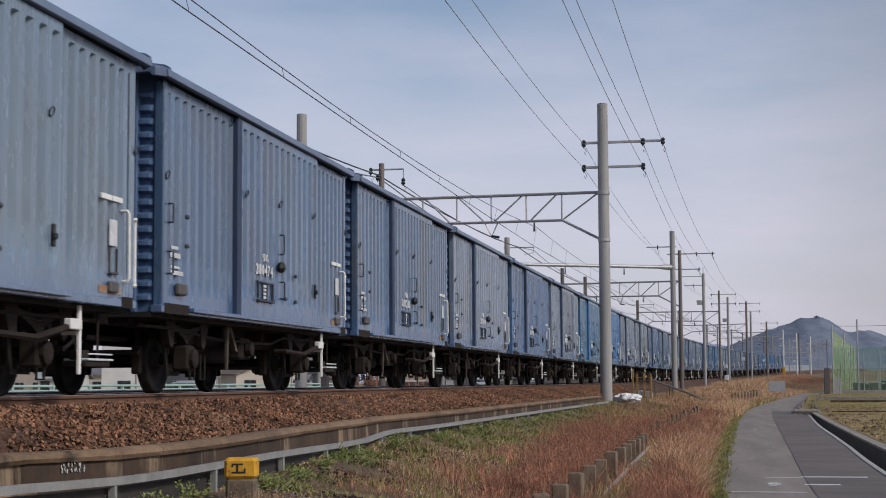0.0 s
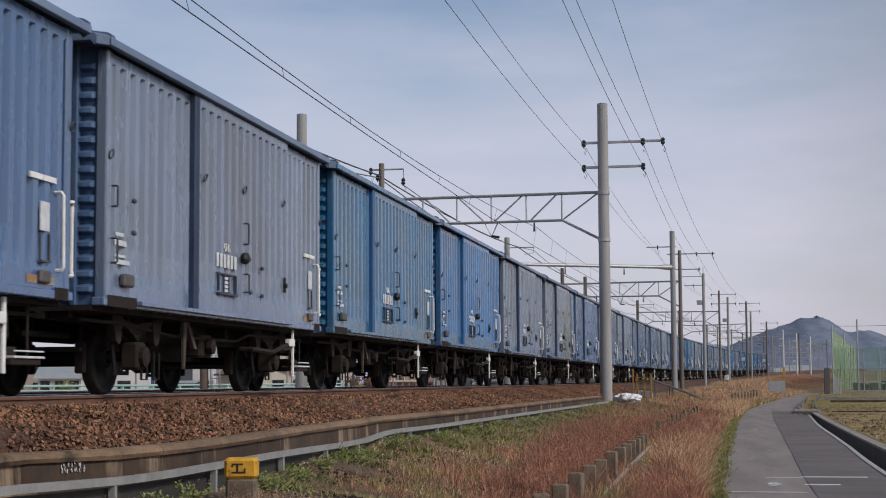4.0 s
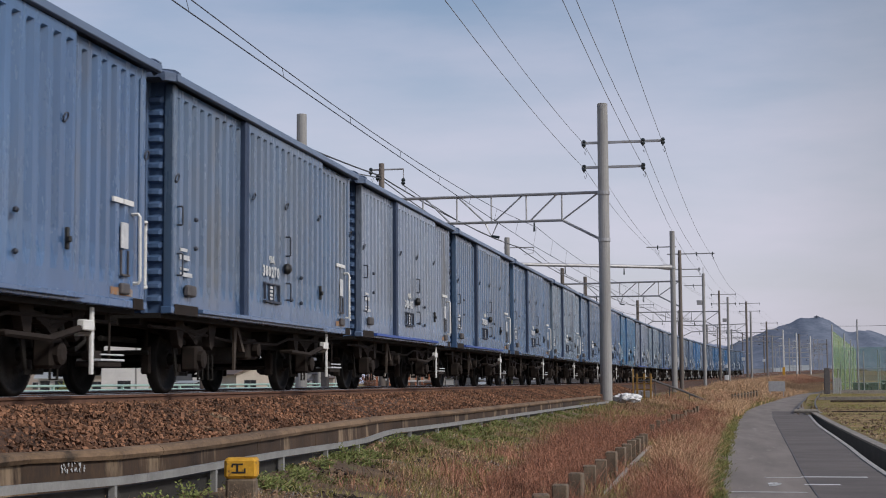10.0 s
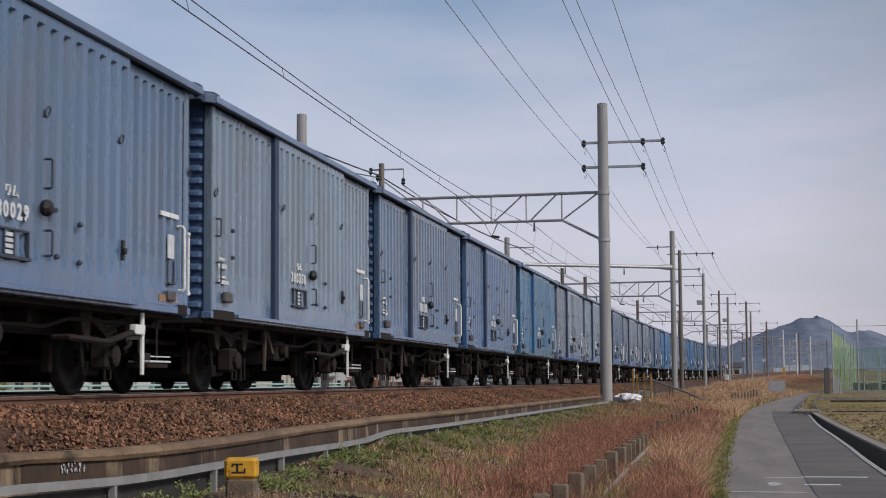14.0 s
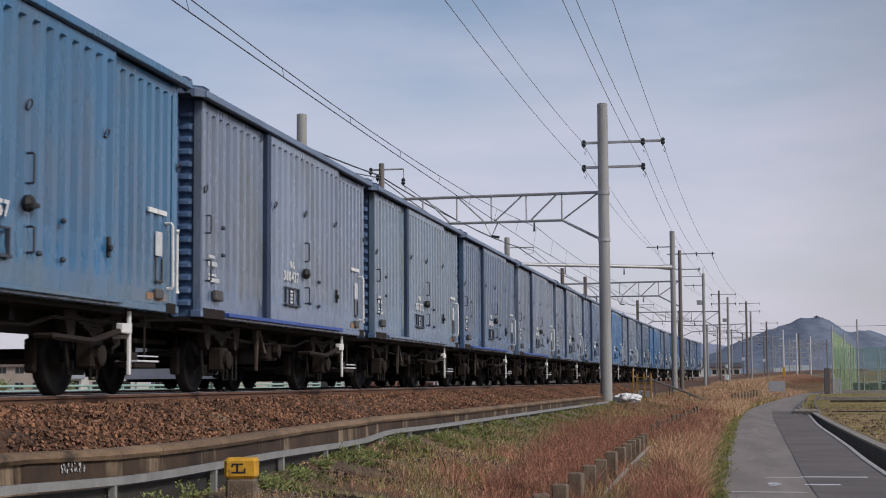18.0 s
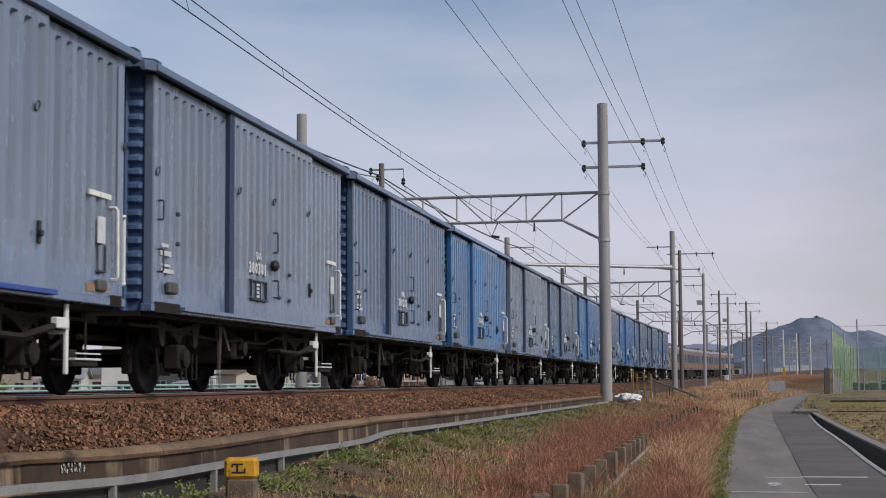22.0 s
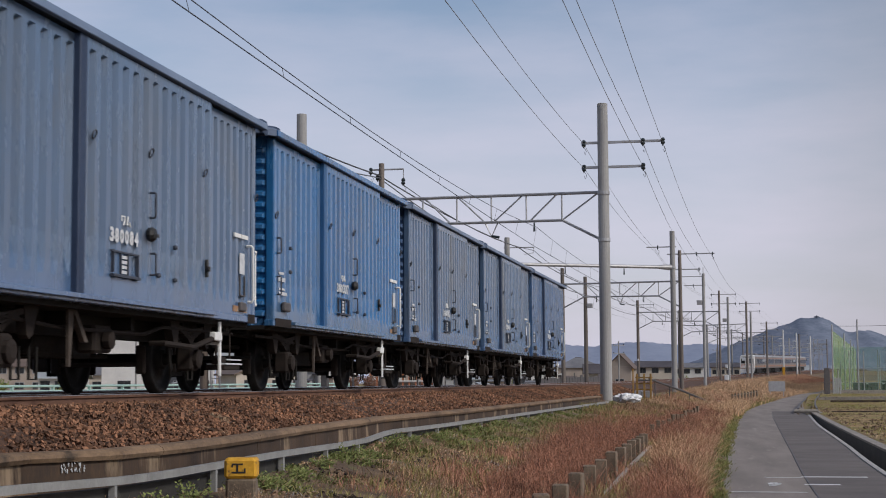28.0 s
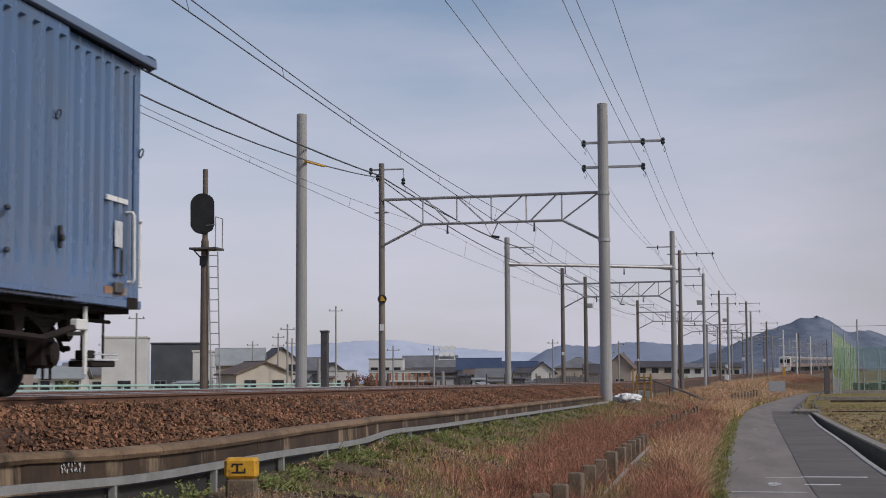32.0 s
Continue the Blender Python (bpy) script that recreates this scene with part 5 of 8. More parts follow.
def pylon(x, y, base, top, w):
    """A slim lattice mast with crossarms."""
    t = thing("lattice_mast", "slim grey steel lattice mast far down the line", "lattice mast", "lattice masts", at=pose(x, y, base))
    h, q = top - base, w / 2
    for sx, sy in ((-1, -1), (1, -1), (1, 1), (-1, 1)):
        part("leg", Mesh().tube([(sx * q, sy * q, -1), (sx * q * 0.6, sy * q * 0.6, h)], 0.06, 4), M_GALV, t)
    n = int(h / 1.1)
    for i in range(n):
        a, b = q * (1 - 0.4 * i / n), q * (1 - 0.4 * (i + 1) / n)
        f = 1 if i % 2 else -1
        part("brace", Mesh().tube([(-f * a, -a, h * i / n), (f * b, -b, h * (i + 1) / n)], 0.045, 4), M_GALV, t)
    for z in (h - 0.3, h - 1.6, h - 2.9):
        part("crossarm", Mesh().box((-1.9, -0.06, z - 0.06), (1.9, 0.06, z + 0.06)), M_GALV, t)
        for sx in (-1.7, 1.7):
            part("insulator", Mesh().tube([(sx, 0, z - 0.05), (sx, 0, z - 0.5)], 0.06, 6), M_INSUL, t)


for mast in ((29.1, 419, -1.5, 9.2, 1.7), (39.8, 428, -1.5, 11.2, 1.7), (41.4, 431, -1.5, 9.9, 0.9), (47, 520, -1.5, 9.8, 1.2)):
    pylon(*mast)
yard = thing("substation_frame", "pale steel frame of a small substation far down the line", "steel frame", at=pose(38.9, 478.5, -1.5))
for x in (-3.6, -1.2, 1.2, 3.6):
    part("post", Mesh().box((x - 0.09, -0.09, -0.5), (x + 0.09, 0.09, 11.4)), M_GALV, yard)
for z in (8.4, 9.9, 11.3):
    part("beam", Mesh().box((-3.7, -0.1, z - 0.12), (3.7, 0.1, z + 0.12)), M_GALV, yard)

dark_post = thing("dark_post", "stout dark post beside the far track", "post", at=upose(65, -9.6, -1.5))
part("shaft", Mesh().box((-0.15, -0.15, -0.3), (0.15, 0.15, 3.8), 0.03), M_STEEL_DK, dark_post)
part("cap", Mesh().box((-0.18, -0.18, 3.78), (0.18, 0.18, 3.86), 0.01), M_STEEL_DK, dark_post)

# ---- signal ----
def build_signal():
    t = thing("railway_signal", "colour light signal on a rusty post, seen from behind, with ladder", "railway signal", at=upose(43.0, -7.11, -0.6))
    M_RUSTY = surface("rusty post", (0.11, 0.085, 0.07), (0.19, 0.15, 0.12), 0.85, 0.1, 3, 40, 0.3)
    part("post", Mesh().lathe([(0.125, 0), (0.12, 2.5), (0.11, 4.8), (0.08, 4.9), (0.075, 6.9), (0.01, 6.91)], (0, 0, 0), (0, 0, 1), 14), M_RUSTY, t)
    # long oval backboard
    hull = [(-0.05 + 0.36 * math.cos(a), 5.60 + (0.27 if math.sin(a) > 0 else -0.27) + 0.32 * math.sin(a)) for a in [2 * math.pi * k / 28 for k in range(28)]]
    board = part("backboard", Mesh().prism(hull, "y", -0.12, -0.08), M_BLACK, t, "black oval signal backboard")
    part("lamp_case", Mesh().box((-0.16, -0.08, 5.12), (0.16, 0.10, 6.05), 0.04), M_BLACK, board)
    for z in (5.25, 5.58, 5.92):
        part("hood", Mesh().lathe([(0.10, 0.0), (0.12, 0.30), (0.11, 0.30), (0.09, 0.02)], (0, 0.08, z), (0, 1, 0), 12), M_BLACK, board)
    pl = part("platform", Mesh().box((-0.36, -0.35, 4.55), (0.46, 0.35, 4.61), 0.01), M_STEEL_DK, t)
    part("railing", Mesh().tube([(0.42, -0.3, 4.6), (0.42, -0.3, 5.48), (0.42, 0.3, 5.48), (0.42, 0.3, 4.6)], 0.018, 5), M_GALV, pl)
    part("railing", Mesh().tube([(0.42, -0.3, 5.25), (0.1, -0.2, 5.25)], 0.014, 5), M_GALV, pl)
    part("bracket", Mesh().tube([(-0.33, 0, 4.55), (0, 0, 4.2)], 0.02, 5), M_STEEL_DK, pl)
    lad = part("ladder", Mesh().tube([(0.26, -0.1, 0.3), (0.14, -0.1, 4.6)], 0.02, 5).tube([(0.52, -0.1, 0.3), (0.42, -0.1, 4.6)], 0.02, 5), M_GALV, t)
    for i in range(13):
        part("rung", Mesh().tube([(0.255 - 0.0089 * i, -0.1, 0.55 + 0.32 * i), (0.515 - 0.0074 * i, -0.1, 0.55 + 0.32 * i)], 0.013, 5), M_GALV, lad)
    part("plate", Mesh().box((-0.11, -0.15, 4.1), (0.11, -0.125, 4.38), 0.004), M_BLACK, t)


build_signal()


# ---- passenger train ----
M_STAINLESS = surface("brushed stainless", (0.155, 0.14, 0.135), (0.235, 0.215, 0.21), 0.45, 0.4, 1, 30, 0.05)
M_GLASS = surface("dark window glass", (0.012, 0.014, 0.017), (0.03, 0.033, 0.038), 0.1, 0, 1, 8, 0)
M_CAB = surface("cab white", (0.58, 0.57, 0.56), (0.72, 0.71, 0.70), 0.4, 0, 2, 20, 0)
M_ORANGE = surface("orange stripe", (0.33, 0.13, 0.06), (0.42, 0.18, 0.08), 0.45, 0, 2, 20, 0)
PCARS = []


def build_car(cab):
    t = thing("passenger_car", "stainless steel commuter railcar with orange stripes" + (" and white cab end" if cab else ""), "railcar", "cars of the passenger train")
    prof = [(-1.42, 1.05), (-1.45, 1.5), (-1.45, 2.2), (-1.40, 3.35), (-1.25, 3.6), (-0.7, 3.72), (0.7, 3.72), (1.25, 3.6), (1.40, 3.35), (1.45, 2.2), (1.45, 1.5), (1.42, 1.05)]
    body = part("body", Mesh().prism(prof, "y", -9.6 if cab else -9.85, 9.85), M_STAINLESS, t)
    for sx in (1, -1):
        for y0 in (-5.9, -0.65, 4.6):
            part("door", Mesh().box((min(sx * 1.44, sx * 1.462), y0, 1.12), (max(sx * 1.44, sx * 1.462), y0 + 1.3, 3.02), 0.008), M_STAINLESS, body)
            for k in (0.12, 0.74):
                part("door_glass", Mesh().box((min(sx * 1.45, sx * 1.468), y0 + k, 1.9), (max(sx * 1.45, sx * 1.468), y0 + k + 0.42, 2.8), 0.006), M_GLASS, body)
        for y0 in (-9.0, -4.3, -2.4, 0.95, 2.85, 6.2, 8.0):
            if cab and y0 < -8:
                continue
            part("window", Mesh().box((min(sx * 1.44, sx * 1.466), y0, 1.98), (max(sx * 1.44, sx * 1.466), y0 + 1.55, 2.88), 0.01), M_GLASS, body)
        part("stripe", Mesh().box((min(sx * 1.44, sx * 1.457), -9.5, 1.36), (max(sx * 1.44, sx * 1.457), 9.8, 1.60)), M_ORANGE, body, "orange band")
        part("stripe", Mesh().box((min(sx * 1.42, sx * 1.432), -9.5, 3.06), (max(sx * 1.42, sx * 1.432), 9.8, 3.14)), M_ORANGE, body, "orange band")
        part("skirt_box", Mesh().box((min(sx * 0.8, sx * 1.3), -4.9, 0.22), (max(sx * 0.8, sx * 1.3), 4.9, 1.03), 0.03), M_UNDER, t)
        # full-length dark sheet added to block the light under the car
        part("bogie_cover", Mesh().box((min(sx * 0.7, sx * 0.94), -9.6, 0.16), (max(sx * 0.7, sx * 0.94), 9.6, 1.03), 0.03), M_UNDER, t)
    part("roof", Mesh().prism([(-1.40, 3.36), (-1.27, 3.62), (-0.7, 3.745), (0.7, 3.745), (1.27, 3.62), (1.40, 3.36)], "y", -9.55, 9.8), M_GALV, t, "pale grey roof")
    part("air_conditioner", Mesh().box((-0.9, -2.0, 3.70), (0.9, 2.0, 4.02), 0.08), M_STAINLESS, t)
    for y in (-6.9, 6.9):
        bogie = part("bogie", Mesh().box((-1.15, y - 1.45, 0.35), (-0.95, y + 1.45, 0.75), 0.03).box((0.95, y - 1.45, 0.35), (1.15, y + 1.45, 0.75), 0.03).box((-1.1, y - 0.3, 0.5), (1.1, y + 0.3, 0.9)), M_UNDER, t)
        for dy in (-1.05, 1.05):
            part("wheelset", Mesh().lathe([(0.43, -0.62), (0.43, -0.5), (0.08, -0.48), (0.08, 0.48), (0.43, 0.5), (0.43, 0.62)], (0, y + dy, 0.43), (1, 0, 0), 20), M_WHEEL, bogie)
    if cab:
        face = part("cab_end", Mesh().loft([[(x * 1.0, -9.6, z) for x, z in prof], [(x * 0.985, -9.85, 1.05 + (z - 1.05) * 0.99) for x, z in prof], [(x * 0.93, -10.0, 1.08 + (z - 1.05) * 0.965) for x, z in prof]]), M_CAB, t, "white cab end")
        part("windscreen", Mesh().box((-1.18, -10.02, 2.05), (-0.42, -9.97, 3.02), 0.02), M_GLASS, face)
        part("windscreen", Mesh().box((0.42, -10.02, 2.05), (1.18, -9.97, 3.02), 0.02), M_GLASS, face)
        part("gangway_door", Mesh().box((-0.36, -10.03, 1.15), (0.36, -9.97, 3.06), 0.02), M_CAB, face)
        part("door_glass", Mesh().box((-0.26, -10.04, 2.1), (0.26, -9.99, 2.95), 0.02), M_GLASS, face)
        part("stripe", Mesh().box((-1.28, -10.02, 1.86), (1.28, -9.985, 1.97)), M_ORANGE, face, "orange band")
        part("sign_box", Mesh().box((-0.9, -10.0, 3.16), (0.9, -9.93, 3.40), 0.02), M_GLASS, face)
        for sx in (-1, 1):
            part("tail_lamp", Mesh().lathe([(0.09, 0), (0.09, 0.03), (0.02, 0.05)], (sx * 1.0, -10.0, 1.55), (0, -1, 0), 12), M_TAIL, face, "red tail lamp")
        part("apron", Mesh().prism([(-1.15, 0.22), (1.15, 0.22), (1.38, 0.62), (1.40, 1.04), (-1.40, 1.04), (-1.38, 0.62)], "y", -9.96, -9.76), M_CAB, t, "white apron under the cab")
        part("stripe", Mesh().box((-1.36, -10.02, 1.10), (1.36, -9.955, 1.20)), M_ORANGE, face, "orange band")
        for sx in (-1, 1):
            part("stripe", Mesh().box((min(sx * 0.40, sx * 1.28), -10.025, 1.68), (max(sx * 0.40, sx * 1.28), -9.985, 1.76)), M_ORANGE, face, "orange band")
        part("coupler", Mesh().box((-0.2, -10.35, 0.75), (0.2, -9.9, 1.05), 0.04), M_UNDER, t)
    return t


M_TAIL = glow("tail lamp red", (0.8, 0.05, 0.03), 0.3)
rear_car = build_car(True)
PCARS.append((10.0, rear_car))
mid_car = build_car(False)
PCARS.append((30.0, mid_car))
for i in range(4):
    PCARS.append((50.0 + 20 * i, copy_thing(mid_car, Matrix())))
for off, car in PCARS[1:]:
    tagged(car, label="stainless steel commuter railcar with orange stripes")


# ---- distance ----
def ridge(name, pts, depth, material, label, seed):
    """A range of hills: crest heights (x, y, z), sloping down on both sides."""
    verts, faces = [], []
    step = 4.0
    n = int((pts[-1][0] - pts[0][0]) / step)
    xs = [pts[0][0] + step * i for i in range(n + 1)]
    zs = [lerp(x, [(p[0], p[2]) for p in pts]) for x in xs]
    fine = []
    for i, x in enumerate(xs):
        w = [(zs[min(n, max(0, i + k))], math.exp(-(k / 2.6) ** 2)) for k in range(-7, 8)]
        fine.append((x, lerp(x, [(p[0], p[1]) for p in pts]), sum(z * q for z, q in w) / sum(q for z, q in w)))
    rows = [-1 + k / 26 for k in range(27)] + [0.25, 0.5, 1.0]
    for x, y, z in fine:
        for f in rows:
            h = max(-0.1, 1.04 * (1 - abs(f) ** 1.15) - 0.04)
            yy = y + f * depth
            n = 0.05 * noise.noise((x * 0.010, yy * 0.010, seed)) * min(1, abs(f) * 4) + 0.003 * noise.noise((x * 0.03, yy * 0.03, seed))
            lump = (2.2 * noise.noise((x * 0.07, yy * 0.07, seed)) + 1.5 * noise.noise((x * 0.22, yy * 0.22, seed))) * max(0.0, 1 - abs(f) * 9) if h > 0.1 else 0
            verts.append((x, yy, z * (h + (n if h > 0.05 else 0)) + lump - (3 if h < 0 else 0)))
    c = len(rows)
    for i in range(len(fine) - 1):
        for j in range(c - 1):
            faces.append((i * c + j, (i + 1) * c + j, (i + 1) * c + j + 1, i * c + j + 1))
    ob = new(name, quick(name, verts, faces, material, True))
    return tagged(ob, label, "hills", kind="structure")


# the haze of distance is mixed into the hill colours, more for farther ranges
M_HILL = surface("hazed wooded hill", (0.105, 0.13, 0.175), (0.195, 0.22, 0.28), 1.0, 0, 0.03, 0.14, 0.0, spec=0)
M_HILL_MID = surface("hazed dusky hills", (0.19, 0.222, 0.30), (0.25, 0.283, 0.365), 1.0, 0, 0.006, 0.05, 0.0, spec=0)
M_HILL_FAR = surface("hazed far hills", (0.39, 0.435, 0.55), (0.48, 0.52, 0.62), 1.0, 0, 0.004, 0.03, 0.0, spec=0)
ridge("backdrop_hill", [(-20, 3035, 8), (83, 3050, 50), (121, 3055, 67.5), (174, 3060, 89), (219, 3063, 105), (246, 3066, 113), (256, 3067, 120), (268, 3068, 121), (279, 3069, 118), (288, 3070, 123), (300, 3071, 120), (315, 3073, 114), (328, 3075, 106), (338, 3077, 94), (359, 3080, 92), (381, 3085, 97), (399, 3090, 92), (425, 3094, 82), (492, 3106, 74), (640, 3120, 90), (900, 3150, 60)], 330, M_HILL, "dark wooded hill on the horizon, blue-grey with painted haze", 2.0)
ridge("backdrop_hill", [(-330, 3250, 15), (-250, 3258, 66), (-215, 3262, 78), (-150, 3268, 72), (-95, 3270, 80), (-35, 3274, 82), (25, 3280, 74), (80, 3285, 78), (150, 3290, 70)], 260, M_HILL_MID, "dusky wooded hills on the horizon, blue-grey with painted haze", 7.0)
ridge("backdrop_hill", [(-2600, 3300, 90), (-1700, 3400, 60), (-1137, 3983, 58), (-981, 4002, 97), (-799, 4027, 110), (-696, 4042, 112), (-593, 4058, 95), (-412, 4085, 79), (-308, 4100, 75), (-100, 4120, 70), (300, 4160, 60)], 300, M_HILL_FAR, "hills far away, pale blue with painted haze", 4.0)
# small tower on the summit
tw = part("hilltop_tower", Mesh().box((287.5, 3062, 115), (289.5, 3065, 124)).box((284, 3062, 112), (292, 3067, 122.5)), M_HILL)
tagged(tw, "tiny tower on the wooded summit", "tower", kind="structure")

# ---- plants ----
def blades(name, spots, h_lo, h_hi, width, lean, material, label, seed, kind="stuff"):
    """Many thin bent blades, each rooted at a spot (x, y, z)."""
    rng = np.random.default_rng(seed)
    P = np.array(spots)
    n = len(P)
    h = rng.uniform(h_lo, h_hi, n)[:, None]
    a = rng.uniform(0, 2 * math.pi, n)
    face = np.stack([np.cos(a), np.sin(a), np.zeros(n)], 1)
    b = rng.uniform(0, 2 * math.pi, n)
    tilt = np.stack([np.cos(b), np.sin(b), np.zeros(n)], 1) * (rng.uniform(0.1, 1.0, n) * lean)[:, None]
    up = np.array([[0, 0, 1.0]])
    w = (width * rng.uniform(0.6, 1.4, n))[:, None]
    v0, v1 = P - face * w, P + face * w
    mid = P + up * h * 0.55 + tilt * h * 0.4
    v2, v3 = mid + face * w * 0.7, mid - face * w * 0.7
    tip = P + up * h * (1 - 0.25 * lean) + tilt * h
    V = np.stack([v0, v1, v2, v3, tip], 1).reshape(-1, 3)
    base = (np.arange(n) * 5).tolist()
    F = []
    for k in base:
        F.append((k, k + 1, k + 2, k + 3))
        F.append((k + 3, k + 2, k + 4))
    ob = new(name, quick(name, V.tolist(), F, material))
    return tagged(ob, label, "plants", kind=kind)


def spot(s, u, sink=0.02):
    p = tp(s, u, 0)
    z = ground_z(s, u)
    if 2.9 < u < 7.4 and -12 < s < 130:
        z += 0.09 * noise.noise((p.x * 0.9, p.y * 0.9, 0)) + 0.05 * noise.noise((p.x * 3, p.y * 3, 5))
    return (p.x, p.y, z - sink)


def clump_noise(s, u, f, k):
    p = tp(s, u, 0)
    return noise.noise((p.x * f, p.y * f, k))


def gather(n, s_lo, s_hi, power, u_lo, u_hi, test, seed):
    """Spots in a stretch of verge, denser towards its near end, kept where test(s, u) says so."""
    rnd = random.Random(seed)
    out = []
    tries = 0
    while len(out) < n and tries < n * 8:
        tries += 1
        s = s_lo + (s_hi - s_lo) * rnd.random() ** power
        lo = u_lo(s) if callable(u_lo) else u_lo
        hi = u_hi(s) if callable(u_hi) else u_hi
        u = rnd.uniform(lo, hi)
        if test(s, u, rnd):
            out.append(spot(s, u))
    return out


def edge(s):
    return lerp(s, ROAD_L)


def tufts(name, centres, per, spread, h_lo, h_hi, width, lean, material, label, seed, twigs=0):
    """Clumps of blades: each centre gets a handful of near heights that lean outwards. twigs: short side shoots on each."""
    rng = np.random.default_rng(seed)
    C = np.repeat(np.array(centres), per, 0)
    n = len(C)
    off = rng.normal(size=(n, 2)) * spread
    P = C.copy()
    P[:, :2] += off
    tall = np.repeat(rng.uniform(0.55, 1.0, len(centres)), per)
    h = (h_lo + (h_hi - h_lo) * rng.uniform(0.2, 1.0, n) * tall)[:, None]
    a = rng.uniform(0, 2 * math.pi, n)
    face = np.stack([np.cos(a), np.sin(a), np.zeros(n)], 1)
    out = np.concatenate([off / max(spread, 1e-4) * 0.35 + rng.normal(size=(n, 2)) * 0.45, np.zeros((n, 1))], 1) * lean
    w = (width * rng.uniform(0.5, 1.5, n))[:, None]
    up = np.array([[0, 0, 1.0]])
    mid = P + up * h * 0.58 + out * h * 0.35
    tip = P + up * h + out * h
    V = np.stack([P - face * w, P + face * w, mid + face * w * 0.75, mid - face * w * 0.75, tip], 1).reshape(-1, 3)
    F = []
    for k in range(0, n * 5, 5):
        F.append((k, k + 1, k + 2, k + 3))
        F.append((k + 3, k + 2, k + 4))
    V = V.tolist()
    for j in range(twigs):
        f = rng.uniform(0.35, 1.0, n)[:, None]
        q = np.where(f < 0.58, P + (mid - P) * (f / 0.58), mid + (tip - mid) * ((f - 0.58) / 0.42))
        d = rng.normal(size=(n, 3)) * np.array([[1.0, 1.0, 0.5]]) + np.array([[0, 0, 0.7]])
        d /= np.linalg.norm(d, axis=1)[:, None]
        L = h * rng.uniform(0.06, 0.20, n)[:, None]
        e = np.stack([-d[:, 1], d[:, 0], np.zeros(n)], 1)
        e /= np.linalg.norm(e, axis=1)[:, None] + 1e-6
        m = len(V)
        V += np.stack([q - e * w * 0.8, q + e * w * 0.8, q + d * L], 1).reshape(-1, 3).tolist()
        F += [(m + 3 * k, m + 3 * k + 1, m + 3 * k + 2) for k in range(n)]
    return tagged(new(name, quick(name, V, F, material)), label, "plants", kind="stuff")


def build_plants():
    foot = lambda s: lerp(s, WALL_U) + 0.30
    every = lambda s, u, r: True
    near = lambda f, k, lo, hi: (lambda s, u, r: clump_noise(s, u, f, k) > r.uniform(lo, hi))
    brim = lambda s: edge(s) - 0.05
    # matted dead grass lying over the whole verge
    blades("thatch", gather(28000, 9, 62, 1.9, foot, brim, near(0.7, 91, -0.7, 0.3), 1), 0.02, 0.10, 0.009, 2.2, M_DRY, "matted dry grass lying on the verge", 11)
    blades("leaf_litter", gather(34000, 9, 62, 1.9, foot, brim, near(0.9, 92, -0.7, 0.3), 2), 0.015, 0.07, 0.013, 2.4, M_LITTER, "matted dead brown leaves and stems on the verge", 12)
    blades("olive_litter", gather(16000, 9, 50, 1.8, foot, lambda s: 6.2, near(0.8, 93, -0.3, 0.4), 94), 0.015, 0.06, 0.012, 2.0, M_OLIVE, "low yellow-green growth matted into the verge", 95)
    blades("grey_litter", gather(5000, 10, 45, 1.7, foot, lambda s: 5.6, near(0.7, 21, -0.1, 0.4), 22), 0.02, 0.10, 0.007, 2.6, M_ASHEN, "bleached grey dead stems on the verge", 28)
    blades("verge_mulch", gather(34000, 10.5, 32, 1.4, lambda s: foot(s) - 0.1, lambda s: 6.6, every, 96), 0.015, 0.06, 0.012, 2.4, M_LITTER, "trodden brown leaves and bits of stem", 97)
    blades("verge_straw", gather(13000, 10.5, 32, 1.4, lambda s: foot(s) - 0.1, lambda s: 6.6, near(0.9, 102, -0.6, 0.4), 98), 0.015, 0.07, 0.008, 2.4, M_DRY, "trodden bits of straw", 99)
    blades("verge_green", gather(18000, 10.5, 40, 1.4, lambda s: foot(s) - 0.05, lambda s: 6.0, near(1.3, 104, -0.1, 0.45), 105), 0.012, 0.055, 0.011, 1.9, M_GREEN, "tiny green leaves creeping over the verge", 106)
    # green growth: a band before the wall, patches further down, a fringe by the lane
    tufts("green_band", gather(3000, 14, 62, 1.25, lambda s: foot(s) + 0.05, lambda s: foot(s) + (0.8 if s < 24 else 1.25), lambda s, u, r: clump_noise(s, u, 0.9, 9) + clump_noise(s, u, 2.5, 10) * 0.4 > r.uniform(0.0, 0.5) - (0.05 if s < 22 else 0.32), 3), 11, 0.06, 0.015, 0.10, 0.010, 1.6, M_GREEN, "low green weeds along the wall", 13)
    tufts("green_patches", gather(1500, 10.5, 55, 1.5, foot, lambda s: 5.4, near(0.9, 14, 0.0, 0.45), 33), 11, 0.07, 0.015, 0.07, 0.011, 1.8, M_GREEN, "patches of short green weeds", 33)
    tufts("olive_patches", gather(3300, 11, 78, 1.1, lambda s: foot(s) + 0.5, lambda s: 6.9, near(0.5, 17, -0.1, 0.35), 34), 8, 0.07, 0.03, 0.13, 0.006, 0.9, M_OLIVE, "tufts of yellow-green grass", 34)
    tufts("lane_edge_grass", gather(2200, 12, 130, 1.6, lambda s: edge(s) - 0.42, lambda s: edge(s) + 0.04, near(0.5, 2, -0.6, 0.3), 4), 9, 0.05, 0.03, 0.13, 0.006, 0.8, M_OLIVE, "yellow-green grass along the lane", 14)
    heap = lambda s: lerp(s, [(17, 7.35), (20, 7.28), (24, 6.92), (30, 6.28), (45, 6.1), (60, 6.3)])
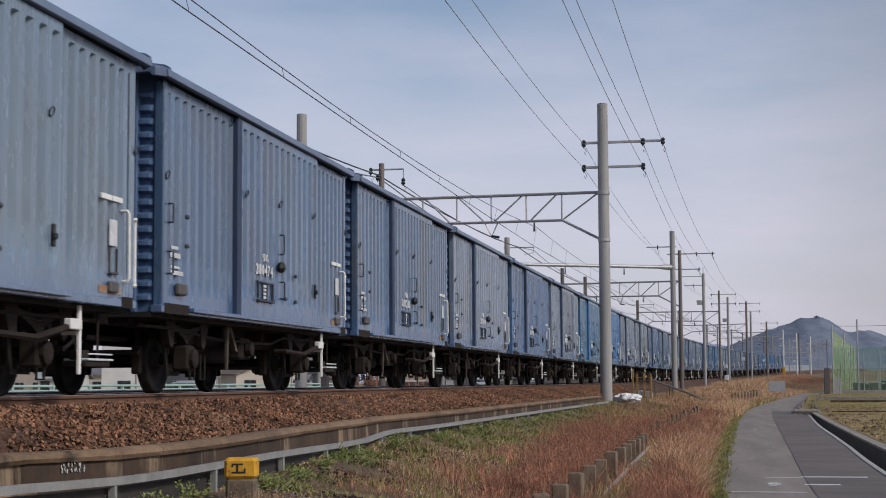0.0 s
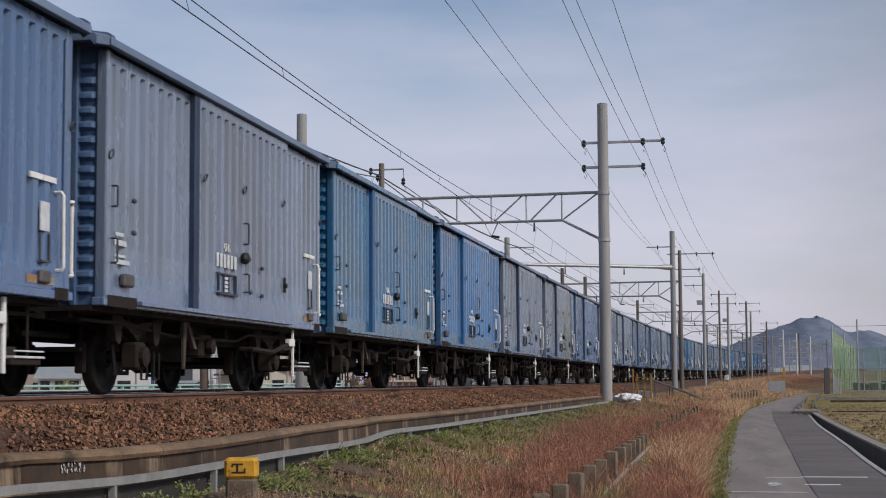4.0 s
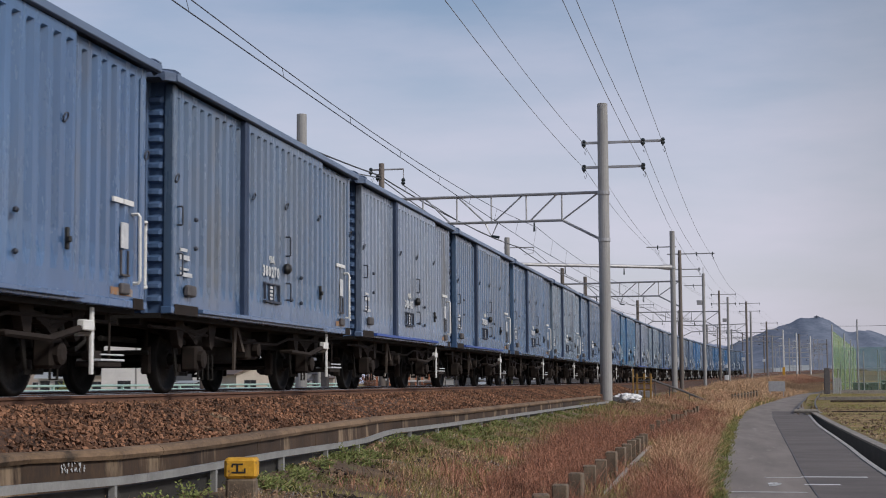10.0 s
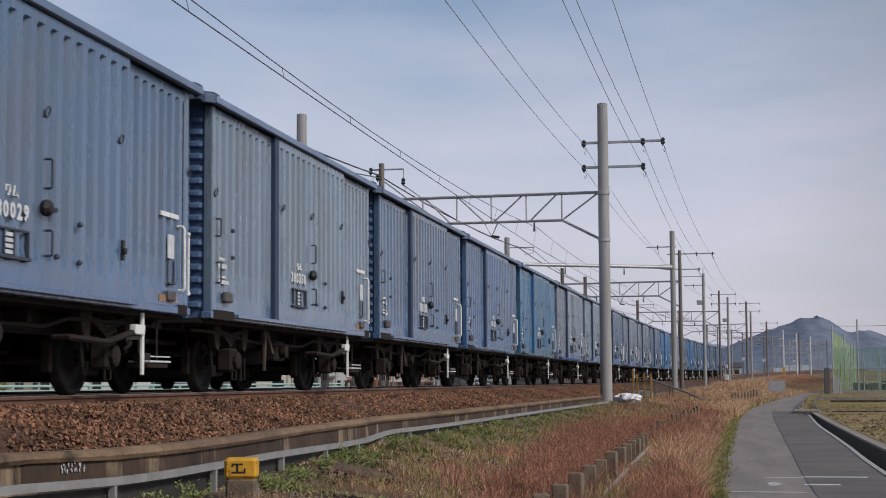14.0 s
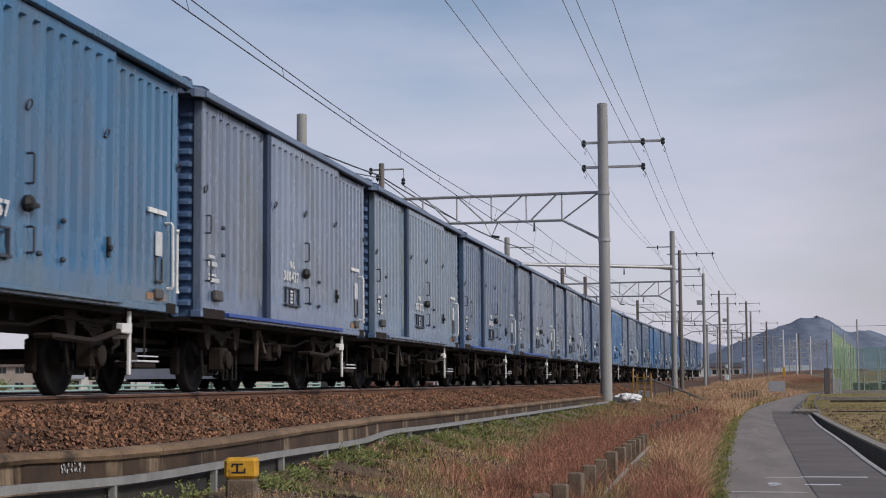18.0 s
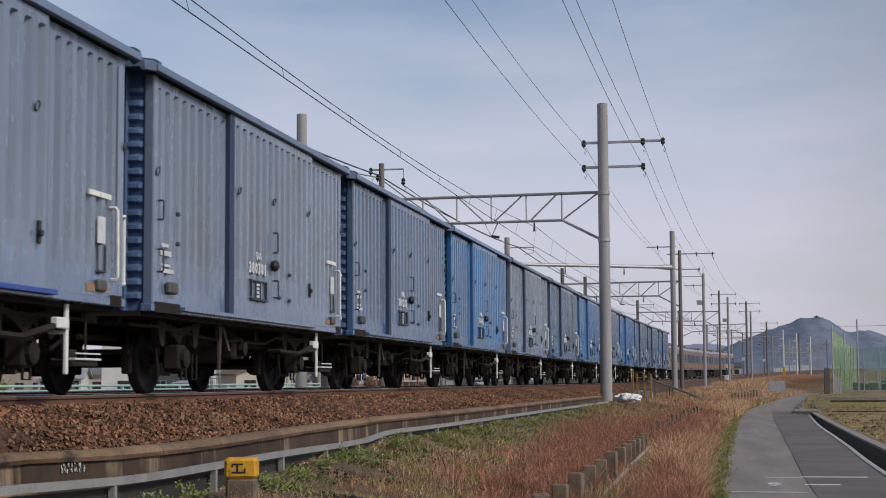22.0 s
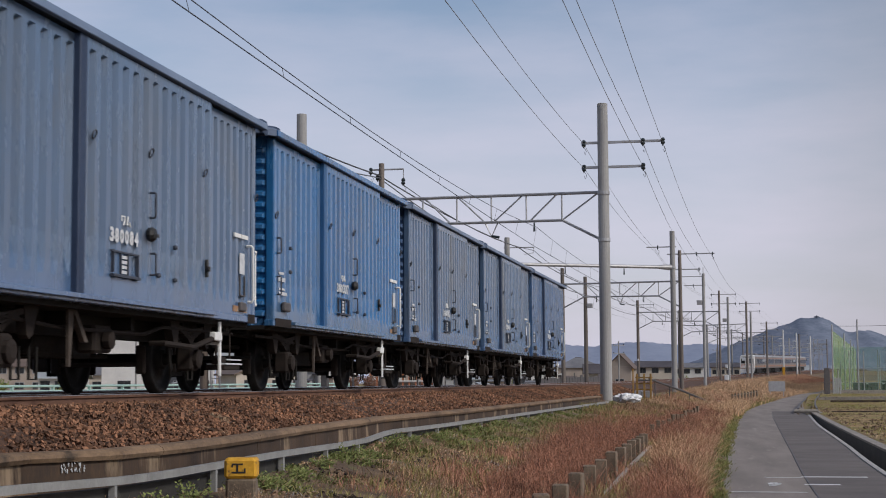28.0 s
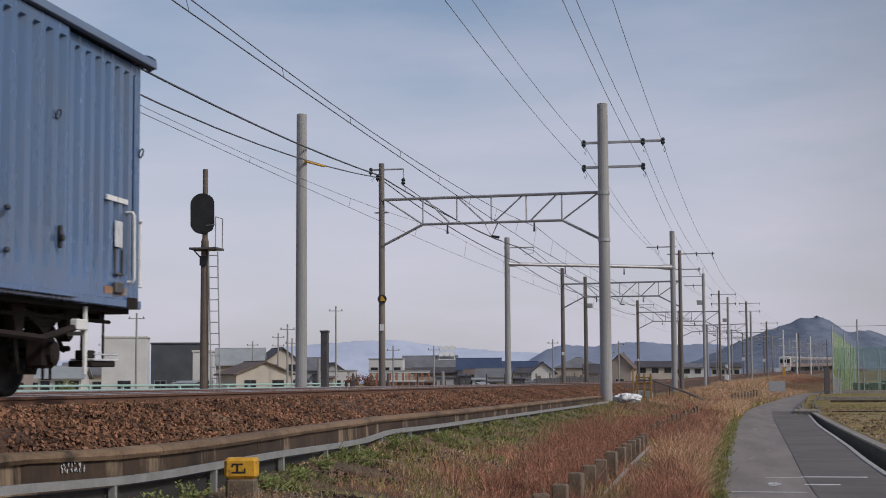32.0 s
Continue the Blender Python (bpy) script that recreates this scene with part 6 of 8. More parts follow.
    # tall red-brown stalks, thickest about the post row
    def reds(s, u, r):
        lo = lerp(s, [(12, 5.5), (20, 5.0), (34, 4.4), (42, 5.0), (60, 5.3), (75, 5.2), (110, 4.4)])
        k = min(1.0, (u - lo) / 0.8)
        back = -0.2 if u > edge(s) - 0.9 else 0.0
        if s < 35 and 5.85 < u < 6.7 or s < 62 and u > heap(s) + 0.05 and r.random() < (0.95 if s < 36 else 0.75):
            back = -1.0
        back -= lerp(s, [(36, 0.0), (50, 0.32), (66, 0.42)])
        return k > 0 and clump_noise(s, u, 0.55, 1) * 0.9 + k * 0.55 + back > r.uniform(-0.1, 0.7)
    tufts("red_brush", gather(6800, 12.5, 66, 1.35, 3.9, lambda s: edge(s) - 0.35, reds, 5), 11, 0.06, 0.08, 0.46, 0.0026, 0.42, M_RED, "dense red-brown dry stalks of dead weeds", 15, 4)
    # these dark stalks also stand for shaded gaps between the red ones
    tufts("dark_brush", gather(3200, 12.5, 66, 1.35, 3.9, lambda s: edge(s) - 0.4, reds, 55), 8, 0.06, 0.08, 0.40, 0.0045, 0.6, M_DARKRED, "dark red-brown dead weeds, dark for the shaded gaps too", 56)
    tufts("brown_brush", gather(2600, 11, 80, 1.4, lambda s: foot(s) + 0.6, lambda s: edge(s) - 0.3, near(0.9, 6, -0.1, 0.5), 6), 8, 0.07, 0.05, 0.24, 0.003, 0.7, M_LITTER, "dead brown weed stems", 16, 3)
    tufts("pale_stalks", gather(1100, 15, 60, 1.2, lambda s: foot(s) + 0.9, lambda s: edge(s) - 0.4, near(0.8, 41, -0.1, 0.5), 42), 6, 0.08, 0.06, 0.20, 0.003, 0.8, M_STRAW, "pale dry grass stalks among the weeds", 43)
    # straw between the posts and the lane
    def straw(s, u, r):
        return clump_noise(s, u, 0.6, 8) + (0.3 if u > edge(s) - 1.1 else -0.15) > r.uniform(0.0, 0.55)
    tufts("straw_grass", gather(560, 36, 95, 1.3, lambda s: edge(s) - 1.9, lambda s: edge(s) - 0.3, straw, 7), 10, 0.06, 0.12, 0.40, 0.0048, 0.8, M_STRAW, "pale tall straw grass leaning by the lane", 17)
    tufts("straw_mass", gather(430, 20.5, 38, 1.0, heap, lambda s: edge(s) - 0.42, near(1.2, 61, -0.5, 0.35), 62), 13, 0.09, 0.12, 0.44, 0.0050, 1.1, M_STRAW, "pale straw grass leaning in a heap by the post row", 63)
    tufts("heap_brush", gather(1000, 17, 46, 1.0, heap, lambda s: edge(s) - 0.4, near(0.8, 75, -0.2, 0.4), 76), 9, 0.07, 0.08, 0.36, 0.0034, 0.6, M_RED, "red-brown stalks among the straw by the lane", 77, 3)
    tufts("rust_stalks", gather(1300, 15, 60, 1.1, 4.0, lambda s: edge(s) - 0.4, near(0.7, 51, 0.0, 0.45), 52), 8, 0.07, 0.10, 0.40, 0.0032, 0.7, M_RUST, "pale rust-coloured dead stalks among the weeds", 53, 3)
    tufts("brush_green", gather(900, 14, 70, 1.1, 4.0, lambda s: edge(s) - 0.5, near(0.6, 57, 0.05, 0.45), 58), 10, 0.07, 0.05, 0.22, 0.006, 0.9, M_OLIVE, "yellow-green grass among the dead stalks", 59)
    tufts("lane_edge_green", gather(900, 15, 60, 1.4, lambda s: edge(s) - 0.36, lambda s: edge(s) + 0.02, near(0.8, 64, -0.5, 0.3), 65), 9, 0.05, 0.02, 0.12, 0.007, 0.9, M_GREEN, "short green grass along the lane", 66)
    tufts("low_red_brush", gather(1500, 13, 30, 1.2, 6.62, lambda s: heap(s) + 0.1, every, 69), 10, 0.06, 0.05, 0.24, 0.0030, 0.5, M_RED, "dense red-brown dead weeds beside the posts", 70, 4)
    tufts("low_dark_brush", gather(1000, 13, 32, 1.2, 6.35, lambda s: heap(s) + 0.2, every, 73), 8, 0.06, 0.03, 0.13, 0.0045, 0.6, M_DARKRED, "dark undergrowth beside the posts", 74)
    tufts("tan_stalks", gather(900, 14, 60, 1.3, 4.2, lambda s: edge(s) - 0.5, reds, 67), 7, 0.07, 0.10, 0.42, 0.0024, 0.5, M_LITTER, "tan dead stalks among the red ones", 68, 4)
    tufts("straw_clump", gather(420, 70, 97, 1.0, 6.8, lambda s: edge(s) - 0.15, every, 71), 12, 0.09, 0.2, 0.65, 0.009, 0.7, M_STRAW, "tall pale straw clump where the lane bends", 72)
    tufts("far_red_brush", gather(600, 64, 125, 1.0, lambda s: lerp(s, WALL_U) + 0.9, lambda s: edge(s) - 0.3, near(0.4, 1, -0.2, 0.4), 8), 8, 0.10, 0.15, 0.50, 0.008, 0.6, M_RED, "red-brown dry weeds further down the verge", 18)
    tufts("far_tan_brush", gather(1500, 68, 130, 1.0, lambda s: lerp(s, WALL_U) + 1.1, lambda s: edge(s) - 0.9, near(0.4, 26, -0.2, 0.4), 27), 8, 0.12, 0.12, 0.42, 0.009, 0.8, M_BANK, "tan dry grass further down the verge", 29)
    tufts("far_green", gather(2400, 46, 140, 1.0, lambda s: lerp(s, WALL_U) + 0.5, lambda s: edge(s) - 0.2, lambda s, u, r: clump_noise(s, u, 0.35, 15) + (0.5 if s > 72 and u > edge(s) - 1.6 else 0.0) > r.uniform(0.0, 0.5), 81), 8, 0.12, 0.08, 0.30, 0.010, 0.8, M_OLIVE, "olive green weeds further down the verge", 82)
    tufts("far_brown_weeds", gather(2200, 46, 130, 1.0, lambda s: lerp(s, WALL_U) + 0.8, lambda s: edge(s) - 0.5, near(0.4, 36, -0.2, 0.4), 37), 8, 0.10, 0.08, 0.34, 0.008, 0.9, M_LITTER, "brown dead weeds further down the verge", 38)
    tufts("far_brush", gather(8000, 100, 300, 1.0, lambda s: lerp(s, WALL_U) + 0.5, lambda s: edge(s) - 0.2, near(0.25, 1, -0.8, 0.4), 83), 6, 0.22, 0.08, 0.45, 0.014, 1.0, M_BANK, "red-brown dry grass on the distant bank", 84)
    tufts("bank_brush", gather(1900, 255, 345, 1.0, lambda s: 4.2, lambda s: lerp(s, [(255, 8.0), (345, 10.5)]), near(0.15, 5, -0.5, 0.3), 85), 8, 0.4, 0.15, 0.8, 0.022, 1.2, M_RUST, "red-brown brush on the distant bank", 86)
    tufts("bank_straw", gather(1500, 150, 340, 1.0, lambda s: 3.4, lambda s: lerp(s, [(150, 6.0), (340, 9.5)]), near(0.2, 25, -0.3, 0.4), 87), 8, 0.4, 0.2, 0.9, 0.018, 0.9, M_BANK, "tan dry grass on the distant bank", 88)
    # field
    tufts("field_weeds", gather(5200, 28, 190, 1.5, 11.4, 26, near(0.22, 7, -0.3, 0.3), 9), 9, 0.16, 0.02, 0.12, 0.014, 0.9, M_OLIVE, "green-brown weeds of the field", 19)
    blades("field_stubble", gather(14000, 26, 90, 1.0, 11.4, 20, near(0.3, 3, -0.3, 0.4), 10), 0.03, 0.12, 0.012, 1.6, M_DRY, "short dry stubble of the field", 20)


def build_clods():
    rnd = random.Random(31)
    spots, sizes = [], []
    for k in range(5000):
        s, u = 24 + 70 * rnd.random() ** 1.2, rnd.uniform(11.5, 21)
        if clump_noise(s, u, 0.35, 77) > rnd.uniform(-0.6, 0.3):
            p = spot(s, u, 0)
            spots.append(p)
            sizes.append(rnd.uniform(0.025, 0.085))
    scatter("soil_clods", [rock(i + 60) for i in range(12)], spots, sizes, M_CLOD, "brown clods of turned soil on the field", "soil")


def build_verge_clods():
    rnd = random.Random(41)
    spots, sizes = [], []
    for cs, cu, n, spread in ((17.2, 3.75, 120, 0.22), (20.6, 3.85, 150, 0.30), (21.6, 4.35, 110, 0.28), (25.5, 4.3, 130, 0.4), (14.3, 4.3, 80, 0.2), (30, 4.5, 120, 0.5)):
        for k in range(n):
            spots.append(spot(cs + rnd.gauss(0, spread * 1.8), cu + rnd.gauss(0, spread), -0.01))
            sizes.append(rnd.uniform(0.012, 0.04))
    scatter("verge_clods", [rock(i + 90) for i in range(12)], spots, sizes, M_WET_SOIL, "dark crumbled soil among the verge weeds", "soil")


M_RUST = surface("rusty dry brush", (0.24, 0.105, 0.07), (0.60, 0.31, 0.20), 0.9, 0, 0.3, 4, 0, island=0.4)
M_WET_SOIL = surface("dark soil", (0.018, 0.013, 0.010), (0.075, 0.052, 0.038), 0.95, 0, 2, 20, 0.5, island=0.4)
M_CLOD = surface("turned soil", (0.07, 0.045, 0.028), (0.24, 0.165, 0.105), 0.95, 0, 2, 20, 0.5, island=0.4)
M_DARKRED = surface("dark dead stalks", (0.09, 0.042, 0.03), (0.22, 0.11, 0.075), 0.9, 0, 0.8, 20, 0, island=0.4)
M_ASHEN = surface("bleached stems", (0.20, 0.18, 0.16), (0.38, 0.35, 0.32), 0.9, 0, 0.8, 20, 0, island=0.3)
M_LITTER = surface("dead brown stems", (0.15, 0.088, 0.055), (0.42, 0.27, 0.17), 0.9, 0, 0.8, 20, 0, island=0.4)
M_OLIVE = surface("yellow green grass", (0.17, 0.155, 0.045), (0.34, 0.30, 0.11), 0.85, 0, 0.8, 20, 0, island=0.35)
M_STRAW = surface("straw", (0.38, 0.23, 0.125), (0.70, 0.47, 0.28), 0.8, 0, 0.8, 20, 0, island=0.35)
M_BANK = surface("dry bank grass", (0.30, 0.185, 0.105), (0.68, 0.455, 0.28), 0.9, 0, 0.3, 4, 0, island=0.4)
build_plants()
build_clods()
build_verge_clods()


def leafy(s, u, width, height, seed, material, label):
    """A low weed: stems with many small leaves."""
    rnd = random.Random(seed)
    base = Vector(spot(s, u))
    t = thing("weed", label, "weed", "weeds by the wall", at=Matrix.Translation(base))
    stems, leaves = Mesh(), Mesh()
    for i in range(14):
        a = rnd.uniform(0, 2 * math.pi)
        r = rnd.uniform(0.2, 1.0) * width
        tip = Vector((math.cos(a) * r, math.sin(a) * r, height * rnd.uniform(0.45, 1.0)))
        stems.tube([(0, 0, -0.03), tip * 0.5 + Vector((0, 0, height * 0.12)), tip], [0.006, 0.004, 0.002], 4)
        for k in range(26):
            f = rnd.uniform(0.25, 1.05)
            p = tip * f + Vector((rnd.gauss(0, 0.03), rnd.gauss(0, 0.03), height * 0.15 * (1 - f) + rnd.gauss(0, 0.02)))
            d = Vector((rnd.uniform(-1, 1), rnd.uniform(-1, 1), rnd.uniform(-0.3, 0.8))).normalized()
            e = d.orthogonal().normalized()
            L, W = rnd.uniform(0.02, 0.042), rnd.uniform(0.007, 0.014)
            leaves.add([p, p + d * L * 0.5 + e * W, p + d * L, p + d * L * 0.5 - e * W], [(0, 1, 2), (0, 2, 3)])
    tagged(part("stalk_tuft", stems, M_LITTER, t), kind="stuff")
    tagged(part("foliage", leaves, material, t), kind="stuff")


for k, (s, u, w, h) in enumerate(((11.6, 3.45, 0.22, 0.26), (11.1, 3.5, 0.18, 0.2), (12.35, 3.42, 0.24, 0.30), (10.0, 3.75, 0.2, 0.16), (15.4, 3.5, 0.18, 0.15), (18.2, 3.35, 0.18, 0.2), (19.2, 3.3, 0.16, 0.2), (21.4, 3.2, 0.2, 0.24), (22.3, 3.25, 0.2, 0.2), (25.0, 3.2, 0.22, 0.18), (27.5, 3.3, 0.22, 0.2), (31, 3.4, 0.25, 0.2), (36, 3.5, 0.25, 0.2), (14.0, 3.6, 0.16, 0.18), (16.6, 3.45, 0.15, 0.14))):
    leafy(s, u, w, h, 50 + k, M_GREEN, "low green leafy weed at the foot of the wall")


# ---- small things on the verge ----
def build_marker():
    t = thing("boundary_marker", "square concrete marker post with chipped yellow painted head", "marker post", at=upose(12.95, 3.69, -1.09, 12))
    part("post", Mesh().box((-0.125, -0.125, -0.2), (0.125, 0.125, 0.42), 0.02), M_POSTS, t)
    head = part("head", Mesh().box((-0.135, -0.135, 0.42), (0.135, 0.135, 0.588), 0.022), M_YELLOW, t, "yellow painted head")
    m = Mesh()
    for x0, z0, x1, z1 in ((-0.070, 0.532, 0.022, 0.546), (-0.033, 0.478, -0.017, 0.534), (-0.072, 0.464, 0.044, 0.479), (0.030, 0.478, 0.044, 0.505), (-0.072, 0.515, -0.058, 0.534)):
        m.box((x0, -0.139, z0), (x1, -0.133, z1))
    part("emblem", m, M_BLACK, head, "dark cast emblem")


build_marker()


def build_fence():
    t = thing("post_fence", "row of old square concrete posts in the dry weeds", "fence")
    for i, s in enumerate((13.1, 14.7, 16.4, 18.1, 19.8, 21.5, 23.4, 25.3, 26.7, 27.9, 29.2, 30.3, 31.4)):
        u = 6.0 + 0.004 * i
        top = -0.92 + 0.012 * math.sin(i * 2.3)
        part("post", Mesh().box((-0.08, -0.08, -0.75), (0.08, 0.08, 0.0), 0.014), M_POSTS, t, at=upose(s, u, top, 8 * math.sin(i * 1.7)))
    part("rail", Mesh().tube([tp(14, 6.19, -1.37), tp(20, 6.17, -1.30), tp(26, 6.16, -1.23), tp(32, 6.14, -1.19)], 0.033, 8), M_CONC_OLD, t, "weathered concrete pipe along the posts")
    for i in range(12):
        s = 36.5 + 2.2 * i
        part("post", Mesh().box((-0.05, -0.05, -0.8), (0.05, 0.05, 0.0), 0.01), M_POSTS, t, at=upose(s, 5.95 + 0.03 * i, -0.87 + 0.04 * math.sin(i * 1.9), 5 * i))

    for i in range(9):
        s = 97 + 3.6 * i
        part("post", Mesh().box((-0.05, -0.05, -0.6), (0.05, 0.05, 0.0), 0.01), M_POSTS, t, at=upose(s, edge(s) - 1.3, -0.72 + 0.03 * math.sin(i * 2.1), 7 * i))
    part("rail", Mesh().tube([tp(s, edge(s) - 1.3, -0.85) for s in (97, 104, 112, 119, 126)], 0.025, 6), M_POSTS, t)


build_fence()


M_OCHRE = surface("faded yellow paint", (0.20, 0.11, 0.03), (0.34, 0.20, 0.05), 0.6, 0, 6, 50, 0.1)


def build_barrier():
    t = thing("yellow_barrier", "yellow painted steel barrier beside the track", "barrier", at=upose(73.0, 3.1, -0.62))
    for x in (0.0, 0.32, 0.62):
        part("post", Mesh().box((x - 0.045, -0.045, -0.2), (x + 0.045, 0.045, 1.08), 0.01), M_OCHRE, t)
    for z in (0.35, 0.62, 0.90):
        part("bar", Mesh().box((-0.1, 0.06, z - 0.03), (0.70, 0.09, z + 0.03), 0.005), M_OCHRE, t)
    part("bar", Mesh().box((0.05, -0.1, 0.74), (0.60, -0.06, 0.80)), M_STEEL_DK, t)
    part("post", Mesh().box((-0.22, -0.04, -0.2), (-0.16, 0.04, 1.3), 0.01), M_OCHRE, t)
    b = thing("trackside_box", "small grey trackside equipment box", "equipment box", "boxes by the track", at=upose(73.5, 3.5, -0.66))
    part("case", Mesh().box((-0.25, -0.2, 0), (0.25, 0.2, 0.32), 0.03), M_GALV, b)
    b = thing("trackside_box", "small grey trackside equipment box", "equipment box", "boxes by the track", at=upose(74.5, 3.05, -0.60))
    part("case", Mesh().box((-0.18, -0.2, 0), (0.18, 0.2, 0.28), 0.03), M_GALV, b)
    c = thing("hand_rail", "sloping dark steel handrail down the bank", "handrail")
    part("rail", Mesh().tube([tp(77.6, 3.35, 0.22), tp(83, 4.0, -0.17), tp(85.6, 4.6, -0.46), tp(89.7, 5.8, -1.10), tp(90.6, 6.4, -1.08)], 0.06, 8), M_STEEL_DK, c)
    part("rail", Mesh().tube([tp(89.9, 5.9, -1.14), tp(90.6, 7.0, -1.10), tp(91, 7.6, -1.08)], 0.045, 6), M_POSTS, c, "pale concrete rail at its foot")
    for s, u, z in ((79, 3.52, 0.12), (83, 4.0, -0.17), (86.5, 4.85, -0.6)):
        part("post", Mesh().tube([tp(s, u, z), tp(s, u, z - 0.9)], 0.03, 6), M_STEEL_DK, c)


build_barrier()
rb = thing("relay_box", "white trackside relay box on a short post", "equipment box", "boxes by the track", at=upose(168.0, 3.6, -0.6))
part("post", Mesh().box((-0.12, -0.1, -0.2), (0.12, 0.1, 0.5), 0.01), M_STEEL_DK, rb)
part("case", Mesh().box((-0.22, -0.2, 0.5), (0.22, 0.2, 1.05), 0.04), M_CHALK, rb, "white box")
part("cap", Mesh().box((-0.12, -0.15, 1.8), (0.12, 0.15, 2.15), 0.03), M_CHALK, rb)
part("stem", Mesh().tube([(0, 0, 1.2), (0, 0, 1.75)], 0.04, 6), M_STEEL_DK, rb)


def build_bags():
    rnd = random.Random(8)
    M_BAG = surface("white plastic", (0.6, 0.6, 0.6), (0.8, 0.8, 0.8), 0.45, 0, 6, 30, 0.3)
    for i, (s, u, r) in enumerate(((63.2, 3.15, 0.22), (63.0, 3.4, 0.25), (63.6, 3.6, 0.23), (64.2, 3.35, 0.25), (64.6, 3.6, 0.20), (62.6, 3.8, 0.19))):
        m = Mesh()
        bm = bmesh.new()
        bmesh.ops.create_icosphere(bm, subdivisions=3, radius=1)
        for v in bm.verts:
            n = 1 + 0.45 * noise.noise((v.co * 1.7 + Vector((i * 7, 0, 0)))) + 0.30 * noise.noise(v.co * 4.1 + Vector((0, i * 3, 0))) + 0.12 * noise.noise(v.co * 9)
            v.co = Vector((v.co.x * r * 1.25 * n, v.co.y * r * n, max(-0.75, v.co.z) * r * 0.80 * n))
        m.v = [tuple(v.co) for v in bm.verts]
        m.f = [tuple(q.index for q in f.verts) for f in bm.faces]
        bm.free()
        t = part("plastic_bag", m, M_BAG, at=upose(s, u, -0.62 + r * 0.2, rnd.uniform(0, 90)))
        tagged(t, "crumpled white plastic bag heaped on the grass", "bag", "heap of white bags")


build_bags()

board = thing("site_board", "pale grey board standing in the dry grass by the lane", "board", at=upose(146, 9.2, -1.25, 5))
part("panel", Mesh().box((-0.74, -0.02, 0.2), (0.74, 0.02, 1.12), 0.01), M_GALV, board)
for x in (-0.6, 0.6):
    part("leg", Mesh().box((x - 0.03, 0.02, -0.3), (x + 0.03, 0.07, 1.1)), M_GALV, board)

# crossing slab over the ditch and the field's kerb
slab = strip("ditch_slab", lambda s: lerp(s, ROAD_R) - 0.1, lambda s: 11.5, ROAD_Z + 0.10, M_CONC_OLD, [75.5, 77, 79, 80.5, 82, 83.5], "", 0.28)
tagged(slab, "concrete slab bridging the ditch", "slab", kind="structure")
rails = thing("ditch_rail", "low dark steel rails on both sides of the ditch", "railing")
for table in (((76.5, 10.40), (84, 10.6), (96, 10.95), (112, 11.45), (126, 11.72)), ((76.5, 11.28), (90, 11.6), (106, 12.0), (124, 12.5), (138, 12.85))):
    part("bar", Mesh().tube([tp(s, u, -1.26) for s, u in table], 0.05, 6), M_STEEL_DK, rails)
    for s, u in table:
        part("post", Mesh().tube([tp(s, u, -1.26), tp(s, u, -1.6)], 0.045, 6), M_POSTS, rails)
beam = part("ditch_beam", Mesh().tube([tp(75.3, 10.2, -1.33), tp(75.3, 11.3, -1.33)], 0.09, 8), M_CONC_OLD)
tagged(beam, "weathered concrete beam across the ditch", "beam")
for s, name in ((113.5, "field_step"), (77.5, "field_step")):
    st = strip(name, lambda s: 12.0 if s < 100 else 13.2, lambda s: 40.0, -1.30 if s > 100 else -1.36, M_WET_SOIL, [s, s + 0.5], "", 0.3)
    tagged(st, "low dark earth step across the field", "field step", kind="structure")
kerb2 = strip("field_kerb", lambda s: 12.6, lambda s: 60.0, -1.22, M_CONC_OLD, [130.5, 131.0], "", 0.4)
tagged(kerb2, "low concrete bank across the field", "kerb", kind="structure")


# ---- net and sports ground ----
def net_material(name, colour, cover):
    m = bpy.data.materials.new(name)
    m.use_nodes = True
    nt = m.node_tree
    b = nt.nodes["Principled BSDF"]
    nz = nt.nodes.new("ShaderNodeTexNoise")
    nz.inputs["Scale"].default_value = 0.6
    mr = nt.nodes.new("ShaderNodeMapRange")
    mr.inputs["To Min"].default_value, mr.inputs["To Max"].default_value = cover - 0.12, cover + 0.12
    nt.links.new(nz.outputs["Fac"], mr.inputs["Value"])
    nt.links.new(mr.outputs[0], b.inputs["Alpha"])
    b.inputs["Base Color"].default_value = (*colour, 1)
    b.inputs["Roughness"].default_value = 0.9
    return m


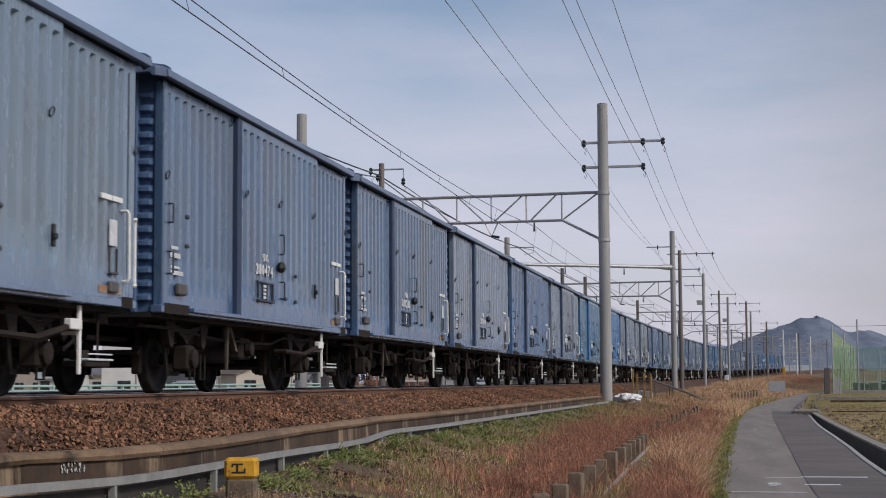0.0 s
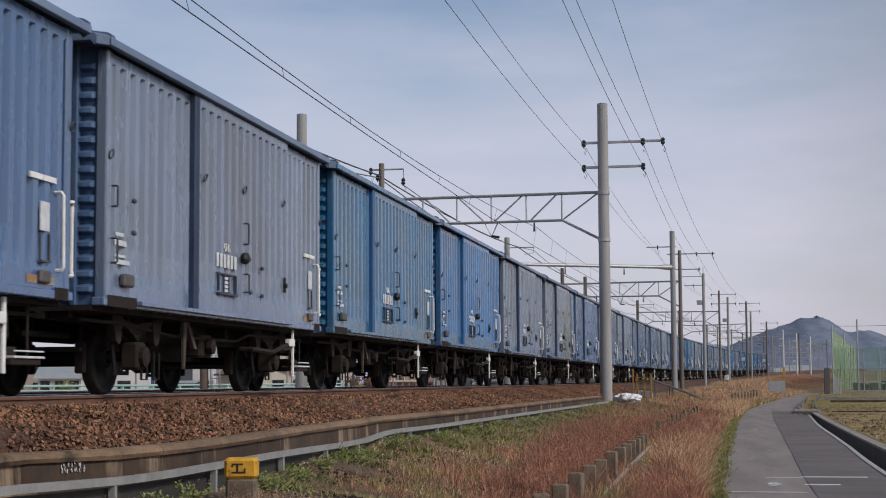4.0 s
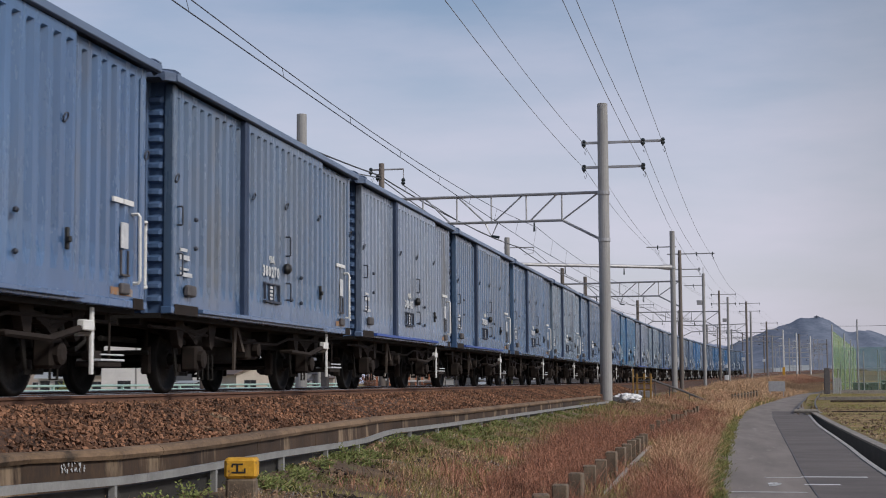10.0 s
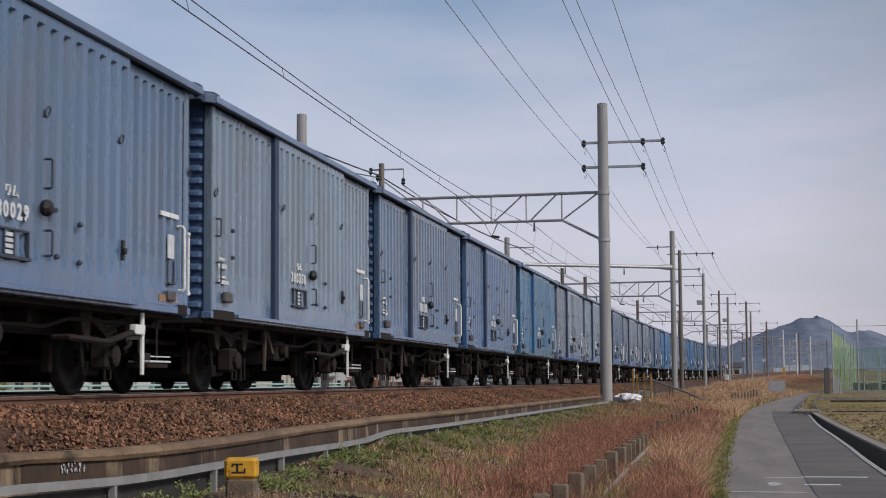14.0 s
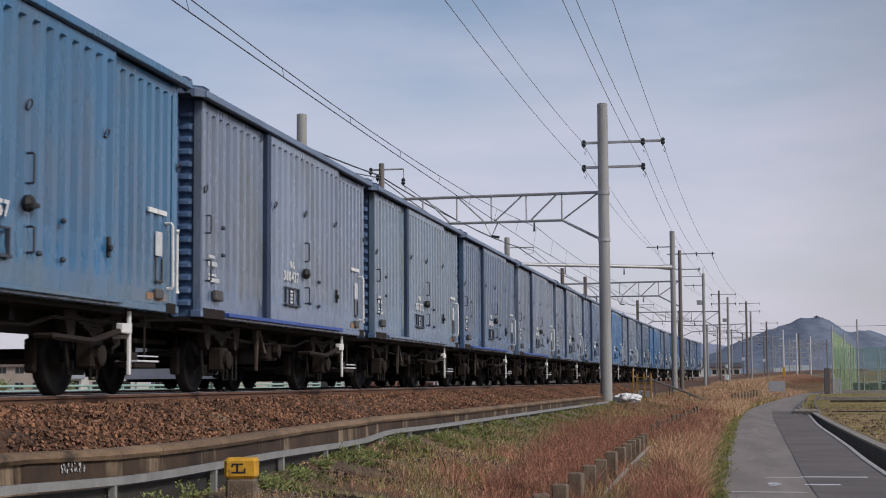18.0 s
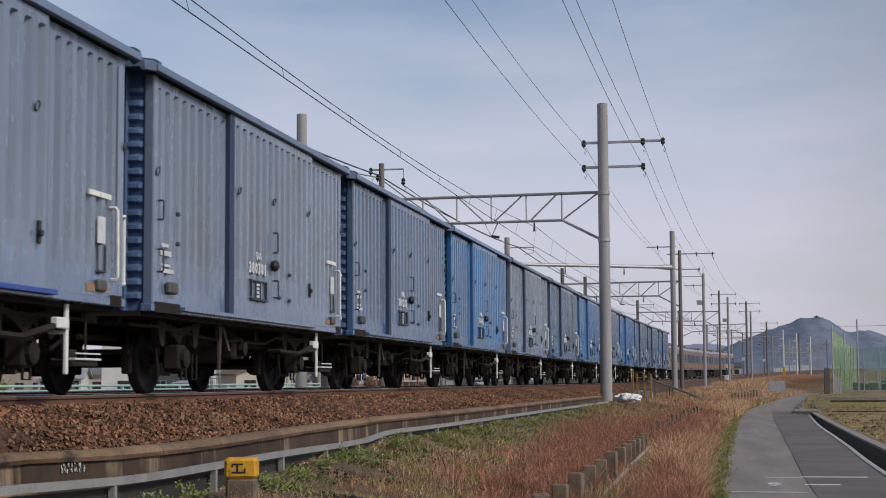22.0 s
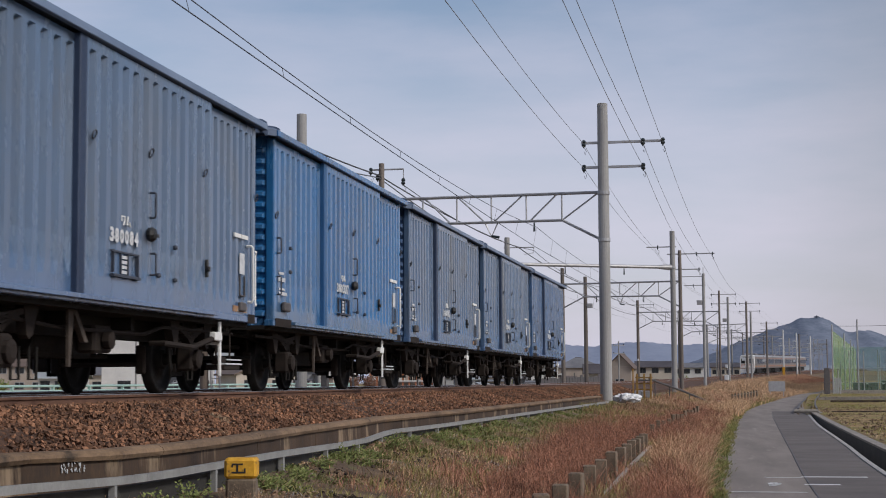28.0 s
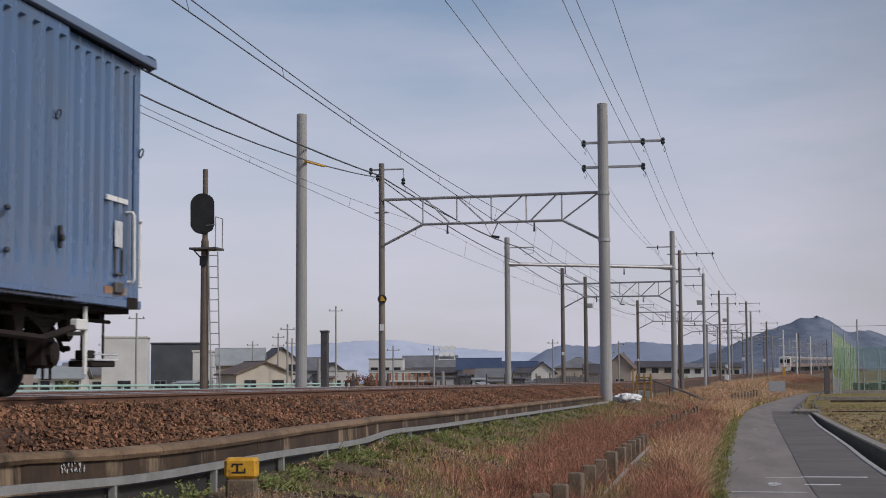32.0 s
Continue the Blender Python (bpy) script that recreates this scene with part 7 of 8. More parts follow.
def build_net():
    dense, thin = net_material("green net", (0.27, 0.37, 0.13), 0.40), net_material("thin green net", (0.17, 0.36, 0.24), 0.20)
    t = thing("sports_net", "tall green ball net on grey posts round a sports ground", "ball net")

    def sheet(name, a, b, z0, z1, z2, z3, mt):
        a, b = Vector((*a, 0)), Vector((*b, 0))
        n = (b - a).cross(Vector((0, 0, 1))).normalized() * 0.01
        m = Mesh()
        m.loft([[a + Vector((0, 0, z0)), b + Vector((0, 0, z1)), b + Vector((0, 0, z3)), a + Vector((0, 0, z2))], [p + n for p in (a + Vector((0, 0, z0)), b + Vector((0, 0, z1)), b + Vector((0, 0, z3)), a + Vector((0, 0, z2)))]])
        part(name, m, mt, t)
    sheet("net_sheet", (20.85, 201.9), (40.5, 345), -1.3, -1.3, 6.4, 6.6, dense)
    sheet("net_sheet", (20.9, 201.7), (27.5, 200.5), -1.3, -1.3, 4.2, 4.2, thin)
    sheet("net_sheet", (27.5, 200.5), (46, 197), -1.3, -1.3, 6.8, 6.8, thin)
    for x, y, h, r in ((20.8, 201.7, 7.1, 0.10), (23.85, 201.2, 7.7, 0.10), (22.75, 201, 3.85, 0.06), (24.5, 201, 3.7, 0.06), (26.2, 200.8, 3.85, 0.06), (21.4, 201.5, 1.5, 0.07), (23.3, 206, 3.3, 0.05), (25.3, 208, 3.4, 0.05), (27.0, 205, 3.4, 0.05), (28.6, 200.3, 3.6, 0.06), (27.4, 200.5, 6.6, 0.09), (31, 199.8, 7.2, 0.1), (36, 199, 7.2, 0.1), (22.0, 204, 2.6, 0.07), (25.4, 230, 6.8, 0.1), (30.4, 266, 6.8, 0.1), (35.2, 303, 6.8, 0.1)):
        part("post", Mesh().lathe([(r, -1.7), (r, h), (0.02, h + 0.02)], (x, y, 0), (0, 0, 1), 10), M_GALV, t)
    part("rope", Mesh().tube([(20.8, 201.7, 6.9), (23.85, 201.2, 6.85), (31, 199.8, 6.9), (36, 199, 6.9)], 0.03, 4), M_WIRE, t)
    for z in (1.6, -0.2):
        part("rope", Mesh().tube([(20.8, 201.5, z), (36, 198.8, z)], 0.025, 4), M_GALV, t)
    wall = thing("ground_wall", "low dark concrete wall round the sports ground", "wall", kind="structure")
    part("wall_block", Mesh().box((18.9, 196.5, -1.7), (46, 196.9, -1.12), 0.02), M_CONC_OLD, wall)
    g = thing("gate_pillar", "dark gate pillar at the sports ground", "gate pillar", at=pose(18.9, 189.5, -1.5))
    part("shaft", Mesh().box((-0.4, -0.25, -0.2), (0.25, 0.25, 3.05), 0.03), M_STEEL_DK, g)
    for i, x in enumerate((0.6, 0.85, 1.1, 1.35)):
        part("slat", Mesh().box((x, -0.04, -0.2), (x + 0.18, 0.04, 1.9), 0.01), M_GALV, g)
    # dark slatted stand behind the net
    st = thing("bench_stand", "dark slatted bench stand with pale caps behind the net", "stand", at=pose(33, 204, -1.5))
    part("base", Mesh().box((-9.5, -0.3, -0.2), (9.5, 0.3, 0.32), 0.02), M_STEEL_DK, st)
    rnd = random.Random(17)
    for i in range(38):
        x = -9.4 + 0.5 * i
        h = rnd.choice((0.45, 0.7, 0.95, 1.05)) + (0.25 if 3.5 < x + 9.4 < 9 else 0.0)
        part("slat", Mesh().box((x, -0.12, 0.3), (x + rnd.uniform(0.2, 0.42), 0.12, h), 0.01), rnd.choice((M_STEEL_DK, M_STEEL_DK, M_BLACK)), st)
        if rnd.random() < 0.2:
            part("cap", Mesh().box((x, -0.14, h), (x + 0.3, 0.14, h + 0.12), 0.01), M_CHALK, st)
    # sheds beyond the net
    for i, (x, y, w, h, mt) in enumerate(((26.5, 216, 3.2, 1.2, M_STEEL_DK), (30.5, 219, 3.0, 1.5, M_STEEL_DK), (35, 222, 4.0, 1.3, M_STEEL_DK))):
        b = thing("shed", "low dark shed beyond the net", "shed", "sheds at the sports ground", at=pose(x, y, -1.5))
        part("wall", Mesh().box((-w / 2, -0.6, -0.2), (w / 2, 0.6, h), 0.03), mt, b)
        part("roof", Mesh().box((-w / 2 - 0.1, -0.75, h), (w / 2 + 0.1, 0.75, h + 0.08), 0.01), M_GALV, b)
    gh = thing("green_hall", "green clad hall behind the net", "hall", at=pose(40, 246, -1.5, 0, 0, -6))
    part("wall", Mesh().box((-6, -4, -0.2), (6, 4, 5.8), 0.05), surface("green cladding", (0.06, 0.14, 0.11), (0.09, 0.19, 0.15), 0.6, 0, 1, 10, 0.05), gh)
    part("roof", Mesh().box((-6.2, -4.2, 5.8), (6.2, 4.2, 6.1), 0.03), M_STEEL_DK, gh)


build_net()

# ---- houses beyond the line ----
HM = {
    "white": surface("white render", (0.46, 0.455, 0.45), (0.60, 0.595, 0.58), 0.8, 0, 0.4, 6, 0.1),
    "cream": surface("cream render", (0.38, 0.335, 0.285), (0.50, 0.45, 0.39), 0.85, 0, 0.4, 6, 0.1),
    "tan": surface("tan siding", (0.28, 0.235, 0.20), (0.38, 0.325, 0.285), 0.85, 0, 0.4, 6, 0.1),
    "dark": surface("dark grey siding", (0.045, 0.05, 0.06), (0.085, 0.09, 0.10), 0.7, 0, 0.4, 6, 0.1),
    "grey": surface("grey siding", (0.24, 0.24, 0.245), (0.34, 0.34, 0.345), 0.8, 0, 0.4, 6, 0.1),
    "orange": surface("orange brown boards", (0.30, 0.11, 0.06), (0.42, 0.18, 0.10), 0.8, 0, 0.4, 6, 0.1),
    "tile_grey": surface("grey roof tile", (0.10, 0.10, 0.11), (0.19, 0.19, 0.20), 0.7, 0, 0.5, 8, 0.3),
    "tile_dark": surface("dark roof tile", (0.045, 0.04, 0.045), (0.09, 0.08, 0.085), 0.7, 0, 0.5, 8, 0.3),
    "tile_brown": surface("brown roof tile", (0.09, 0.065, 0.055), (0.16, 0.12, 0.10), 0.75, 0, 0.5, 8, 0.3),
    "tile_blue": surface("blue roof tile", (0.030, 0.045, 0.09), (0.055, 0.078, 0.135), 0.5, 0, 0.5, 8, 0.3),
    "pale": surface("pale metal roof", (0.26, 0.28, 0.28), (0.38, 0.40, 0.40), 0.45, 0.2, 0.5, 8, 0.1),
}


def house(x, y, w, d, top, wall, roof, shape, turn=0.0, label="", rows=2, cols=3, group="houses beyond the line", pitch=1.0):
    """shape: flat, gable (gable towards the line), eaves or hip. top: height of the roof over the datum."""
    base = -1.5
    h = top - base
    rh = 0.0 if shape == "flat" else min(2.4, h * 0.34) * pitch
    wh = h - rh
    t = thing("house", label, "house", group, at=pose(x, y, base, 0, 0, turn - 2))
    hw, hd = w / 2, d / 2
    part("wall", Mesh().box((-hw, -hd, -0.4), (hw, hd, wh), 0.03), HM[wall], t)
    o = 0.45
    if shape == "flat":
        part("roof", Mesh().box((-hw - 0.12, -hd - 0.12, wh), (hw + 0.12, hd + 0.12, wh + 0.22), 0.03), HM[roof], t)
    elif shape == "gable":
        part("gable", Mesh().prism([(-hw, wh), (hw, wh), (0, wh + rh)], "y", -hd, hd), HM[wall], t)
        for sx in (-1, 1):
            part("roof", Mesh().prism([(sx * (hw + o), wh - o * rh / hw), (0, wh + rh), (0, wh + rh + 0.18), (sx * (hw + o), wh - o * rh / hw + 0.18)], "y", -hd - o, hd + o), HM[roof], t)
    elif shape == "eaves":
        part("gable", Mesh().prism([(-hd, wh), (hd, wh), (0, wh + rh)], "x", -hw, hw), HM[wall], t)
        for sy in (-1, 1):
            part("roof", Mesh().prism([(sy * (hd + o), wh - o * rh / hd), (0, wh + rh), (0, wh + rh + 0.18), (sy * (hd + o), wh - o * rh / hd + 0.18)], "x", -hw - o, hw + o), HM[roof], t)
    else:
        m = Mesh()
        r = max(0.3, hw - hd)
        m.add([(-hw - o, -hd - o, wh), (hw + o, -hd - o, wh), (hw + o, hd + o, wh), (-hw - o, hd + o, wh), (-r, 0, wh + rh), (r, 0, wh + rh)], [(0, 1, 5, 4), (1, 2, 5), (2, 3, 4, 5), (3, 0, 4), (0, 3, 2, 1)])
        part("roof", m, HM[roof], t)
    if shape in ("gable", "eaves", "hip"):
        part("ridge", Mesh().box((-0.12, -hd - o, wh + rh + 0.1), (0.12, hd + o, wh + rh + 0.24)) if shape == "gable" else Mesh().box((-hw - o, -0.12, wh + rh + 0.08), (hw + o, 0.12, wh + rh + 0.22)) if shape == "eaves" else Mesh().box((-max(0.3, hw - hd), -0.12, wh + rh - 0.05), (max(0.3, hw - hd), 0.12, wh + rh + 0.12)), HM[roof], t)
    rows = 1 if wh < 4 else rows
    for i in range(rows):
        for k in range(cols):
            cx = -hw + w * (k + 0.5) / cols
            z0 = 0.9 + i * 2.7
            ww = min(1.5, w / cols * 0.6)
            if z0 + 1.2 > wh:
                continue
            win = part("window", Mesh().box((cx - ww / 2 - 0.06, -hd - 0.06, z0 - 0.06), (cx + ww / 2 + 0.06, -hd + 0.02, z0 + 1.16), 0.01), M_STEEL_DK if wall in ("white", "cream", "grey") else M_GALV, t)
            for g in (0, 1):
                part("pane", Mesh().box((cx - ww / 2 + g * ww / 2 + 0.03, -hd - 0.075, z0), (cx - ww / 2 + (g + 1) * ww / 2 - 0.03, -hd - 0.055, z0 + 1.1)), M_GLASS, win)
    return t


house(-67.9, 190.5, 5.6, 6, 5.9, "white", "white", "flat", 18, "tall plain white rendered building", 1, 1)
house(-73.5, 184, 5.2, 6, 2.2, "white", "pale", "eaves", 14, "low white shed with a pale roof")
house(-112, 262, 9.0, 8, 5.8, "tan", "tile_brown", "eaves", 14, "two-storey house with a brown tiled roof")
house(-92, 240, 7, 6, 3.4, "cream", "tile_grey", "eaves", 10, "low cream house with grey tiled roof")
house(-66.2, 207.5, 7.6, 6, 5.5, "dark", "dark", "flat", 18, "dark grey modern flat-roofed building", 1, 3)
house(-59.8, 197.5, 2.6, 5, 4.2, "white", "white", "flat", 16, "white annex beside the dark building", 1, 1)
house(-67.5, 243, 7.2, 7, 5.6, "tan", "pale", "eaves", 14, "house with a pale metal roof")
house(-65.0, 257, 6.6, 7, 5.9, "cream", "tile_dark", "gable", 30, "beige house with a dark gable roof", 2, 2)
house(-52.0, 194, 7.6, 6, 2.75, "cream", "tile_brown", "gable", 40, "small cream house with a brown gable roof", 1, 2)
house(-66.0, 284, 6.8, 7, 4.7, "grey", "tile_grey", "eaves", 10, "grey house with a grey tiled roof")
house(-60.5, 279, 5.0, 6, 3.6, "grey", "tile_dark", "gable", 25, "grey house with a dark gable roof", 1, 2)
house(-55.5, 262, 6.0, 5, 2.1, "white", "pale", "flat", 8, "low white flat-roofed building", 1, 3)
orange = thing("canopy_frame", "open orange-brown steel frame with white upper beams by the houses", "steel frame", at=pose(-41.5, 242, -1.5, 0, 0, 8))
for i in range(10):
    x = -4.6 + 1.02 * i
    part("post", Mesh().box((x - 0.13, -0.13, -0.3), (x + 0.13, 0.13, 3.35), 0.02), HM["orange"], orange)
    part("post", Mesh().box((x - 0.13, 2.6, -0.3), (x + 0.13, 2.86, 3.2), 0.02), HM["orange"], orange)
part("beam", Mesh().box((-4.8, -0.18, 3.1), (4.8, -0.05, 3.45), 0.02), HM["white"], orange, "white upper beam")
part("beam", Mesh().box((-1.6, -0.19, 1.75), (4.8, -0.06, 1.95), 0.02), HM["white"], orange, "white middle beam")
part("roof", Mesh().box((-4.9, -0.3, 3.46), (4.9, 3.1, 3.56), 0.02), HM["pale"], orange)
part("back_wall", Mesh().box((-4.7, 2.9, -0.3), (4.7, 3.05, 1.9), 0.02), HM["tan"], orange)
house(-57.5, 320, 7.0, 7, 4.9, "white", "pale", "flat", 8, "white building with a flat roof", 2, 3)
house(-49.6, 328, 11.0, 8, 5.6, "tan", "tile_grey", "eaves", 8, "large house with a broad grey roof", 2, 4)
house(-36.7, 307, 8.2, 7, 4.7, "grey", "tile_blue", "eaves", 8, "house with a blue tiled roof", 1, 3)
house(-31.0, 331, 7.4, 7, 4.3, "tan", "tile_blue", "eaves", 6, "house with a dark blue tiled roof", 1, 3)
house(-29.0, 264, 5.4, 5, 2.3, "white", "tile_grey", "eaves", 5, "low white shed with a grey roof", 1, 3)
house(-21.8, 276, 4.2, 5, 3.4, "white", "tile_dark", "gable", 12, "small white house with a dark gable roof", 1, 2)
house(-19.6, 353, 10.5, 9, 5.5, "tan", "tile_grey", "hip", 6, "house with a broad grey hipped roof", 2, 4)
house(-14.0, 330, 6.0, 6, 3.6, "cream", "tile_dark", "eaves", 6, "low cream house with a dark roof", 1, 3)
house(-8.0, 289, 4.3, 7, 5.0, "tan", "tile_brown", "gable", -4, "tan house with a steep gable towards the line", 2, 1)
house(-2.6, 380, 9.0, 8, 4.7, "cream", "tile_dark", "eaves", 2, "cream house with a dark tiled roof", 2, 3, pitch=0.6)
house(5.6, 425, 8.6, 7, 4.7, "white", "tile_grey", "eaves", 0, "white house with a grey tiled roof", 2, 3, pitch=0.5)
house(17.5, 470, 8.5, 8, 5.2, "cream", "tile_dark", "eaves", 0, "long cream house with a dark roof", 2, 4, pitch=0.5)

house(-46.0, 312, 9.0, 4, 2.9, "tan", "tile_dark", "eaves", 8, "low grey-walled annex with a dark roof", 1, 3, pitch=0.6)
house(-35.0, 296, 6.0, 4, 2.4, "dark", "tile_brown", "eaves", 8, "low dark annex with a brown roof", 1, 2, pitch=0.6)
house(-25.5, 300, 5.5, 4, 2.7, "grey", "tile_dark", "eaves", 4, "low grey annex with a dark roof", 1, 2, pitch=0.6)

# small sheds, walls and tanks in the yards before the houses
rnd = random.Random(19)
for x, y, w, h, wall, roof in ((-33.5, 236, 2.6, 2.3, "grey", "tile_dark"), (-30.8, 238, 1.6, 2.6, "dark", "dark"), (-28.6, 240, 2.2, 2.0, "white", "pale"), (-25.6, 236, 3.2, 1.7, "tan", "tile_grey"), (-22.8, 244, 2.0, 2.1, "dark", "tile_dark"), (-27.2, 232, 1.4, 1.3, "cream", "pale"),
                               (-19.5, 238, 3.4, 1.5, "grey", "tile_grey"), (-15.5, 246, 2.6, 2.2, "tan", "tile_brown"), (-36.2, 241, 2.2, 1.6, "orange", "tile_brown"), (-12.2, 250, 2.8, 1.9, "grey", "tile_dark"), (-50.5, 214, 2.4, 1.9, "grey", "tile_dark"), (-47.6, 218, 1.8, 2.3, "tan", "tile_brown"), (-57.5, 183, 2.6, 1.7, "dark", "pale")):
    t = thing("yard_shed", "small weathered yard shed among the houses", "shed", "yard sheds", at=pose(x, y, -1.5, 0, 0, rnd.uniform(-12, 25)))
    part("wall", Mesh().box((-w / 2, -1.0, -0.3), (w / 2, 1.0, h), 0.02), HM[wall], t)
    part("roof", Mesh().prism([(-1.25, h - 0.06), (1.25, h + 0.22), (1.25, h + 0.32), (-1.25, h + 0.04)], "x", -w / 2 - 0.15, w / 2 + 0.15), HM[roof], t)
    part("door", Mesh().box((-w * 0.3, -1.04, -0.2), (w * 0.05, -0.99, min(1.9, h - 0.2)), 0.01), M_STEEL_DK, t)

# pale houses far down the line, at the foot of the hill
for fx, fy, fw, ft, wall, roof in ((38, 640, 9, 4.6, "white", "tile_grey"), (52, 700, 12, 5.4, "grey", "pale"), (62, 760, 9, 6.2, "white", "pale"), (76, 720, 10, 4.8, "cream", "tile_grey"), (88, 800, 12, 7.0, "white", "pale"), (104, 820, 10, 5.6, "grey", "tile_grey"), (118, 780, 11, 6.0, "white", "tile_grey"), (70, 860, 14, 8.0, "grey", "pale")):
    house(fx, fy, fw, 8, ft, wall, roof, "eaves", 0, "pale house far down the line below the hill", 2, 3, "distant houses")

# rooftop sign with bars in place of its letters
sg = thing("roof_sign", "white rooftop sign frame with rows of bars", "sign", at=pose(-45.9, 327, 5.4, 0, 0, 6))
part("frame", Mesh().box((-1.9, -0.1, -0.5), (1.9, 0.1, -0.35)).box((-1.7, -0.1, -0.6), (-1.6, 0.1, 2.6)).box((1.6, -0.1, -0.6), (1.7, 0.1, 2.6)), M_WHITE, sg)
for r in range(2):
    for c in range(3):
        part("letter_bar", Mesh().box((-1.6 + c * 1.12, -0.16, 0.2 + r * 1.25), (-0.72 + c * 1.12, -0.1, 1.2 + r * 1.25), 0.02), M_WHITE, sg)


def utility_pole(x, y, top, arms=1, r=0.14):
    t = thing("utility_pole", "thin grey utility pole with crossarms among the houses", "utility pole", "utility poles", at=pose(x, y, -1.5, 0, 0, 15))
    h = top + 1.5
    part("shaft", Mesh().lathe([(r, -0.4), (r * 0.7, h), (0.02, h + 0.02)], (0, 0, 0), (0, 0, 1), 10), M_POLE_GREY, t)
    for k in range(arms):
        z = h - 0.6 - 1.2 * k
        part("crossarm", Mesh().box((-0.9, -0.05, z - 0.05), (0.9, 0.05, z + 0.05)), M_GALV, t)
        for xx in (-0.75, 0.0, 0.75):
            part("insulator", Mesh().lathe([(0.05, 0), (0.07, 0.08), (0.03, 0.18)], (xx, 0, z + 0.05), (0, 0, 1), 6), M_INSUL, t)


for x, y, z, n in ((-40.8, 191, 9.7, 1), (-43.8, 178, 7.0, 1), (-54.5, 216, 7.2, 2), (-46.3, 190.6, 5.7, 1), (-56.8, 162.6, 7.8, 1), (-36, 205, 5.0, 1), (-17.7, 247, 6.8, 1), (-32.6, 219, 5.3, 1), (-24.3, 108, 1.8, 0), (-7, 235.7, 6.1, 2), (-14.2, 99.3, 0.8, 0), (-62, 230, 6.5, 1), (-78, 210, 6.2, 2), (12, 380, 8, 1), (22, 430, 8, 1)):
    utility_pole(x, y, z, n)

# pale green railing beyond the far track
def build_railing():
    M_TEAL = surface("pale teal paint", (0.30, 0.46, 0.42), (0.42, 0.58, 0.53), 0.6, 0, 1, 10, 0.05)
    t = thing("road_railing", "long pale teal road railing beyond the far track", "railing")
    for i in range(24):
        s = 20 + 3.0 * i
        part("post", Mesh().box((-0.05, -0.05, -0.7), (0.05, 0.05, 0.42), 0.01), M_TEAL, t, at=upose(s, -15.0, -0.32))
    for z in (0.07, -0.10, -0.30):
        part("bar", Mesh().tube([tp(s, -15.0, z) for s in range(20, 92, 4)], 0.045, 5), M_TEAL, t)

    b = thing("board_fence", "dark weathered board fence before the houses", "fence")
    for i in range(26):
        s = 148 + 2.0 * i
        part("board", Mesh().box((-0.9, -0.03, -1.0), (0.9, 0.03, 0.5 if i % 7 else 0.75), 0.01), M_STEEL_DK, b, at=upose(s, -13.0, -0.3 + rise(s) * 0.4, 90))
    f = thing("wire_fence", "row of thin dark fence posts with wires beyond the far track", "fence")
    for i in range(13):
        part("post", Mesh().box((-0.06, -0.06, -0.8), (0.06, 0.06, 0.95), 0.01), M_STEEL_DK, f, at=upose(90 + 8.5 * i, -15.0, -0.3 + rise(90 + 8.5 * i) * 0.5))
    for z in (0.1, 0.5):
        part("wire", Mesh().tube([tp(s, -15.0, z - rise(s) * 0.5) for s in range(90, 193, 6)], 0.012, 4), M_WIRE, f)


build_railing()


def bare_bush(x, y, r, h, seed, material, label):
    rnd = random.Random(seed)
    t = thing("bush", label, "bush", "bushes by the houses", at=pose(x, y, -1.5))
    tw, lf = Mesh(), Mesh()
    for i in range(40):
        a = rnd.uniform(0, 2 * math.pi)
        e = Vector((math.cos(a) * r * rnd.uniform(0.2, 1), math.sin(a) * r * rnd.uniform(0.2, 1), h * rnd.uniform(0.5, 1)))
        tw.tube([(0, 0, -0.1), e * 0.5 + Vector((0, 0, h * 0.15)), e], [0.06, 0.035, 0.012], 4)
        for k in range(14):
            p = e * rnd.uniform(0.5, 1.05) + Vector((rnd.gauss(0, 0.25), rnd.gauss(0, 0.25), rnd.gauss(0, 0.2)))
            d = Vector((rnd.uniform(-1, 1), rnd.uniform(-1, 1), rnd.uniform(-1, 1))).normalized()
            q = d.orthogonal().normalized()
            lf.add([p, p + d * 0.16 + q * 0.08, p + d * 0.32, p + d * 0.16 - q * 0.08], [(0, 1, 2), (0, 2, 3)])
    part("branches", tw, M_LITTER, t)
    part("foliage", lf, material, t)


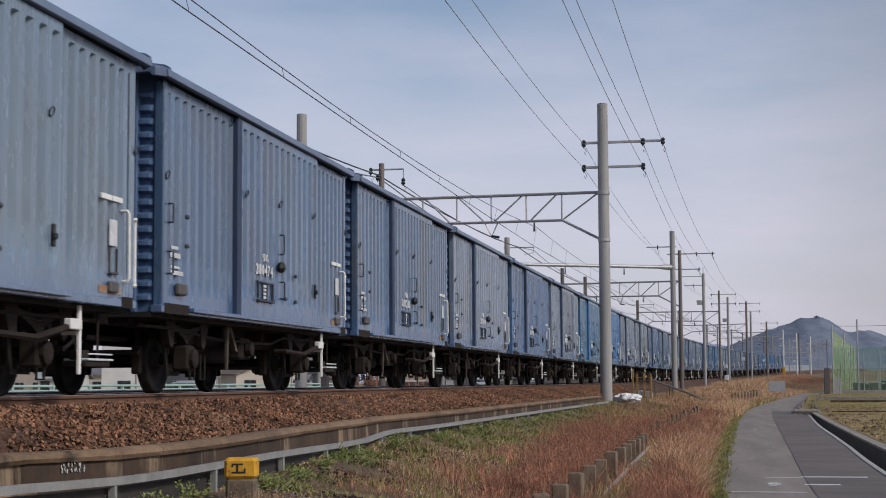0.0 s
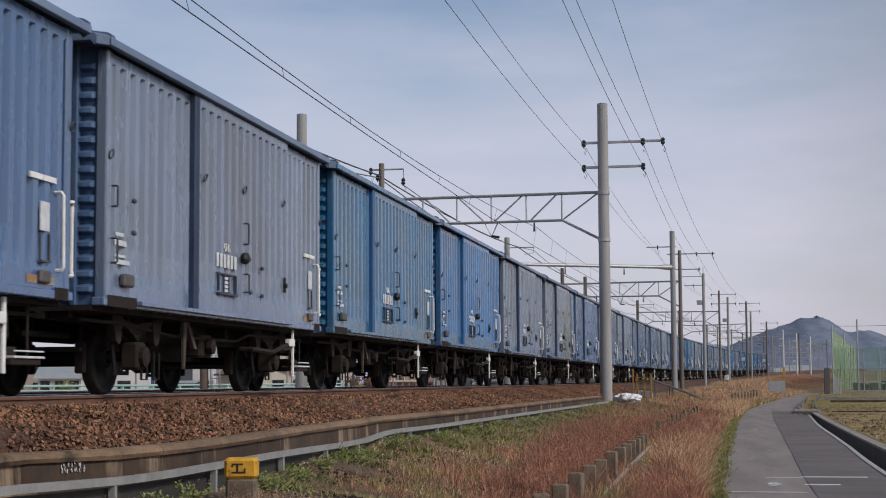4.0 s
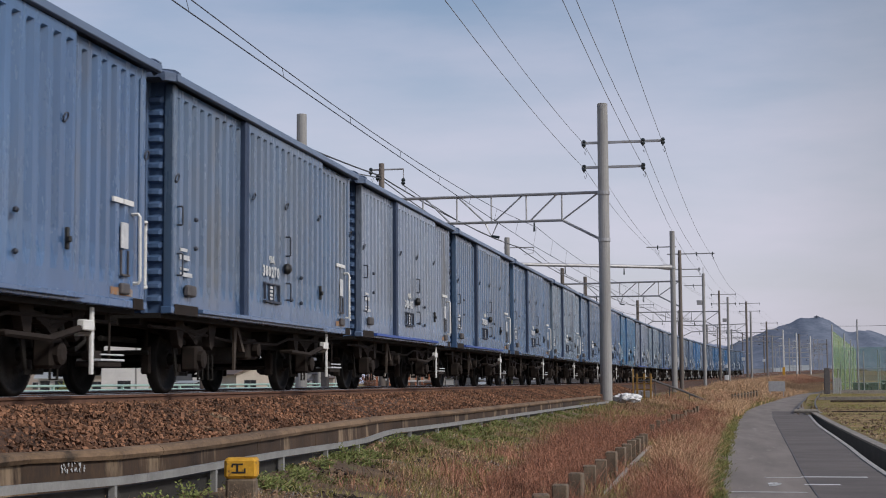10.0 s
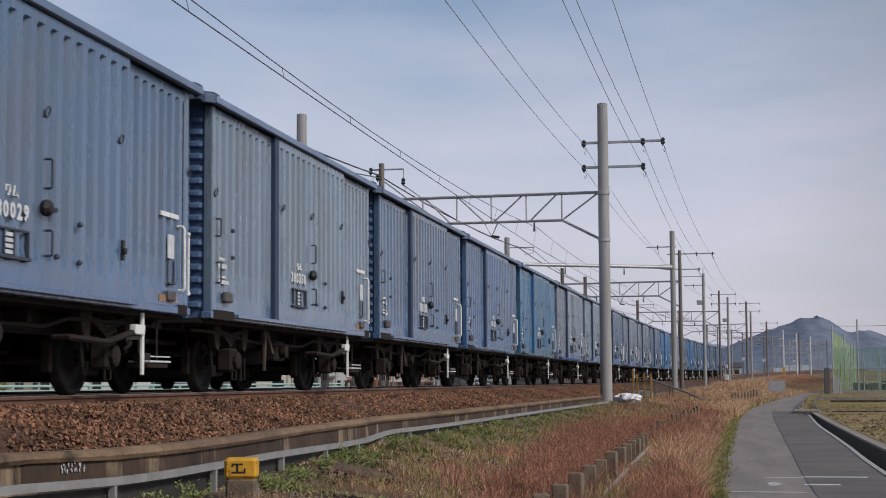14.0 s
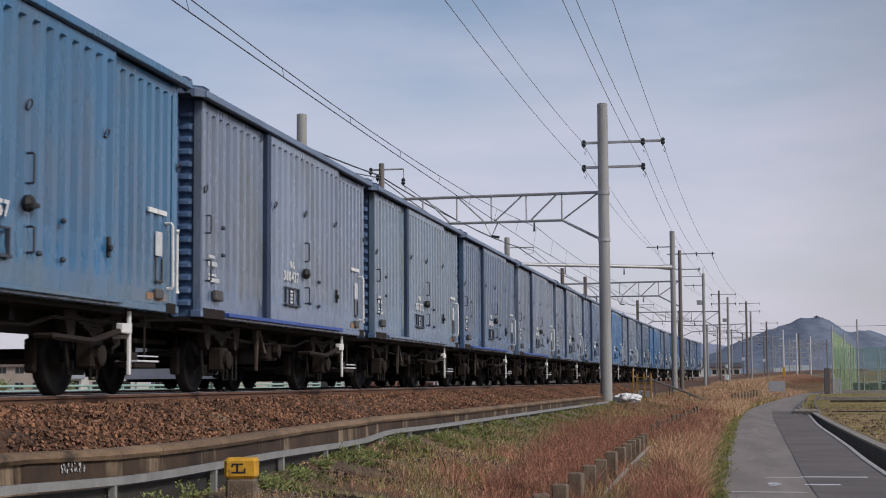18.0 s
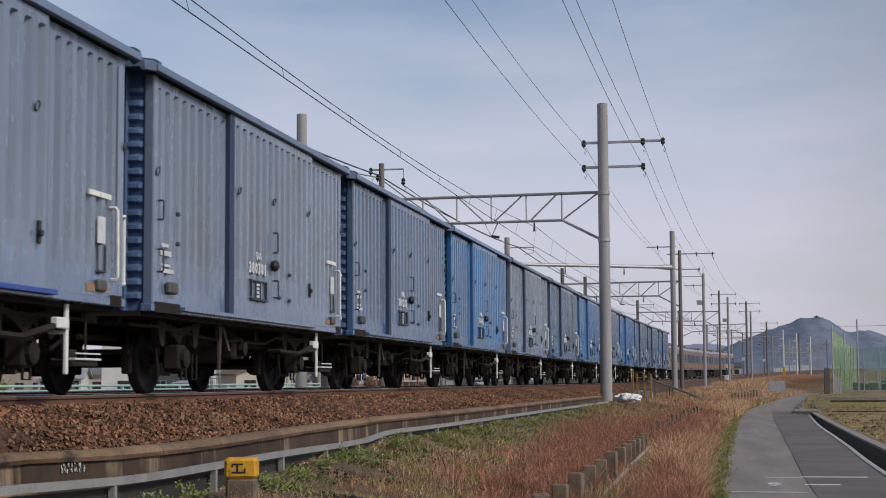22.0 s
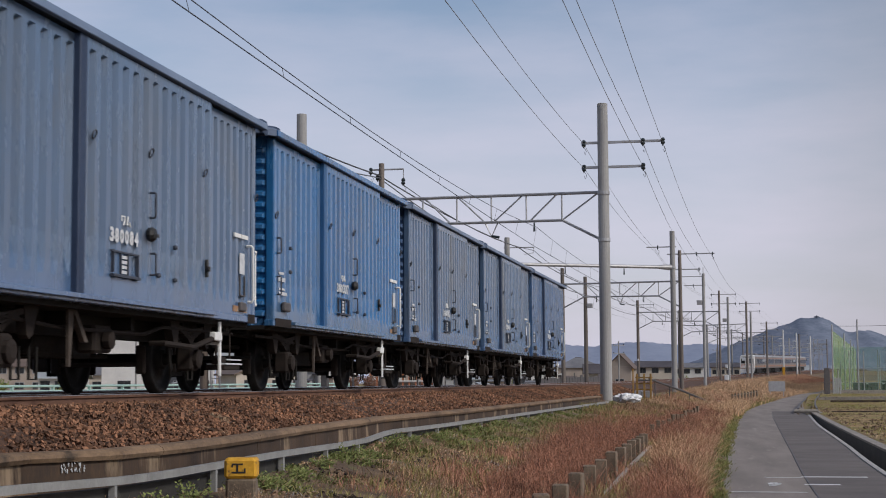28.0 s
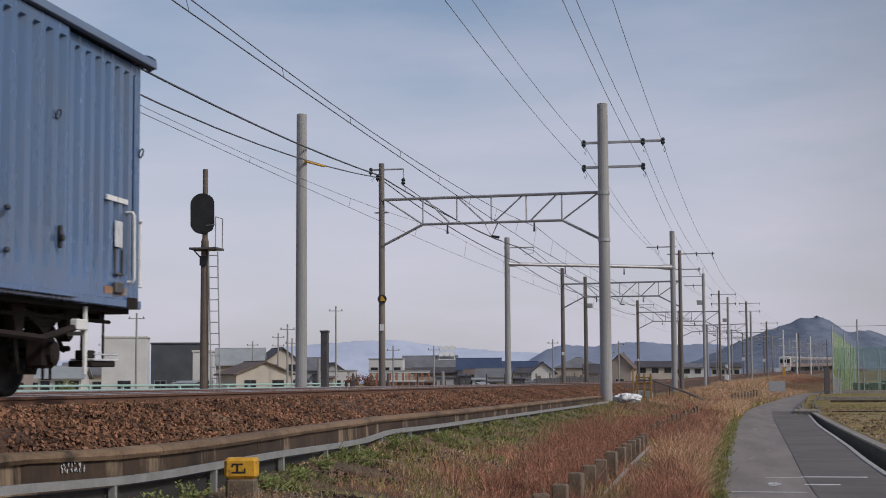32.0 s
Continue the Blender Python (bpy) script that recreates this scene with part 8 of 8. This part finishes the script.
bare_bush(-47.5, 235, 1.6, 3.1, 1, M_DARKRED, "dark brown bare bush beside the houses")
bare_bush(-45.5, 237, 1.4, 2.8, 2, M_DARKRED, "dark brown bare bush beside the houses")
bare_bush(-70, 176, 1.2, 1.8, 3, M_GREEN, "green bush beside the houses")
bare_bush(-84, 188, 1.5, 2.4, 4, M_GREEN, "green bush beside the houses")
bare_bush(-62.0, 233, 1.6, 3.0, 5, M_GREEN, "green bush beside the houses")
bare_bush(-25.5, 270, 1.3, 1.9, 6, M_GREEN, "green bush beside the houses")
bare_bush(3.5, 380, 2.0, 3.2, 7, M_GREEN, "green bush beside the houses")


# ---- movement ----
# s of the goods train at whole times, and of the passenger train's rear end
TRAIN_S = [(0, 31.0), (2, 10.28), (3.5, -4.45), (5.5, -23.7), (6.5, -33.05), (7.5, -42.3), (9, -56.05), (10, -65.18), (11, -74.2), (13, -92.82), (14.5, -107.15), (16.5, -126.6), (17.5, -136.42), (19, -151.24), (21, -171.38), (22, -181.62), (23, -191.9), (24, -202.25), (25.5, -217.85), (27.5, -239.0), (29, -255.12), (30.5, -271.2), (32, -287.3)]
REAR_S = [(0, -470), (4, -360), (8, -249), (12, -138), (14, -83), (16, -26), (18, 31), (20, 88.5), (22, 146.5), (23.5, 189.5), (25, 231), (27.5, 296), (29.5, 342.5), (32, 391)]


def motions():
    # passenger train
    for off, car in PCARS:
        walk(car, [(t, tpose(s + off, -3.8, 0.0)) for t, s in REAR_S])
    # goods train
    for j, w in WAGONS:
        walk(w, [(t, tpose(s + PITCH_W * j + 0.41, 0.0, 0.0)) for t, s in TRAIN_S])
    # wheels of the goods train turn with the way it has gone
    first = [c for c in WAGONS[0][1].children if c.name.startswith("wheelset")]
    acts = []
    n = int(SECONDS * FPS)
    for c, y in zip(first, (-2.65, 2.65)):
        rows = []
        for i in range(n + 1):
            t = i / FPS
            turn = math.degrees((TRAIN_S[0][1] - lerp(t, TRAIN_S)) / 0.43)
            rows.append((t, pose(0, y, 0.43, turn, 0, 0)))
        walk(c, rows)
        acts.append(c.animation_data)
    for j, w in WAGONS[1:]:
        sets = [c for c in w.children if c.name.startswith("wheelset")]
        for c in sets:
            a = acts[0] if c.location.y < 0 else acts[1]
            c.rotation_mode = "QUATERNION"
            c.animation_data_create()
            c.animation_data.action = a.action
            c.animation_data.action_slot = a.action_slot


motions()
